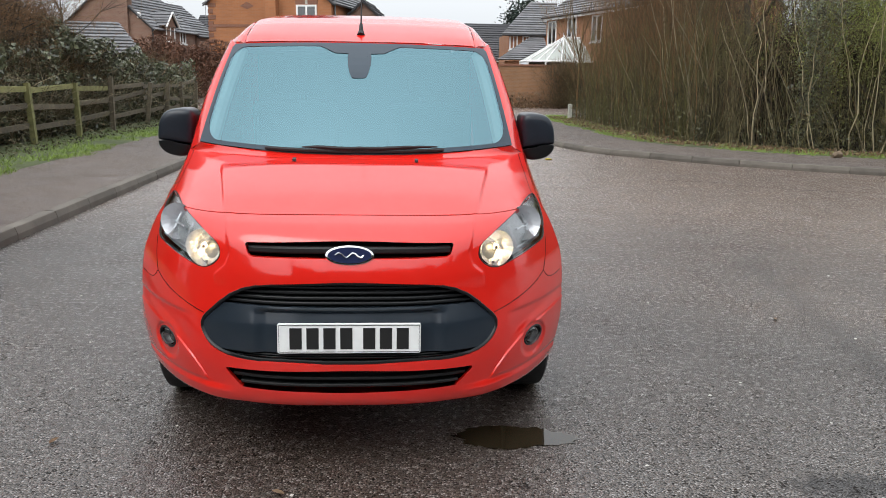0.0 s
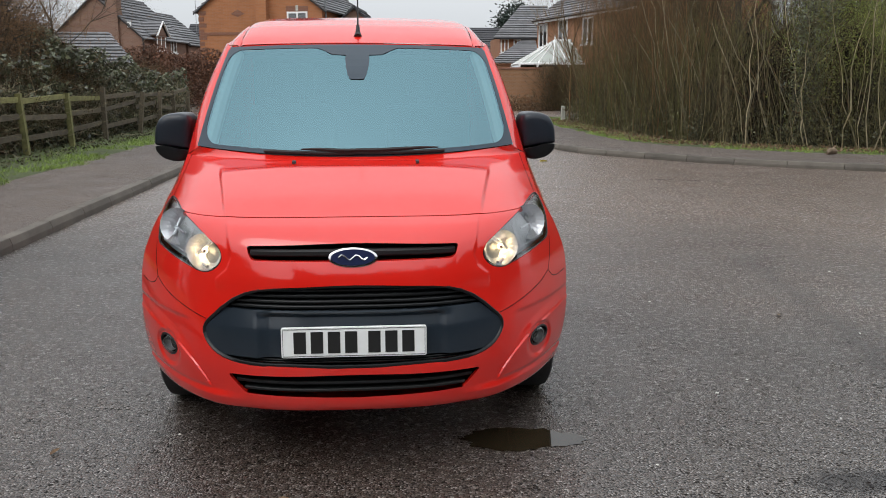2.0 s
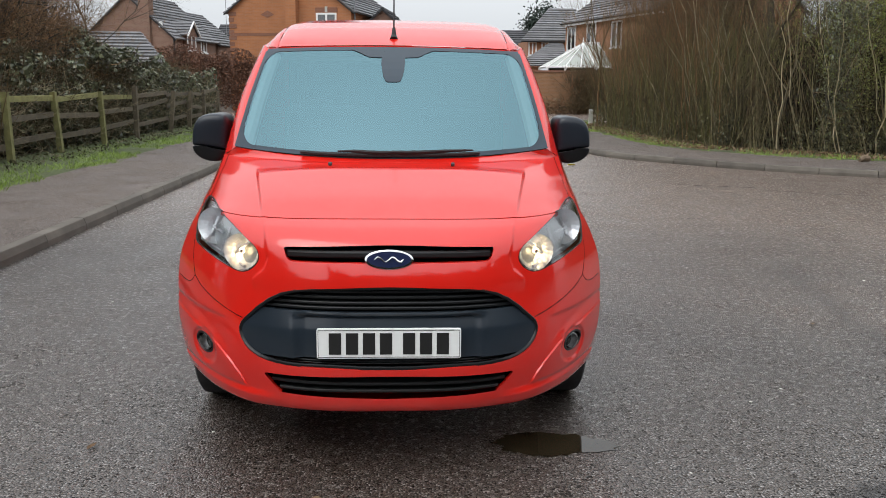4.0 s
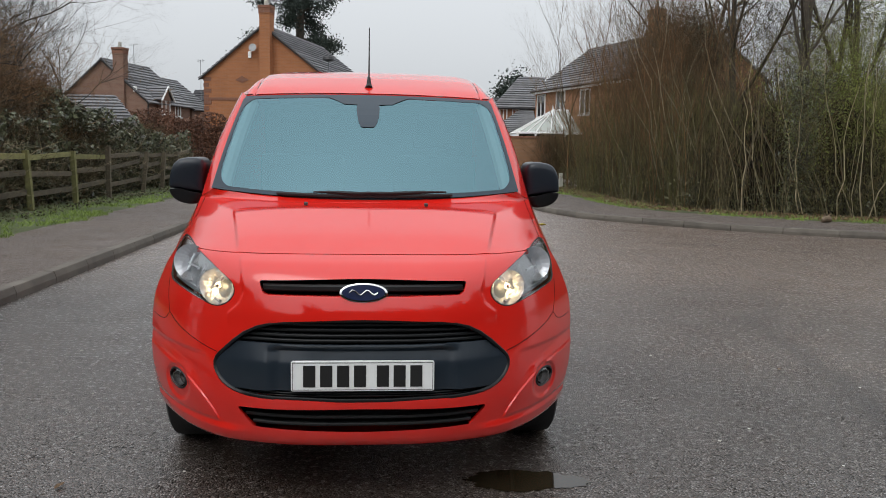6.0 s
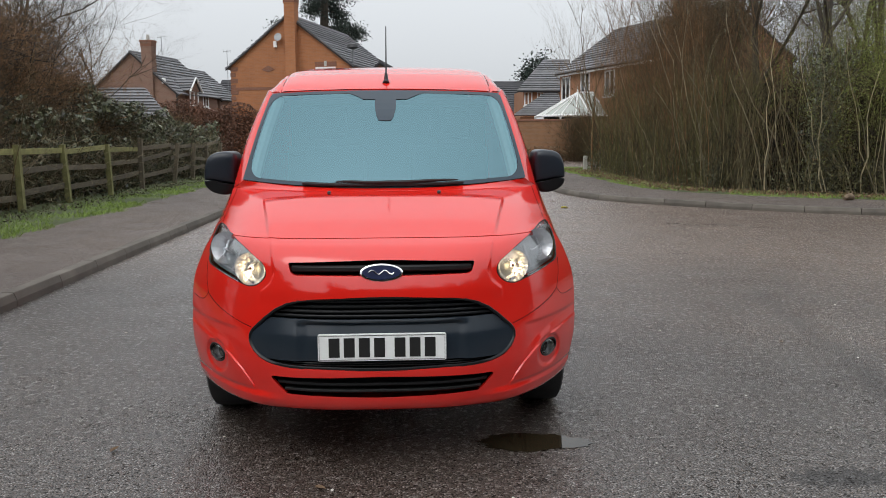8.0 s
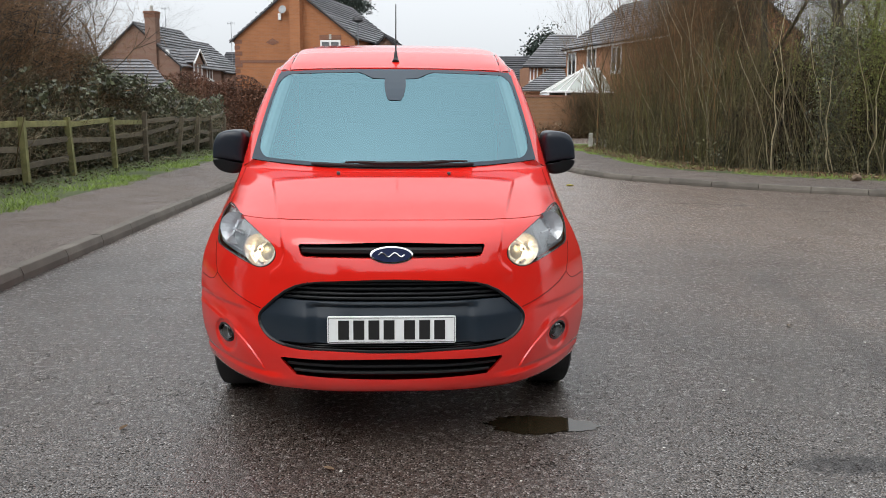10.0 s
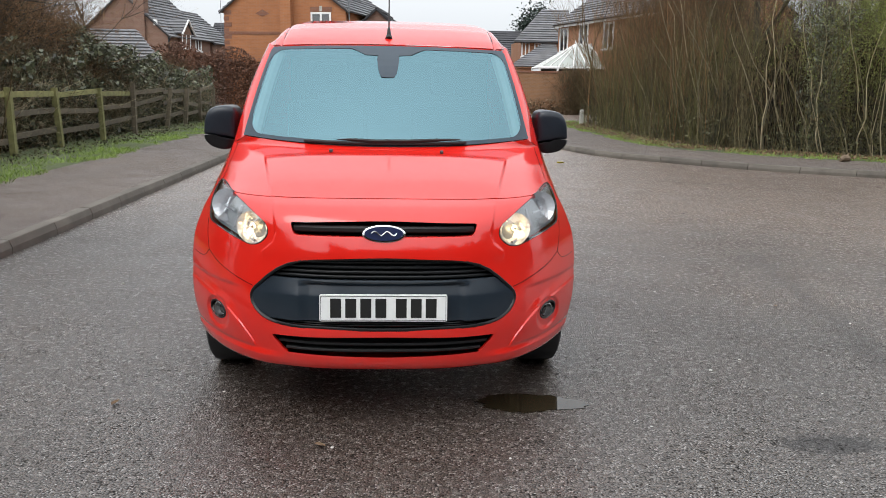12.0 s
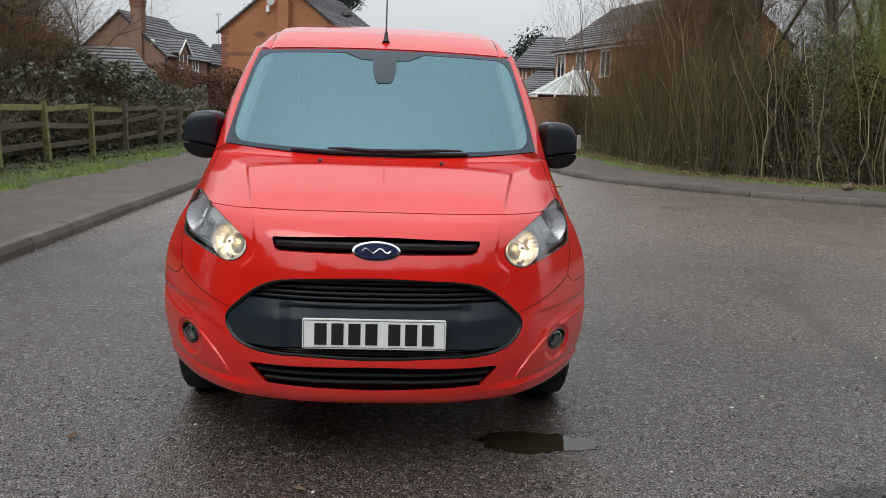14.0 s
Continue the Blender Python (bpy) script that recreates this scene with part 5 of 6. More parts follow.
bm = bmesh.new()
g = [[bm.verts.new(screen_pt(u, v)) for u in np.linspace(-1, 1, 41)] for v in np.linspace(0, 1, 25)]
for r_, t_ in zip(g, g[1:]):
    for k in range(40):
        bm.faces.new((r_[k], r_[k + 1], t_[k + 1], t_[k]))
bmesh.ops.recalc_face_normals(bm, faces=bm.faces[:])
ws = part("windscreen", bm, SCREEN, van, "curved windscreen mirroring the pale sky", 60)
ws.visible_shadow = False

# header that closes the gap between glass and roof
bm = bmesh.new()
g = []
for k in (0.0, 0.35, 0.7, 1.0):
    row = []
    for u in np.linspace(-1, 1, 81):
        a, b = screen_pt(u, 0.985, -0.006), np.array(roof_pt(1.417, u)) + np.array((0, 0.004, -0.003))
        row.append(bm.verts.new(a + (b - a) * k))
    g.append(row)
for r_, t_ in zip(g, g[1:]):
    for k in range(80):
        bm.faces.new((r_[k], r_[k + 1], t_[k + 1], t_[k]))
bmesh.ops.recalc_face_normals(bm, faces=bm.faces[:])
part("screen_header", bm, RED, van, "", 40)

# scuttle between bonnet and glass
bm = bmesh.new()
g = []
for k in (0.0, 0.35, 0.7, 1.0):
    row = []
    for u in np.linspace(-1, 1, 61):
        a, b = np.array(vpoint(len(VROWS) - 1.0, u)), screen_pt(u, 0.0, -0.004)
        row.append(bm.verts.new(a + (b - a) * k + np.array((0, 0, -0.006 * math.sin(math.pi * k)))))
    g.append(row)
for r_, t_ in zip(g, g[1:]):
    for k in range(60):
        bm.faces.new((r_[k], r_[k + 1], t_[k + 1], t_[k]))
bmesh.ops.recalc_face_normals(bm, faces=bm.faces[:])
part("scuttle", bm, RED, van, "", 40)


def screen_band(outer, inner, off, name, material, label=""):
    """A band printed on the glass between two closed lines of u, v."""
    bm = bmesh.new()
    n = len(outer)
    a = [bm.verts.new(screen_pt(*p, off)) for p in outer]
    b = [bm.verts.new(screen_pt(*p, off)) for p in inner]
    for i in range(n):
        bm.faces.new((a[i], a[(i + 1) % n], b[(i + 1) % n], b[i]))
    return part(name, bm, material, van, label)


def loop_uv(u0, u1, v0, v1, ru, rv, n=24):
    out = []
    for cu, cv, a0 in ((u1 - ru, v1 - rv, 0), (u0 + ru, v1 - rv, 90), (u0 + ru, v0 + rv, 180), (u1 - ru, v0 + rv, 270)):
        for k in range(n):
            t = radians(a0 + 90 * k / (n - 1))
            out.append((cu + ru * math.cos(t), cv + rv * math.sin(t)))
        
    return out


def long_loop(*a):
    """The loop with its straight runs divided too."""
    p = loop_uv(*a)
    out = []
    for q, r_ in zip(p, p[1:] + p[:1]):
        m = max(1, int(math.hypot(q[0] - r_[0], q[1] - r_[1]) / 0.06))
        out += [(q[0] + (r_[0] - q[0]) * k / m, q[1] + (r_[1] - q[1]) * k / m) for k in range(m)]
    return out


inner = long_loop(-0.974, 0.974, 0.032, 0.958, 0.10, 0.17)
outer = []
for u, v in inner:
    k = max(abs(u) / 0.974, abs(v - 0.495) / 0.463)
    outer.append((max(-1, min(1, u / k / 0.974)), max(0, min(1, 0.5 + (v - 0.495) / k / 0.463 * 0.5))))
screen_band(outer, inner, 0.0016, "screen_border", BAND, "dark printed border of the windscreen")
# sensor housing and mirror behind the glass
bm = bmesh.new()
bands = [(0.978, 0.34), (0.93, 0.26), (0.875, 0.185), (0.868, 0.085), (0.82, 0.088), (0.74, 0.082), (0.66, 0.068), (0.615, 0.052), (0.605, 0.040)]
g = [[bm.verts.new(screen_pt(hw * k / 6, v, 0.0024)) for k in range(-6, 7)] for v, hw in bands]
for r_, t_ in zip(g, g[1:]):
    for k in range(12):
        bm.faces.new((r_[k], r_[k + 1], t_[k + 1], t_[k]))
part("sensor_patch", bm, BAND, van, "dark sensor patch at the top of the windscreen")


def wiper(u0, u1, v0, v1, arm_u):
    w = new("wiper")
    w.parent = van
    bm = bmesh.new()
    pts = [screen_pt(u0 + (u1 - u0) * k / 10, v0 + (v1 - v0) * k / 10, 0.010) for k in range(11)]
    tube(bm, pts, [0.006] + [0.0085] * 9 + [0.0075], 6)
    part("blade", bm, RUBBER, w)
    bm = bmesh.new()
    pts = [screen_pt(arm_u + (u1 - arm_u) * k / 6, v0 + 0.012 + 0.004 * math.sin(k), 0.020) for k in range(7)]
    tube(bm, pts, [0.004, 0.006, 0.008, 0.009, 0.010, 0.010, 0.009], 6)
    part("arm", bm, BLACK, w)
    return w


wiper(-0.56, 0.0, 0.006, 0.010, -0.33)
wiper(0.54, 0.0, 0.008, 0.012, 0.50)
for sx in (-1, 1):
    y, z = 0.70, 1.108
    bm = bmesh.new()
    box(bm, (-0.008, -0.010, -0.002), (0.008, 0.010, 0.011), 0.004)
    ob = part("washer_jet", bm, TRIM, van)
    ob.matrix_basis = pose(sx * 0.263, y, z, 12)

# cabin seen through the glass
bm = bmesh.new()
box(bm, (-0.60, 0.98, 0.98), (0.60, 1.35, 1.10), 0.04)
part("dashboard", bm, TRIM, van, "dark grey dashboard")
bm = bmesh.new()
box(bm, (-0.64, 2.25, 0.4), (0.64, 2.29, 1.60), 0.01)
part("bulkhead", bm, TRIM, van, "grey load bulkhead")
bm = bmesh.new()
box(bm, (-0.80, 0.95, 0.36), (0.80, 2.3, 0.40))
part("cabin_floor", bm, VOID, van)
bm = bmesh.new()
box(bm, (-0.62, 1.52, 1.585), (0.62, 2.25, 1.60))
box(bm, (-0.46, 1.43, 1.592), (0.46, 1.53, 1.612))
part("headlining", bm, TRIM, van)
for sx in (-0.38, 0.38):
    bm = bmesh.new()
    box(bm, (sx - 0.24, 1.85, 0.75), (sx + 0.24, 2.0, 1.33), 0.05)
    box(bm, (sx - 0.13, 1.88, 1.36), (sx + 0.13, 1.98, 1.56), 0.04)
    tube(bm, [(sx - 0.06, 1.93, 1.3), (sx - 0.06, 1.93, 1.4)], 0.008, 6)
    tube(bm, [(sx + 0.06, 1.93, 1.3), (sx + 0.06, 1.93, 1.4)], 0.008, 6)
    box(bm, (sx - 0.24, 1.42, 0.62), (sx + 0.24, 1.95, 0.76), 0.05)
    part("seat", bm, FABRIC, van, "dark cloth cab seat with headrest")
for sx in (-1, 1):
    bm = bmesh.new()
    tube(bm, [screen_pt(sx * 0.93, v, -0.035) for v in np.linspace(0.04, 0.97, 10)], [0.03] * 10, 8)
    part("pillar_trim", bm, WHITE, van, "pale grey inner pillar trim")

# roof aerial
bm = bmesh.new()
tube(bm, [(0, 1.50, 1.672), (0, 1.535, 1.70)], [0.022, 0.012], 10)
tube(bm, [(0, 1.52, 1.69), (0, 1.545, 1.735)], [0.013, 0.008], 8)
tube(bm, [(0, 1.545, 1.735), (0, 1.66, 2.01)], [0.0045, 0.0028], 6)
part("aerial", bm, RUBBER, van, "black whip aerial on the roof")


# ---- front details ----
def bar(x0, x1, z0, z1, off, deep=0.02, n=36, slope=0.0):
    """A louvre that follows the shell, rounded at its front edge."""
    bm = bmesh.new()
    rows = []
    for i in range(n + 1):
        x = x0 + (x1 - x0) * i / n
        y = vsurf(x, (z0 + z1) / 2) + off
        h = z1 - z0
        rows.append([bm.verts.new(p) for p in ((x, y + deep, z0 - slope), (x, y + 0.25 * h, z0), (x, y, z0 + 0.25 * h), (x, y, z1 - 0.25 * h), (x, y + 0.25 * h, z1), (x, y + deep, z1 + slope))])
    for r_, t_ in zip(rows, rows[1:]):
        for k in range(5):
            bm.faces.new((r_[k], t_[k], t_[k + 1], r_[k + 1]))
    for r_ in (rows[0], rows[-1][::-1]):
        bm.faces.new(r_)
    bmesh.ops.recalc_face_normals(bm, faces=bm.faces[:])
    return bm


def clip_z(o, z, above):
    """The part of a convex outline above or below a height."""
    out = []
    for p, q in zip(o, o[1:] + o[:1]):
        ip, iq = (p[1] >= z) == above, (q[1] >= z) == above
        if ip:
            out.append(p)
        if ip != iq:
            t = (z - p[1]) / (q[1] - p[1])
            out.append((p[0] + t * (q[0] - p[0]), z))
    return out


def width_at(o, z):
    xs = []
    for p, q in zip(o, o[1:] + o[:1]):
        if (p[1] - z) * (q[1] - z) < 0:
            xs.append(p[0] + (z - p[1]) / (q[1] - p[1]) * (q[0] - p[0]))
    return min(xs), max(xs)


def shrink(o, d):
    c = np.mean(o, 0)
    return [tuple(np.array(p) - (np.array(p) - c) / np.linalg.norm(np.array(p) - c) * d) for p in o]


def rim(o, off, r, name, material, parent, label=""):
    bm = bmesh.new()
    pts = [(x, vsurf(x, z) + off, z) for x, z in o]
    tube(bm, pts + [pts[0], pts[1]], r, 6, False)
    return part(name, bm, material, parent, label, 60)


grille = new("grille")
grille.parent = van
grille["label"] = "black front grille with louvres and slate panel"
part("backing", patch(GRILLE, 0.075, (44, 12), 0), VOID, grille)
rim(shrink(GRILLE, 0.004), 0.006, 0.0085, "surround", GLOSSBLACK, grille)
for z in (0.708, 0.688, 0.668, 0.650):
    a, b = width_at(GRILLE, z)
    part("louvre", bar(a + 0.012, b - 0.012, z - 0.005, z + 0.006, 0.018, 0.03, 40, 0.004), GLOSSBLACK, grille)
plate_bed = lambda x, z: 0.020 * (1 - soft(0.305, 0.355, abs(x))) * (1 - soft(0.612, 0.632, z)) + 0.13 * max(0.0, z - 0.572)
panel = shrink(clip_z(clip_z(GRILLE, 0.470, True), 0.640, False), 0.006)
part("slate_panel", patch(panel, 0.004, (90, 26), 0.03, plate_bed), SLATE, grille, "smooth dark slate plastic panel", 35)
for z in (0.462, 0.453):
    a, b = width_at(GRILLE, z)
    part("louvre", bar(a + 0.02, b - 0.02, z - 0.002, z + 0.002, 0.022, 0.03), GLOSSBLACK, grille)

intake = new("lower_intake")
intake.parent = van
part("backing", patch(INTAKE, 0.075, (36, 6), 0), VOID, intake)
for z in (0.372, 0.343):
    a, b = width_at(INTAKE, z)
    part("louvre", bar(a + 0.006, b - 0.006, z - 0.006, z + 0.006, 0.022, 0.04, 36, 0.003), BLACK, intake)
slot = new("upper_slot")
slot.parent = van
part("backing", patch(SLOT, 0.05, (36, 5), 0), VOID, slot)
part("louvre", bar(-0.372, 0.372, 0.824, 0.851, 0.012, 0.03), BLACK, slot)

# number plate: plain bars stand for the characters
plate = new("number_plate")
plate.parent = van
plate["label"] = "white number plate with dark bars and thin border"
plate.matrix_basis = pose(0, 0.0, 0.530, -2.0)
bm = bmesh.new()
prism(bm, rounded([(-0.26, -0.0555), (0.26, -0.0555), (0.26, 0.0555), (-0.26, 0.0555)], 0.008, 3), -0.004, 0.008, 0.0015)
part("plate_board", bm, WHITE, plate)
bm = bmesh.new()
for lo, hi in (((-0.255, -0.0505), (0.255, -0.0490)), ((-0.255, 0.0490), (0.255, 0.0505)), ((-0.255, -0.0490), (-0.2535, 0.0490)), ((0.2535, -0.0490), (0.255, 0.0490))):
    box(bm, (lo[0], -0.0055, lo[1]), (hi[0], -0.0040, hi[1]))
part("border", bm, INK, plate)
x = -0.219
for k in range(7):
    bm = bmesh.new()
    box(bm, (x + 0.003, -0.0062, -0.0395), (x + 0.047, -0.0040, 0.0395))
    part("bar", bm, INK, plate)
    x += 0.061 if k != 3 else 0.083

# oval badge
badge = new("badge")
badge.parent = van
badge["label"] = "navy oval badge with bright rim"
badge.matrix_basis = pose(0, 0.052, 0.828, -16)
def oval(a, b, n=40):
    return [(a * math.cos(2 * math.pi * k / n), b * math.sin(2 * math.pi * k / n)) for k in range(n)]
bm = bmesh.new()
prism(bm, oval(0.0885, 0.0365), 0.0, 0.03, 0.003)
part("rim", bm, CHROME, badge, "", 40)
bm = bmesh.new()
prism(bm, oval(0.079, 0.0295), -0.003, 0.0, 0.001)
part("field", bm, NAVY, badge)
bm = bmesh.new()
wave = [(-0.052 + 0.0104 * k, -0.0055, 0.009 * math.sin(k * 1.25)) for k in range(11)]
tube(bm, wave, [0.002] + [0.0034] * 9 + [0.002], 6)
part("flourish", bm, CHROME, badge)


# head lamps
def bowl(r, depth, n=20, k=6, rough=0.0):
    """A mirror bowl that opens towards -y, faceted."""
    bm = bmesh.new()
    rings, fr = [], random.Random(12)
    for j in range(k + 1):
        t = j / k
        rings.append([bm.verts.new((r * t * math.cos(2 * math.pi * i / n), depth * (1 - t * t) + rough * fr.uniform(-1, 1) * (0 < j < k), r * t * math.sin(2 * math.pi * i / n))) for i in range(n)])
    for a, b in zip(rings, rings[1:]):
        for i in range(n):
            bm.faces.new((a[i], a[(i + 1) % n], b[(i + 1) % n], b[i]))
    bmesh.ops.remove_doubles(bm, verts=bm.verts[:], dist=1e-5)
    bmesh.ops.recalc_face_normals(bm, faces=bm.faces[:])
    return bm


for sg in (1, -1):
    out = LAMP if sg > 0 else mirror_outline(LAMP)
    lamp = new("headlamp")
    lamp.parent = van
    lamp["label"] = "clear headlamp, dipped beam lit warm"
    part("housing", patch(shrink(out, 0.001), 0.078, (40, 24), 0), LAMPGREY, lamp)
    glass = part("lens", patch(shrink(out, 0.0025), 0.003, (70, 40), 0.02), LENS, lamp, "clear plastic lens", 50)
    glass.visible_shadow = False
    rim(shrink(out, 0.001), 0.006, 0.0032, "seal", GLOSSBLACK, lamp)
    for x, z, r, dep, tilt in ((0.562, 0.822, 0.070, 0.055, 0), (0.700, 0.888, 0.074, 0.055, 0)):
        bm = bowl(r, dep, 22, 9, 0.0016)
        ob = part("reflector", bm, REFLECTOR, lamp, "", 4)
        ob.matrix_basis = pose(sg * x, vsurf(x, z) + 0.026, z, 0, 0, sg * 14)
    # chrome fins between the bowls
    for x0, z0, x1, z1 in ((0.622, 0.895, 0.660, 0.80), (0.55, 0.765, 0.78, 0.818), (0.66, 0.87, 0.74, 0.88), (0.69, 0.93, 0.72, 0.85), (0.53, 0.86, 0.60, 0.80)):
        bm = bmesh.new()
        tube(bm, [(sg * x0, vsurf(x0, z0) + 0.05, z0), (sg * x1, vsurf(x1, z1) + 0.05, z1)], 0.006, 6)
        part("trim_fin", bm, REFLECTOR, lamp)
    bm = bmesh.new()
    bmesh.ops.create_icosphere(bm, subdivisions=2, radius=0.011)
    ob = part("bulb", bm, BULB, lamp, "lit warm bulb")
    cap = bmesh.new()
    tube(cap, [(0, -0.012, 0), (0, -0.02, 0), (0, -0.024, 0)], [0.008, 0.007, 0.003], 12)
    part("bulb_shield", cap, CHROME, lamp).matrix_basis = pose(sg * 0.562, vsurf(0.562, 0.822) + 0.046, 0.822)
    ob.matrix_basis = pose(sg * 0.562, vsurf(0.562, 0.822) + 0.050, 0.822)

    fog = new("fog_lamp")
    fog.parent = van
    fog["label"] = "small round fog lamp, unlit"
    fo = FOG if sg > 0 else mirror_outline(FOG)
    part("bezel", patch(fo, 0.035, (12, 10), 0), VOID, fog)
    rim(shrink(fo, 0.003), 0.012, 0.006, "ring", GLOSSBLACK, fog)
    yv = vsurf(0.735, 0.436)
    bm = bowl(0.030, 0.03, 16, 5)
    ob = part("reflector", bm, STEEL, fog, "", 30)
    ob.matrix_basis = pose(sg * 0.732, yv + 0.012, 0.436, 0, 0, sg * 28)
    bm = bmesh.new()
    bmesh.ops.create_uvsphere(bm, u_segments=20, v_segments=10, radius=0.035)
    for v in bm.verts:
        v.co.y *= 0.3
    bmesh.ops.delete(bm, geom=[v for v in bm.verts if v.co.y > 0.001], context="VERTS")
    ob = part("lens", bm, LENS, fog, "", 60)
    ob.matrix_basis = pose(sg * 0.732, yv + 0.010, 0.436, 0, 0, sg * 28)


# door mirrors
for sg in (1, -1):
    mir = new("door_mirror")
    mir.parent = van
    mir["label"] = "black plastic door mirror"
    up = [(0.826, 1.128, 0.01), (0.818, 1.285, 0.035), (0.85, 1.306, 0.04), (0.955, 1.297, 0.05), (0.990, 1.235, 0.05), (0.995, 1.150, 0.01)]
    dn = [(0.826, 1.124, 0.005), (0.995, 1.146, 0.005), (0.992, 1.118, 0.03), (0.955, 1.082, 0.03), (0.885, 1.066, 0.03), (0.838, 1.078, 0.03)]
    for nm, o, mt in (("mirror_cap", up, CAP), ("mirror_base", dn, GLOSSBLACK)):
        o = np.array(rounded([(sg * (p[0] - 0.014), p[1], p[2]) for p in o], 0.02, 4))
        c = (o.min(0) + o.max(0)) / 2
        bm = bmesh.new()
        rings = []
        for y, k in ((1.42, 0.97), (1.40, 1.0), (1.275, 1.0), (1.252, 0.985), (1.238, 0.955), (1.229, 0.91), (1.223, 0.82), (1.219, 0.62), (1.217, 0.3)):
            size = (o - c) * k
            if nm == "mirror_base":
                size[:, 1] = (o - c)[:, 1] * (1 - (1 - k) * 0.35) + (1 - k) * 0.02
            rings.append([bm.verts.new((c[0] + q[0], y, c[1] + q[1])) for q in size])
        m = len(o)
        for a, b in zip(rings, rings[1:]):
            for k in range(m):
                bm.faces.new((a[k], a[(k + 1) % m], b[(k + 1) % m], b[k]))
        bm.faces.new(rings[0])
        bm.faces.new(rings[-1])
        bmesh.ops.recalc_face_normals(bm, faces=bm.faces[:])
        part(nm, bm, mt, mir, "", 60)
    bm = bmesh.new()
    tube(bm, [(sg * 0.74, 1.33, 1.10), (sg * 0.80, 1.32, 1.105), (sg * 0.86, 1.30, 1.11)], [0.035, 0.03, 0.028], 10)
    part("mirror_arm", bm, BLACK, mir)
    bm = bmesh.new()
    box(bm, (min(sg * 0.825, sg * 0.965), 1.421, 1.10), (max(sg * 0.825, sg * 0.965), 1.425, 1.285), 0.001)
    part("mirror_glass", bm, CHROME, mir)


# wheels
def wheel(x, y, sg):
    w = new("wheel")
    w.parent = van
    w.matrix_basis = pose(x, y, 0.318)
    prof = [(0.20, -0.085), (0.255, -0.100), (0.295, -0.098), (0.312, -0.086), (0.318, -0.06), (0.318, 0.06), (0.312, 0.086), (0.295, 0.098), (0.255, 0.100), (0.20, 0.085)]
    n = 48
    bm = bmesh.new()
    rings = [[bm.verts.new((b, a * math.cos(2 * math.pi * k / n), a * math.sin(2 * math.pi * k / n))) for a, b in prof] for k in range(n)]
    for k in range(n):
        for i in range(len(prof) - 1):
            bm.faces.new((rings[k][i], rings[k][i + 1], rings[(k + 1) % n][i + 1], rings[(k + 1) % n][i]))
    bmesh.ops.recalc_face_normals(bm, faces=bm.faces[:])
    part("tyre", bm, RUBBER, w, "", 40)
    bm = bmesh.new()
    tube(bm, [(sg * 0.02, 0, 0), (sg * 0.075, 0, 0)], 0.205, 32)
    for k in range(5):
        a = 2 * math.pi * k / 5
        tube(bm, [(sg * 0.085, 0.04 * math.cos(a), 0.04 * math.sin(a)), (sg * 0.085, 0.19 * math.cos(a), 0.19 * math.sin(a))], [0.03, 0.02], 8)
    part("rim", bm, STEEL, w)


for y in (0.97, 3.60):
    for sg in (-1, 1):
        wheel(sg * 0.782, y, sg)
        bm = bmesh.new()
        n = 18
        arc = [(yy, zz) for yy, zz in ((y + 0.34 * math.cos(math.pi * k / n), 0.31 + 0.34 * math.sin(math.pi * k / n)) for k in range(n + 1))]
        a = [[bm.verts.new((sg * xx, yy, zz)) for yy, zz in arc] for xx in (0.60, 0.89)]
        for k in range(n):
            bm.faces.new((a[0][k], a[0][k + 1], a[1][k + 1], a[1][k]))
        bm.faces.new(a[0])
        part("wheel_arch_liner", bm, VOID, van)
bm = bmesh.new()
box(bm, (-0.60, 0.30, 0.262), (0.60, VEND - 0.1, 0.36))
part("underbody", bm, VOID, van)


# shut lines of bumper, wings and roof
def shut_line(pts, r=0.0017):
    bm = bmesh.new()
    p = smoothed(pts, 5)
    tube(bm, [(x, vsurf(x, z) - bumper_relief(x, z) + 0.0004, z) for x, z in p], r, 5)
    return part("shut_line", bm, VOID, van)


for sg in (-1, 1):
    shut_line([(sg * 0.548, 0.590), (sg * 0.60, 0.603), (sg * 0.68, 0.628), (sg * 0.745, 0.655), (sg * 0.79, 0.685)])
    shut_line([(sg * 0.79, 0.685), (sg * 0.815, 0.655), (sg * 0.85, 0.645), (sg * 0.90, 0.648)])
    shut_line([(sg * 0.79, 0.685), (sg * 0.806, 0.75), (sg * 0.812, 0.81)])

# ---- houses across the junction ----
gh = house("gable_house", "orange brick house with gable end and tall chimney", (-6.15, 43.6, 0), -15, 7.0, 10, 5.4, 8.05, BRICK, TILE, True, (0.26, -0.15, 0.60, 9.05, 0.0), [(2.12, 3.92, 1.15, 1.3)])
bm = bmesh.new()
box(bm, (-3.5, -0.02, 4.05), (3.5, 0.02, 4.2))
part("brick_band", bm, BRICKBAND, gh, "dark brick band course")
for k in range(16):
    bm = bmesh.new()
    w_ = 0.45 if k % 2 else 0.3
    box(bm, (-3.52, -0.025, 0.3 + k * 0.32), (-3.52 + w_, 0.02, 0.3 + k * 0.32 + 0.22))
    part("quoin", bm, BRICKBAND, gh)
bm = bmesh.new()
prism(bm, [(-1.65, 5.15), (-1.25, 5.0), (-0.85, 5.15), (-1.25, 5.38)], -0.02, 0.02)
part("brick_motif", bm, BRICKBAND, gh)
bm = bmesh.new()
tube(bm, [(-0.5, -0.3, 6.86), (-0.5, -0.22, 6.84), (-0.5, -0.18, 6.83)], [0.22, 0.17, 0.06], 18)
tube(bm, [(-0.5, -0.2, 6.83), (-0.5, 0.0, 6.75)], 0.03, 6)
part("satellite_dish", bm, DISH, gh, "grey satellite dish")
bm = bmesh.new()
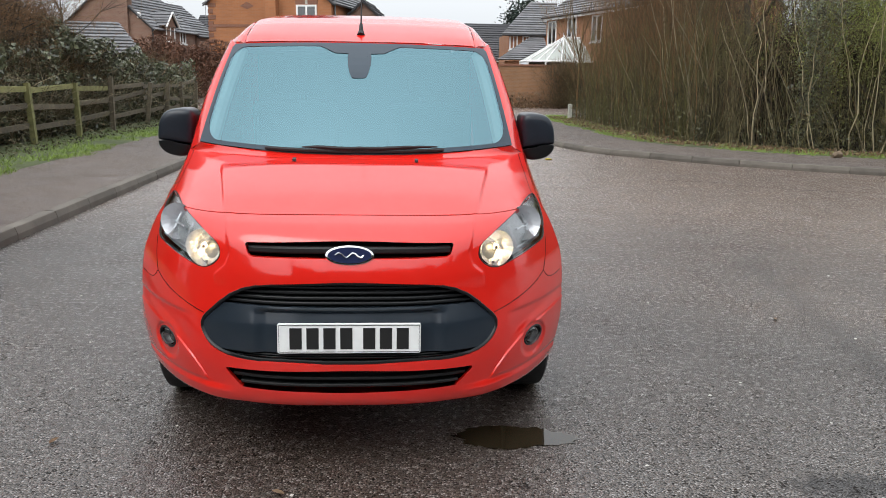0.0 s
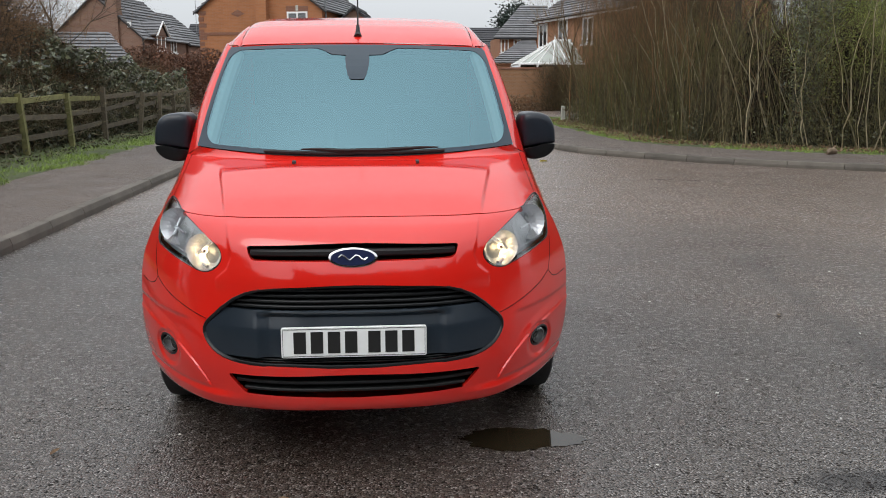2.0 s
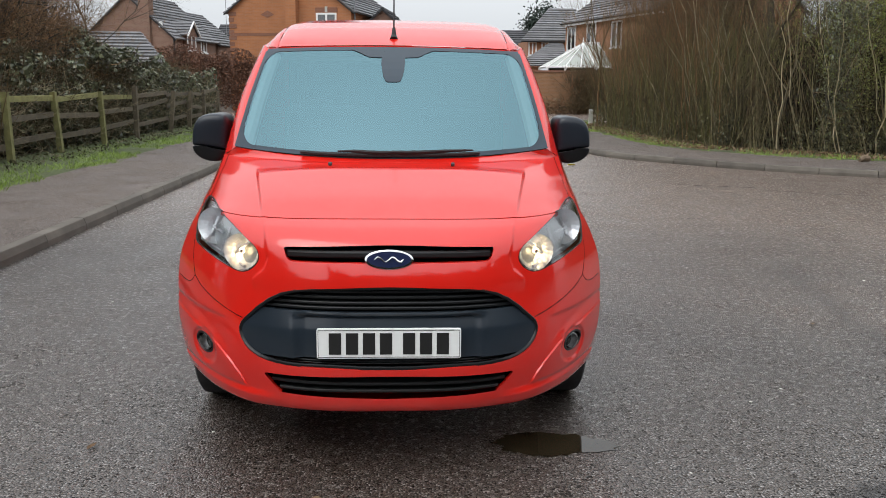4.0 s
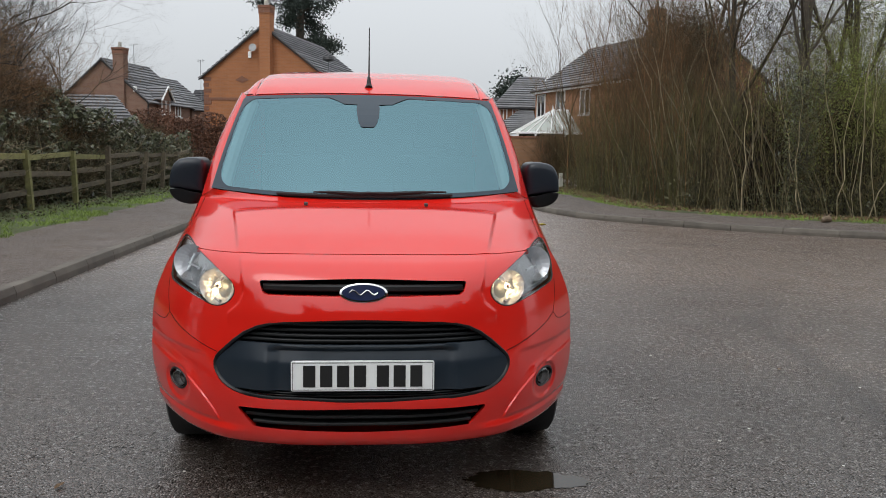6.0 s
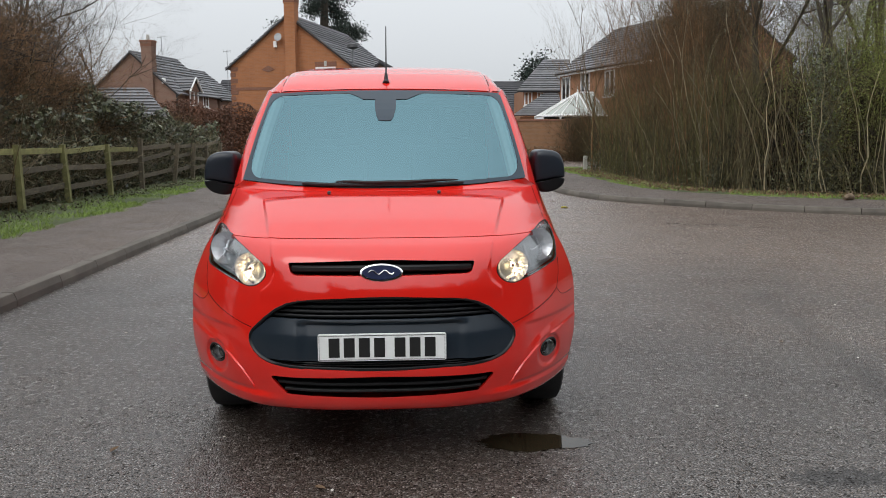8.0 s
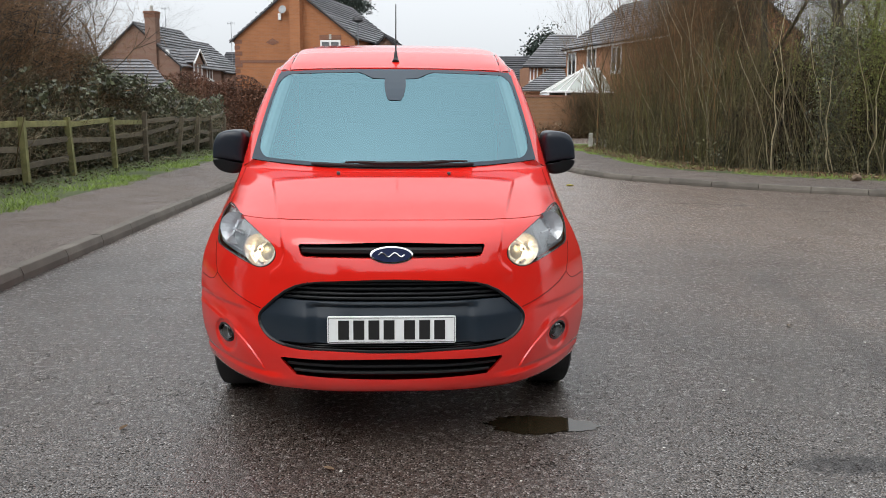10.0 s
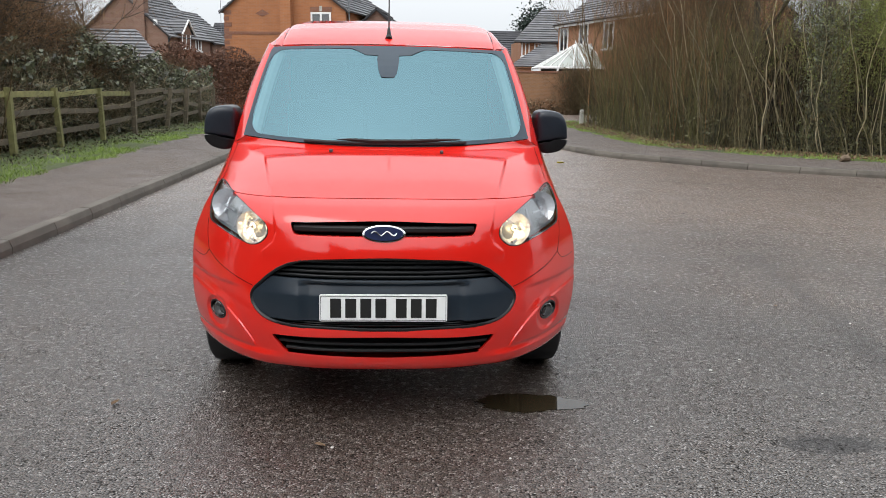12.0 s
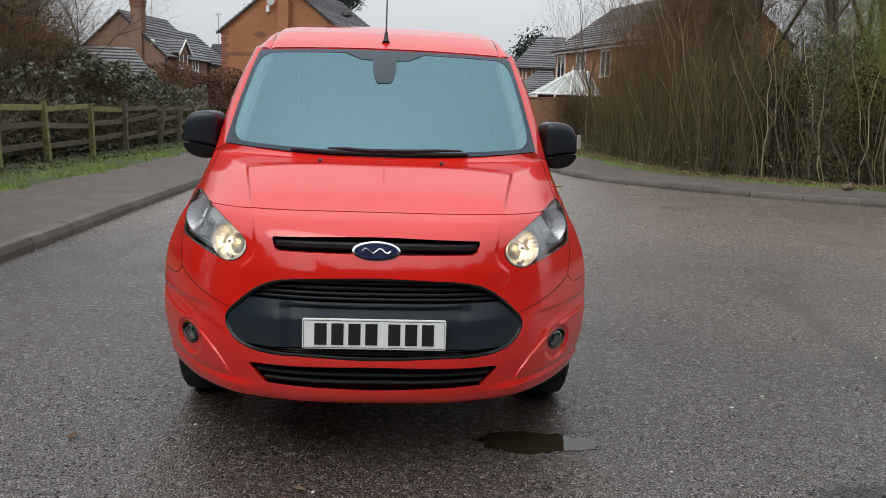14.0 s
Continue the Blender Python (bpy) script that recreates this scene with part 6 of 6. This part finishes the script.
box(bm, (-0.86, -0.1, 6.33), (-0.66, 0.02, 6.68), 0.03)
part("alarm_box", bm, UPVC, gh, "white alarm box")
bm = bmesh.new()
box(bm, (1.5, -0.03, 5.25), (2.74, 0.02, 5.5), 0.01)
lt = part("lintel", bm, BRICKBAND, gh)
bm = bmesh.new()
box(bm, (2.05, -0.06, 5.26), (2.19, 0.02, 5.54), 0.01)
part("keystone", bm, CONC, lt, "pale keystone")
porch = house("porch", "small tiled porch gable beside the brick house", (-1.15, 44.5, 0), -8, 2.2, 4, 4.6, 5.6, BRICKDARK, TILEDARK, True)

lh = house("left_house", "brown brick house with gable, chimney and alarm box", (-18.15, 54.5, 0), -13, 6.3, 6.2, 4.5, 7.17, BRICKDARK, TILE, True, (1.25, 0.1, 0.75, 7.9, 0.0))
bm = bmesh.new()
box(bm, (2.2, -0.1, 5.05), (2.45, 0.02, 5.42), 0.03)
part("alarm_box", bm, UPVC, lh, "white alarm box")
bm = bmesh.new()
tube(bm, [(3.22, -0.05, 0.0), (3.22, -0.05, 4.35)], 0.06, 6)
part("downpipe", bm, GUTTER, lh, "black rainwater pipe")
for yy, ww, hh, zz, xx in ((2.0, 1.25, 1.05, 3.62, 3.45), (4.3, 0.9, 0.9, 3.6, 3.19)):
    house_window(lh, xx, zz, ww, hh, yy).matrix_basis = pose(xx, yy, zz, 0, 0, 90)
bm = bmesh.new()
box(bm, (2.9, 1.3, 2.2), (3.42, 2.7, 4.66), 0.01)
part("bay", bm, BRICKDARK, lh)
dm = new("dormer")
dm.parent = lh
for y0 in (1.05, 2.95):
    tiled(((3.6, y0, 4.6), (1.6, y0, 4.6), (1.6, 2.0, 5.55), (3.6, 2.0, 5.55)), TILE, dm)
    bm = bmesh.new()
    tube(bm, [(3.63, y0, 4.55), (3.63, 2.0, 5.55)], 0.07, 5)
    part("bargeboard", bm, UPVC, dm, "white bargeboard")
bm = bmesh.new()
prism(bm, [(-0.7, 4.6), (0.7, 4.6), (0, 5.4)], -3.5, -2.4)
bm.transform(Matrix.Translation((0, 2.0, 0)) @ Matrix.Rotation(radians(90), 4, "Z"))
part("dormer_face", bm, BRICKDARK, dm)
house("left_wing", "lower brick wing with hipped tiled roof", (-16.45, 60.8, 0), -13, 5.9, 3.6, 4.35, 6.55, BRICKDARK, TILE, True)
house("far_house", "dark tiled house beyond the wing", (-15.2, 78, 0), -4, 6.0, 8, 4.5, 7.1, BRICKDARK, TILEDARK, False)
gar = thing("garage", "low brick garage with hipped tiled roof", "garage")
bm = bmesh.new()
box(bm, (-15.2, 34.3, 0), (-11.8, 38.2, 2.32))
part("wall", bm, BRICKDARK, gar)
gr = new("roof")
gr.parent = gar
tiled(((-15.6, 34.0, 2.25), (-10.2, 34.0, 2.25), (-11.95, 36.5, 3.72), (-14.0, 36.5, 3.72)), TILE, gr)
tiled(((-10.2, 34.0, 2.25), (-11.7, 38.6, 2.25), (-11.95, 36.52, 3.72), (-11.95, 36.5, 3.72)), TILE, gr)

house("right_house", "orange brick house with tiled roof behind a garden wall", (12.14, 46.17, 0), -75, 12.5, 8, 5.65, 8.4, BRICKSOFT, TILE, False, (1.45, 4.0, 0.9, 9.9, 6.0), [(-5.35, 3.75, 1.2, 1.5), (-2.65, 3.75, 1.2, 1.6), (0.45, 3.75, 1.2, 1.5)])
rw = thing("right_wing", "lower brick wing with small windows and swept tile roofs", "house")
bm = bmesh.new()
box(bm, (9.15, 59.6, 0), (12.2, 65.0, 4.85))
part("wall", bm, BRICKSOFT, rw)
for nm, sl in (("roof", ((8.6, 59.3, 4.8), (12.4, 59.3, 4.8), (13.2, 62.4, 7.35), (11.1, 62.4, 7.35))), ("lean_to_roof", ((8.0, 57.2, 2.9), (11.8, 57.2, 2.9), (11.7, 59.5, 4.75), (10.9, 59.5, 4.75)))):
    rf = new(nm)
    rf.parent = rw
    tiled(sl, TILE, rf)
bm = bmesh.new()
box(bm, (8.6, 57.4, 0), (11.8, 59.6, 2.85))
part("lean_to_wall", bm, BRICKSOFT, rw)
bm = bmesh.new()
tube(bm, [(8.6, 59.24, 4.75), (12.2, 59.24, 4.75)], 0.07, 6)
part("gutter", bm, GUTTER, rw)
for x_, z_, w_, h_ in ((9.5, 3.72, 0.62, 1.05), (10.45, 4.2, 0.6, 0.52)):
    house_window(rw, x_, z_, w_, h_, 59.56)
house("dark_roofed_house", "house with dark slate roof behind the wing", (9.2, 66, 0), 0, 4.6, 8, 3.3, 6.1, BRICKDARK, TILEDARK, False)

# conservatory
cons = thing("conservatory", "white framed conservatory with pale pitched roof", "conservatory", at=(10.6, 46.0, 0))
apex = [(0.15, 1.7, 4.05), (1.7, 1.7, 4.05)]
ring = [(-2.2, 0.4, 2.62), (-1.2, 0.0, 2.62), (0.6, 0.0, 2.62), (3.2, 0.0, 2.62), (3.4, 3.2, 2.62), (-2.2, 3.2, 2.62)]
peak = [apex[0], apex[0], apex[0], apex[1], apex[1], apex[0]]
for i in range(6):
    a, b, c, d = ring[i], ring[(i + 1) % 6], peak[(i + 1) % 6], peak[i]
    bm = bmesh.new()
    f = [bm.verts.new(p) for p in ((a, b, c, d) if c != d else (a, b, c))]
    bm.faces.new(f)
    ex = bmesh.ops.extrude_face_region(bm, geom=bm.faces[:])
    for v in ex["geom"]:
        if isinstance(v, bmesh.types.BMVert):
            v.co.z -= 0.03
    part("roof_panel", bm, POLY, cons, "translucent pale roof sheet")
    for k in range(2):
        t = k / 2
        p, q = Vector(a).lerp(Vector(b), t), Vector(d).lerp(Vector(c), t)
        bm = bmesh.new()
        tube(bm, [p + Vector((0, 0, 0.02)), q + Vector((0, 0, 0.02))], 0.035, 5)
        part("glazing_bar", bm, UPVC, cons)
    bm = bmesh.new()
    tube(bm, [a, b], 0.07, 6)
    part("gutter", bm, UPVC, cons)
    m_ = Vector(a).lerp(Vector(b), 0.5)
    bm = bmesh.new()
    v = [bm.verts.new(p) for p in (a, b, (b[0], b[1], 0), (a[0], a[1], 0))]
    bm.faces.new(v)
    part("wall_panel", bm, WINDOW, cons)
for a in ring:
    bm = bmesh.new()
    box(bm, (a[0] - 0.06, a[1] - 0.06, 0), (a[0] + 0.06, a[1] + 0.06, 2.6), 0.01)
    part("frame_post", bm, UPVC, cons)
bm = bmesh.new()
tube(bm, [apex[0], apex[1]], 0.06, 6)
tube(bm, [apex[0], (apex[0][0], apex[0][1], 4.4)], [0.06, 0.01], 6)
part("ridge_finial", bm, UPVC, cons)

# garden wall
wall = thing("garden_wall", "brown brick garden wall beside the far road", "wall", kind="structure")
bm = bmesh.new()
box(bm, (3.0, 44.4, 0), (12.0, 44.62, 2.28))
part("brickwork", bm, WALLBRICK, wall)
for k in range(10):
    bm = bmesh.new()
    box(bm, (3.0 + k * 0.9, 44.35, 2.28), (3.0 + k * 0.9 + 0.89, 44.67, 2.38), 0.01)
    part("coping", bm, BRICKBAND, wall)
r = np.random.default_rng(77)
p = np.column_stack([r.normal(10.4, 0.7, 1800), r.uniform(43.3, 44.3, 1800), r.uniform(0, 2.3, 1800)])
haze("wall_shrub", p, 0.6, 0.012, TWIG, 41, "bare brown shrub against the garden wall", 1.0)
p = np.column_stack([r.uniform(3.2, 12, 1500), r.uniform(43.7, 44.3, 1500), r.uniform(0, 0.9, 1500) ** 1.5])
tagged(leaves("wall_foot_shrub", p, 0.10, LITTER, seed=42), "low brown shrubs at the foot of the wall", "shrub", kind="stuff")

# cedar behind the gable house
cedar = thing("cedar_tree", "tall dark evergreen cedar behind the houses", "tree", at=(-6.2, 64, 0))
bm = bmesh.new()
tube(bm, [(0, 0, 0), (0.1, 0, 8), (0.4, 0.1, 18)], [0.55, 0.4, 0.1], 10)
part("trunk", bm, BARK, cedar)
pads, limbs = [], []
for k in range(58):
    z = r.uniform(7.2, 19.0)
    a, L = r.uniform(0, 2 * math.pi), r.uniform(1.6, 4.2) * (1.15 - (z - 7) / 26)
    tip = np.array((L * math.cos(a), L * math.sin(a), z + r.uniform(-0.6, 0.2)))
    limbs.append(np.linspace((0.1, 0, z - 0.3), tip, 4))
    for q in (0.55, 0.8, 1.0):
        c = tip * np.array((q, q, 1)) + r.normal(0, 0.2, 3)
        n_ = int(r.uniform(150, 380))
        pads.append(c + r.normal(size=(n_, 3)) * np.array((0.42, 0.42, 0.3)))
rods("limbs", limbs, np.tile(np.linspace(0.12, 0.04, 4), (len(limbs), 1)), BARK, cedar, 5)
leaves("foliage", np.concatenate(pads), 0.10, CONIFER, cedar, 21)["kind"] = "stuff"
far_c = np.concatenate([r.normal(size=(1500, 3)) * np.array((0.55, 0.5, 0.8)) + np.array((x_, 84, z_)) for x_, z_ in ((13.2, 7.4), (14.6, 8.2))])
tagged(leaves("far_conifers", far_c, 0.16, CONIFER, seed=22), "dark conifer tops beyond the roofs", "trees", kind="stuff")

# street lamp across the junction
lamp_post = thing("street_lamp", "slim grey street lamp with flat round head", "street lamp", at=(-2.6, 43.0, 0))
bm = bmesh.new()
tube(bm, [(0, 0, 0), (0, 0, 1.2), (0, 0, 6.2)], [0.08, 0.06, 0.045], 10)
part("pole", bm, GALV, lamp_post)
bm = bmesh.new()
tube(bm, [(0, 0, 6.15), (0, 0, 6.25), (0, 0, 6.4), (0, 0, 6.46)], [0.1, 0.33, 0.28, 0.08], 16)
part("lantern", bm, GUTTER, lamp_post)
# aerials on far roofs
for x_, y_, z_ in ((-17.0, 57.8, 8.0), (-13.0, 60.6, 7.3)):
    ant = thing("roof_aerial", "thin metal television aerial on a far roof", "aerial", group="roof aerials", at=(x_, y_, 0))
    bm = bmesh.new()
    tube(bm, [(0, 0, z_ - 2.5), (0, 0, z_ + 0.6)], 0.02, 5)
    part("mast", bm, GALV, ant)
    bm = bmesh.new()
    tube(bm, [(-0.28, 0, z_ + 0.5), (0.28, 0, z_ + 0.56)], 0.014, 4)
    for q in range(6):
        tube(bm, [(-0.24 + q * 0.096, 0, z_ + 0.42), (-0.24 + q * 0.096, 0, z_ + 0.64)], 0.008, 4)
    part("boom", bm, GALV, ant)

# short concrete marker post on the verge
mp = thing("marker_post", "short pale concrete marker post in the grass", "post", at=(6.75, 27.0, 0.12))
bm = bmesh.new()
box(bm, (-0.07, -0.06, -0.05), (0.07, 0.06, 0.56), 0.02)
part("shaft", bm, CONC, mp)

# weathered stump on the verge
stump = thing("tree_stump", "weathered brown broken stump lying on the verge", "stump", at=(8.65, 12.25, 0.14), rz=25)
stump.scale = (0.5, 0.5, 0.55)
bm = bmesh.new()
tube(bm, [(-0.28, 0, 0.05), (-0.12, 0.02, 0.10), (0.08, 0.0, 0.11), (0.24, -0.03, 0.07)], [0.07, 0.11, 0.12, 0.06], 9)
for v in bm.verts:
    v.co += 0.035 * Vector((noise.noise(v.co * 9), noise.noise(v.co * 9 + Vector((3, 1, 0))), noise.noise(v.co * 9 + Vector((0, 5, 2)))))
part("log", bm, DEADWOOD, stump, "", 40)
for a_, b_ in (((-0.05, 0, 0.15), (-0.14, 0.05, 0.34)), ((0.10, 0, 0.16), (0.22, 0.02, 0.30))):
    bm = bmesh.new()
    tube(bm, [a_, tuple((p + q) / 2 + 0.02 for p, q in zip(a_, b_)), b_], [0.04, 0.03, 0.012], 6)
    part("broken_branch", bm, DEADWOOD, stump)

# an unseen tall hedge, added behind the camera to darken the van's reflections, from the footway round to the far side
# of the road
r = np.random.default_rng(90)
END = smoothed([(-11.5, 2.0), (-11.5, -10.0), (-7.0, -18.0), (4.0, -20.5), (18.0, -19.0), (29.0, -12.0), (33.0, -2.0), (34.0, 7.0)], 8)
core("end_shade_core", resampled(END, 0.6), 0.9, lambda p: 8.6 if p[0] > -6 else 4.6, "near-black ridge standing for the shade inside the added hedge", 9.0)
sp = along(END, 20000, -1.3, 1.6, rng=r)
tall = np.where(sp[:, 0] > -6, 9.2, 5.0) * (1 + 0.12 * np.sin(sp[:, 0] * 0.9) + 0.08 * np.sin(sp[:, 1] * 1.7))
tagged(leaves("added_end_hedge", np.column_stack([sp, tall * r.uniform(0, 1, len(sp)) ** 0.8]), 0.30, IVY, seed=91), "unseen tall dark hedge added to darken the van's reflections", "hedge", kind="stuff")
# unseen lower hedge, added on the left for the same dark reflections
c = np.column_stack([r.uniform(-9, -7.2, 8000), r.uniform(-18, 5, 8000), 3.4 * r.uniform(0, 1, 8000) ** 0.8])
tagged(leaves("added_side_hedge", c, 0.16, BRAMBLE, seed=92), "unseen brown-green hedge added beside the footway to darken reflections", "hedge", kind="stuff")

# puddle, cracks, litter on the road
def blot(name, cx, cy, rx, ry, z, material, seed, label, cat, ragged=0.25, n=64):
    bm = bmesh.new()
    vs = []
    for k in range(n):
        a = 2 * math.pi * k / n
        f = 1 + ragged * (noise.noise((math.cos(a) * 2.2 + seed, math.sin(a) * 2.2, seed * 0.7)) + 0.5 * noise.noise((math.cos(a) * 7 + seed, math.sin(a) * 7, seed)))
        vs.append(bm.verts.new((cx + rx * f * math.cos(a), cy + ry * f * math.sin(a), z)))
    bm.faces.new(vs)
    return tagged(part(name, bm, material), label, cat, kind="structure")


blot("puddle", 0.66, 0.292, 0.235, 0.108, 0.003, WATER, 3.3, "shallow dark rain puddle mirroring the van", "puddle", 0.28)


def crack(pts, w, seed):
    rr = random.Random(seed)
    p = smoothed(pts, 6)
    bm = bmesh.new()
    a, b = [], []
    for q in p:
        ww = w * rr.uniform(0.3, 1.2)
        jx, jy = rr.uniform(-0.02, 0.02), rr.uniform(-0.03, 0.03)
        a.append(bm.verts.new((q[0] + jx, q[1] + jy - ww, 0.0025)))
        b.append(bm.verts.new((q[0] + jx, q[1] + jy + ww, 0.0025)))
    for k in range(len(p) - 1):
        bm.faces.new((a[k], a[k + 1], b[k + 1], b[k]))
    tagged(part("road_crack", bm, VOID), "open crack in the asphalt surface", "crack", kind="structure")


crack([(4.15, 9.66), (4.5, 9.5), (4.9, 9.35), (5.3, 9.2)], 0.022, 1)
crack([(5.3, 9.0), (5.7, 8.7), (6.1, 8.45), (6.5, 8.3)], 0.016, 2)
crack([(3.15, 6.25), (3.3, 6.22), (3.45, 6.2)], 0.016, 3)
kerb_line("kerb_right", RKERB, "grey concrete kerb stones on a curve")
kerb_line("kerb_left", LKERB, "grey concrete kerb stones in a straight line")
rnd = random.Random(9)


def pebble(x, y, s, material, name, label, cat):
    bm = bmesh.new()
    bmesh.ops.create_icosphere(bm, subdivisions=1, radius=s)
    for v in bm.verts:
        v.co = Vector((v.co.x * rnd.uniform(0.8, 1.6), v.co.y * rnd.uniform(0.7, 1.2), v.co.z * 0.5))
    ob = part(name, bm, material)
    ob.matrix_basis = pose(x, y, s * 0.3, 0, 0, rnd.uniform(0, 180))
    return tagged(ob, label, cat, group=name + "s on the road")


for x, y, s in [(1.68, 0.735, 0.009), (1.9, 0.9, 0.008), (-0.2, -0.17, 0.007), (0.5, -0.28, 0.006), (1.15, 0.02, 0.006), (2.1, 0.4, 0.006), (-0.75, 0.45, 0.007), (1.9, 2.4, 0.01), (2.9, 1.6, 0.009), (-1.5, 1.6, 0.008), (-1.9, 2.6, 0.009), (-2.2, 1.0, 0.008), (2.4, -0.1, 0.007), (3.6, 3.2, 0.01)]:
    pebble(x, y, s, PALE, "pebble", "small pale stone on the asphalt", "stone")


def fallen_leaf(x, y, s, material, label):
    bm = bmesh.new()
    o = [(-1, 0), (-0.5, 0.35), (0.2, 0.4), (0.8, 0.15), (1.1, 0), (0.8, -0.15), (0.2, -0.4), (-0.5, -0.35)]
    mid = [bm.verts.new((-1 * s, 0, 0.006)), bm.verts.new((0.1 * s, 0, 0.004)), bm.verts.new((1.1 * s, 0, 0.010))]
    for side in (1, -1):
        e_ = [bm.verts.new((px * s, side * abs(py) * s, 0.4 * s)) for px, py in ((-0.5, 0.35), (0.2, 0.4), (0.8, 0.15))]
        bm.faces.new((mid[0], e_[0], mid[1]))
        bm.faces.new((mid[1], e_[0], e_[1]))
        bm.faces.new((mid[1], e_[1], e_[2], mid[2]))
    ob = part("fallen_leaf", bm, material)
    ob.matrix_basis = pose(x, y, 0.002, 0, 0, rnd.uniform(0, 360))
    tagged(ob, label, "leaf")


fallen_leaf(3.2, 12.6, 0.08, YELLOW, "bright yellow fallen leaf on the road")
for x, y in ((-0.25, -0.16), (-2.6, 8.2), (-1.2, 0.3), (2.6, 2.0)):
    fallen_leaf(x, y, 0.03, LITTER, "dry brown fallen leaf on the road")
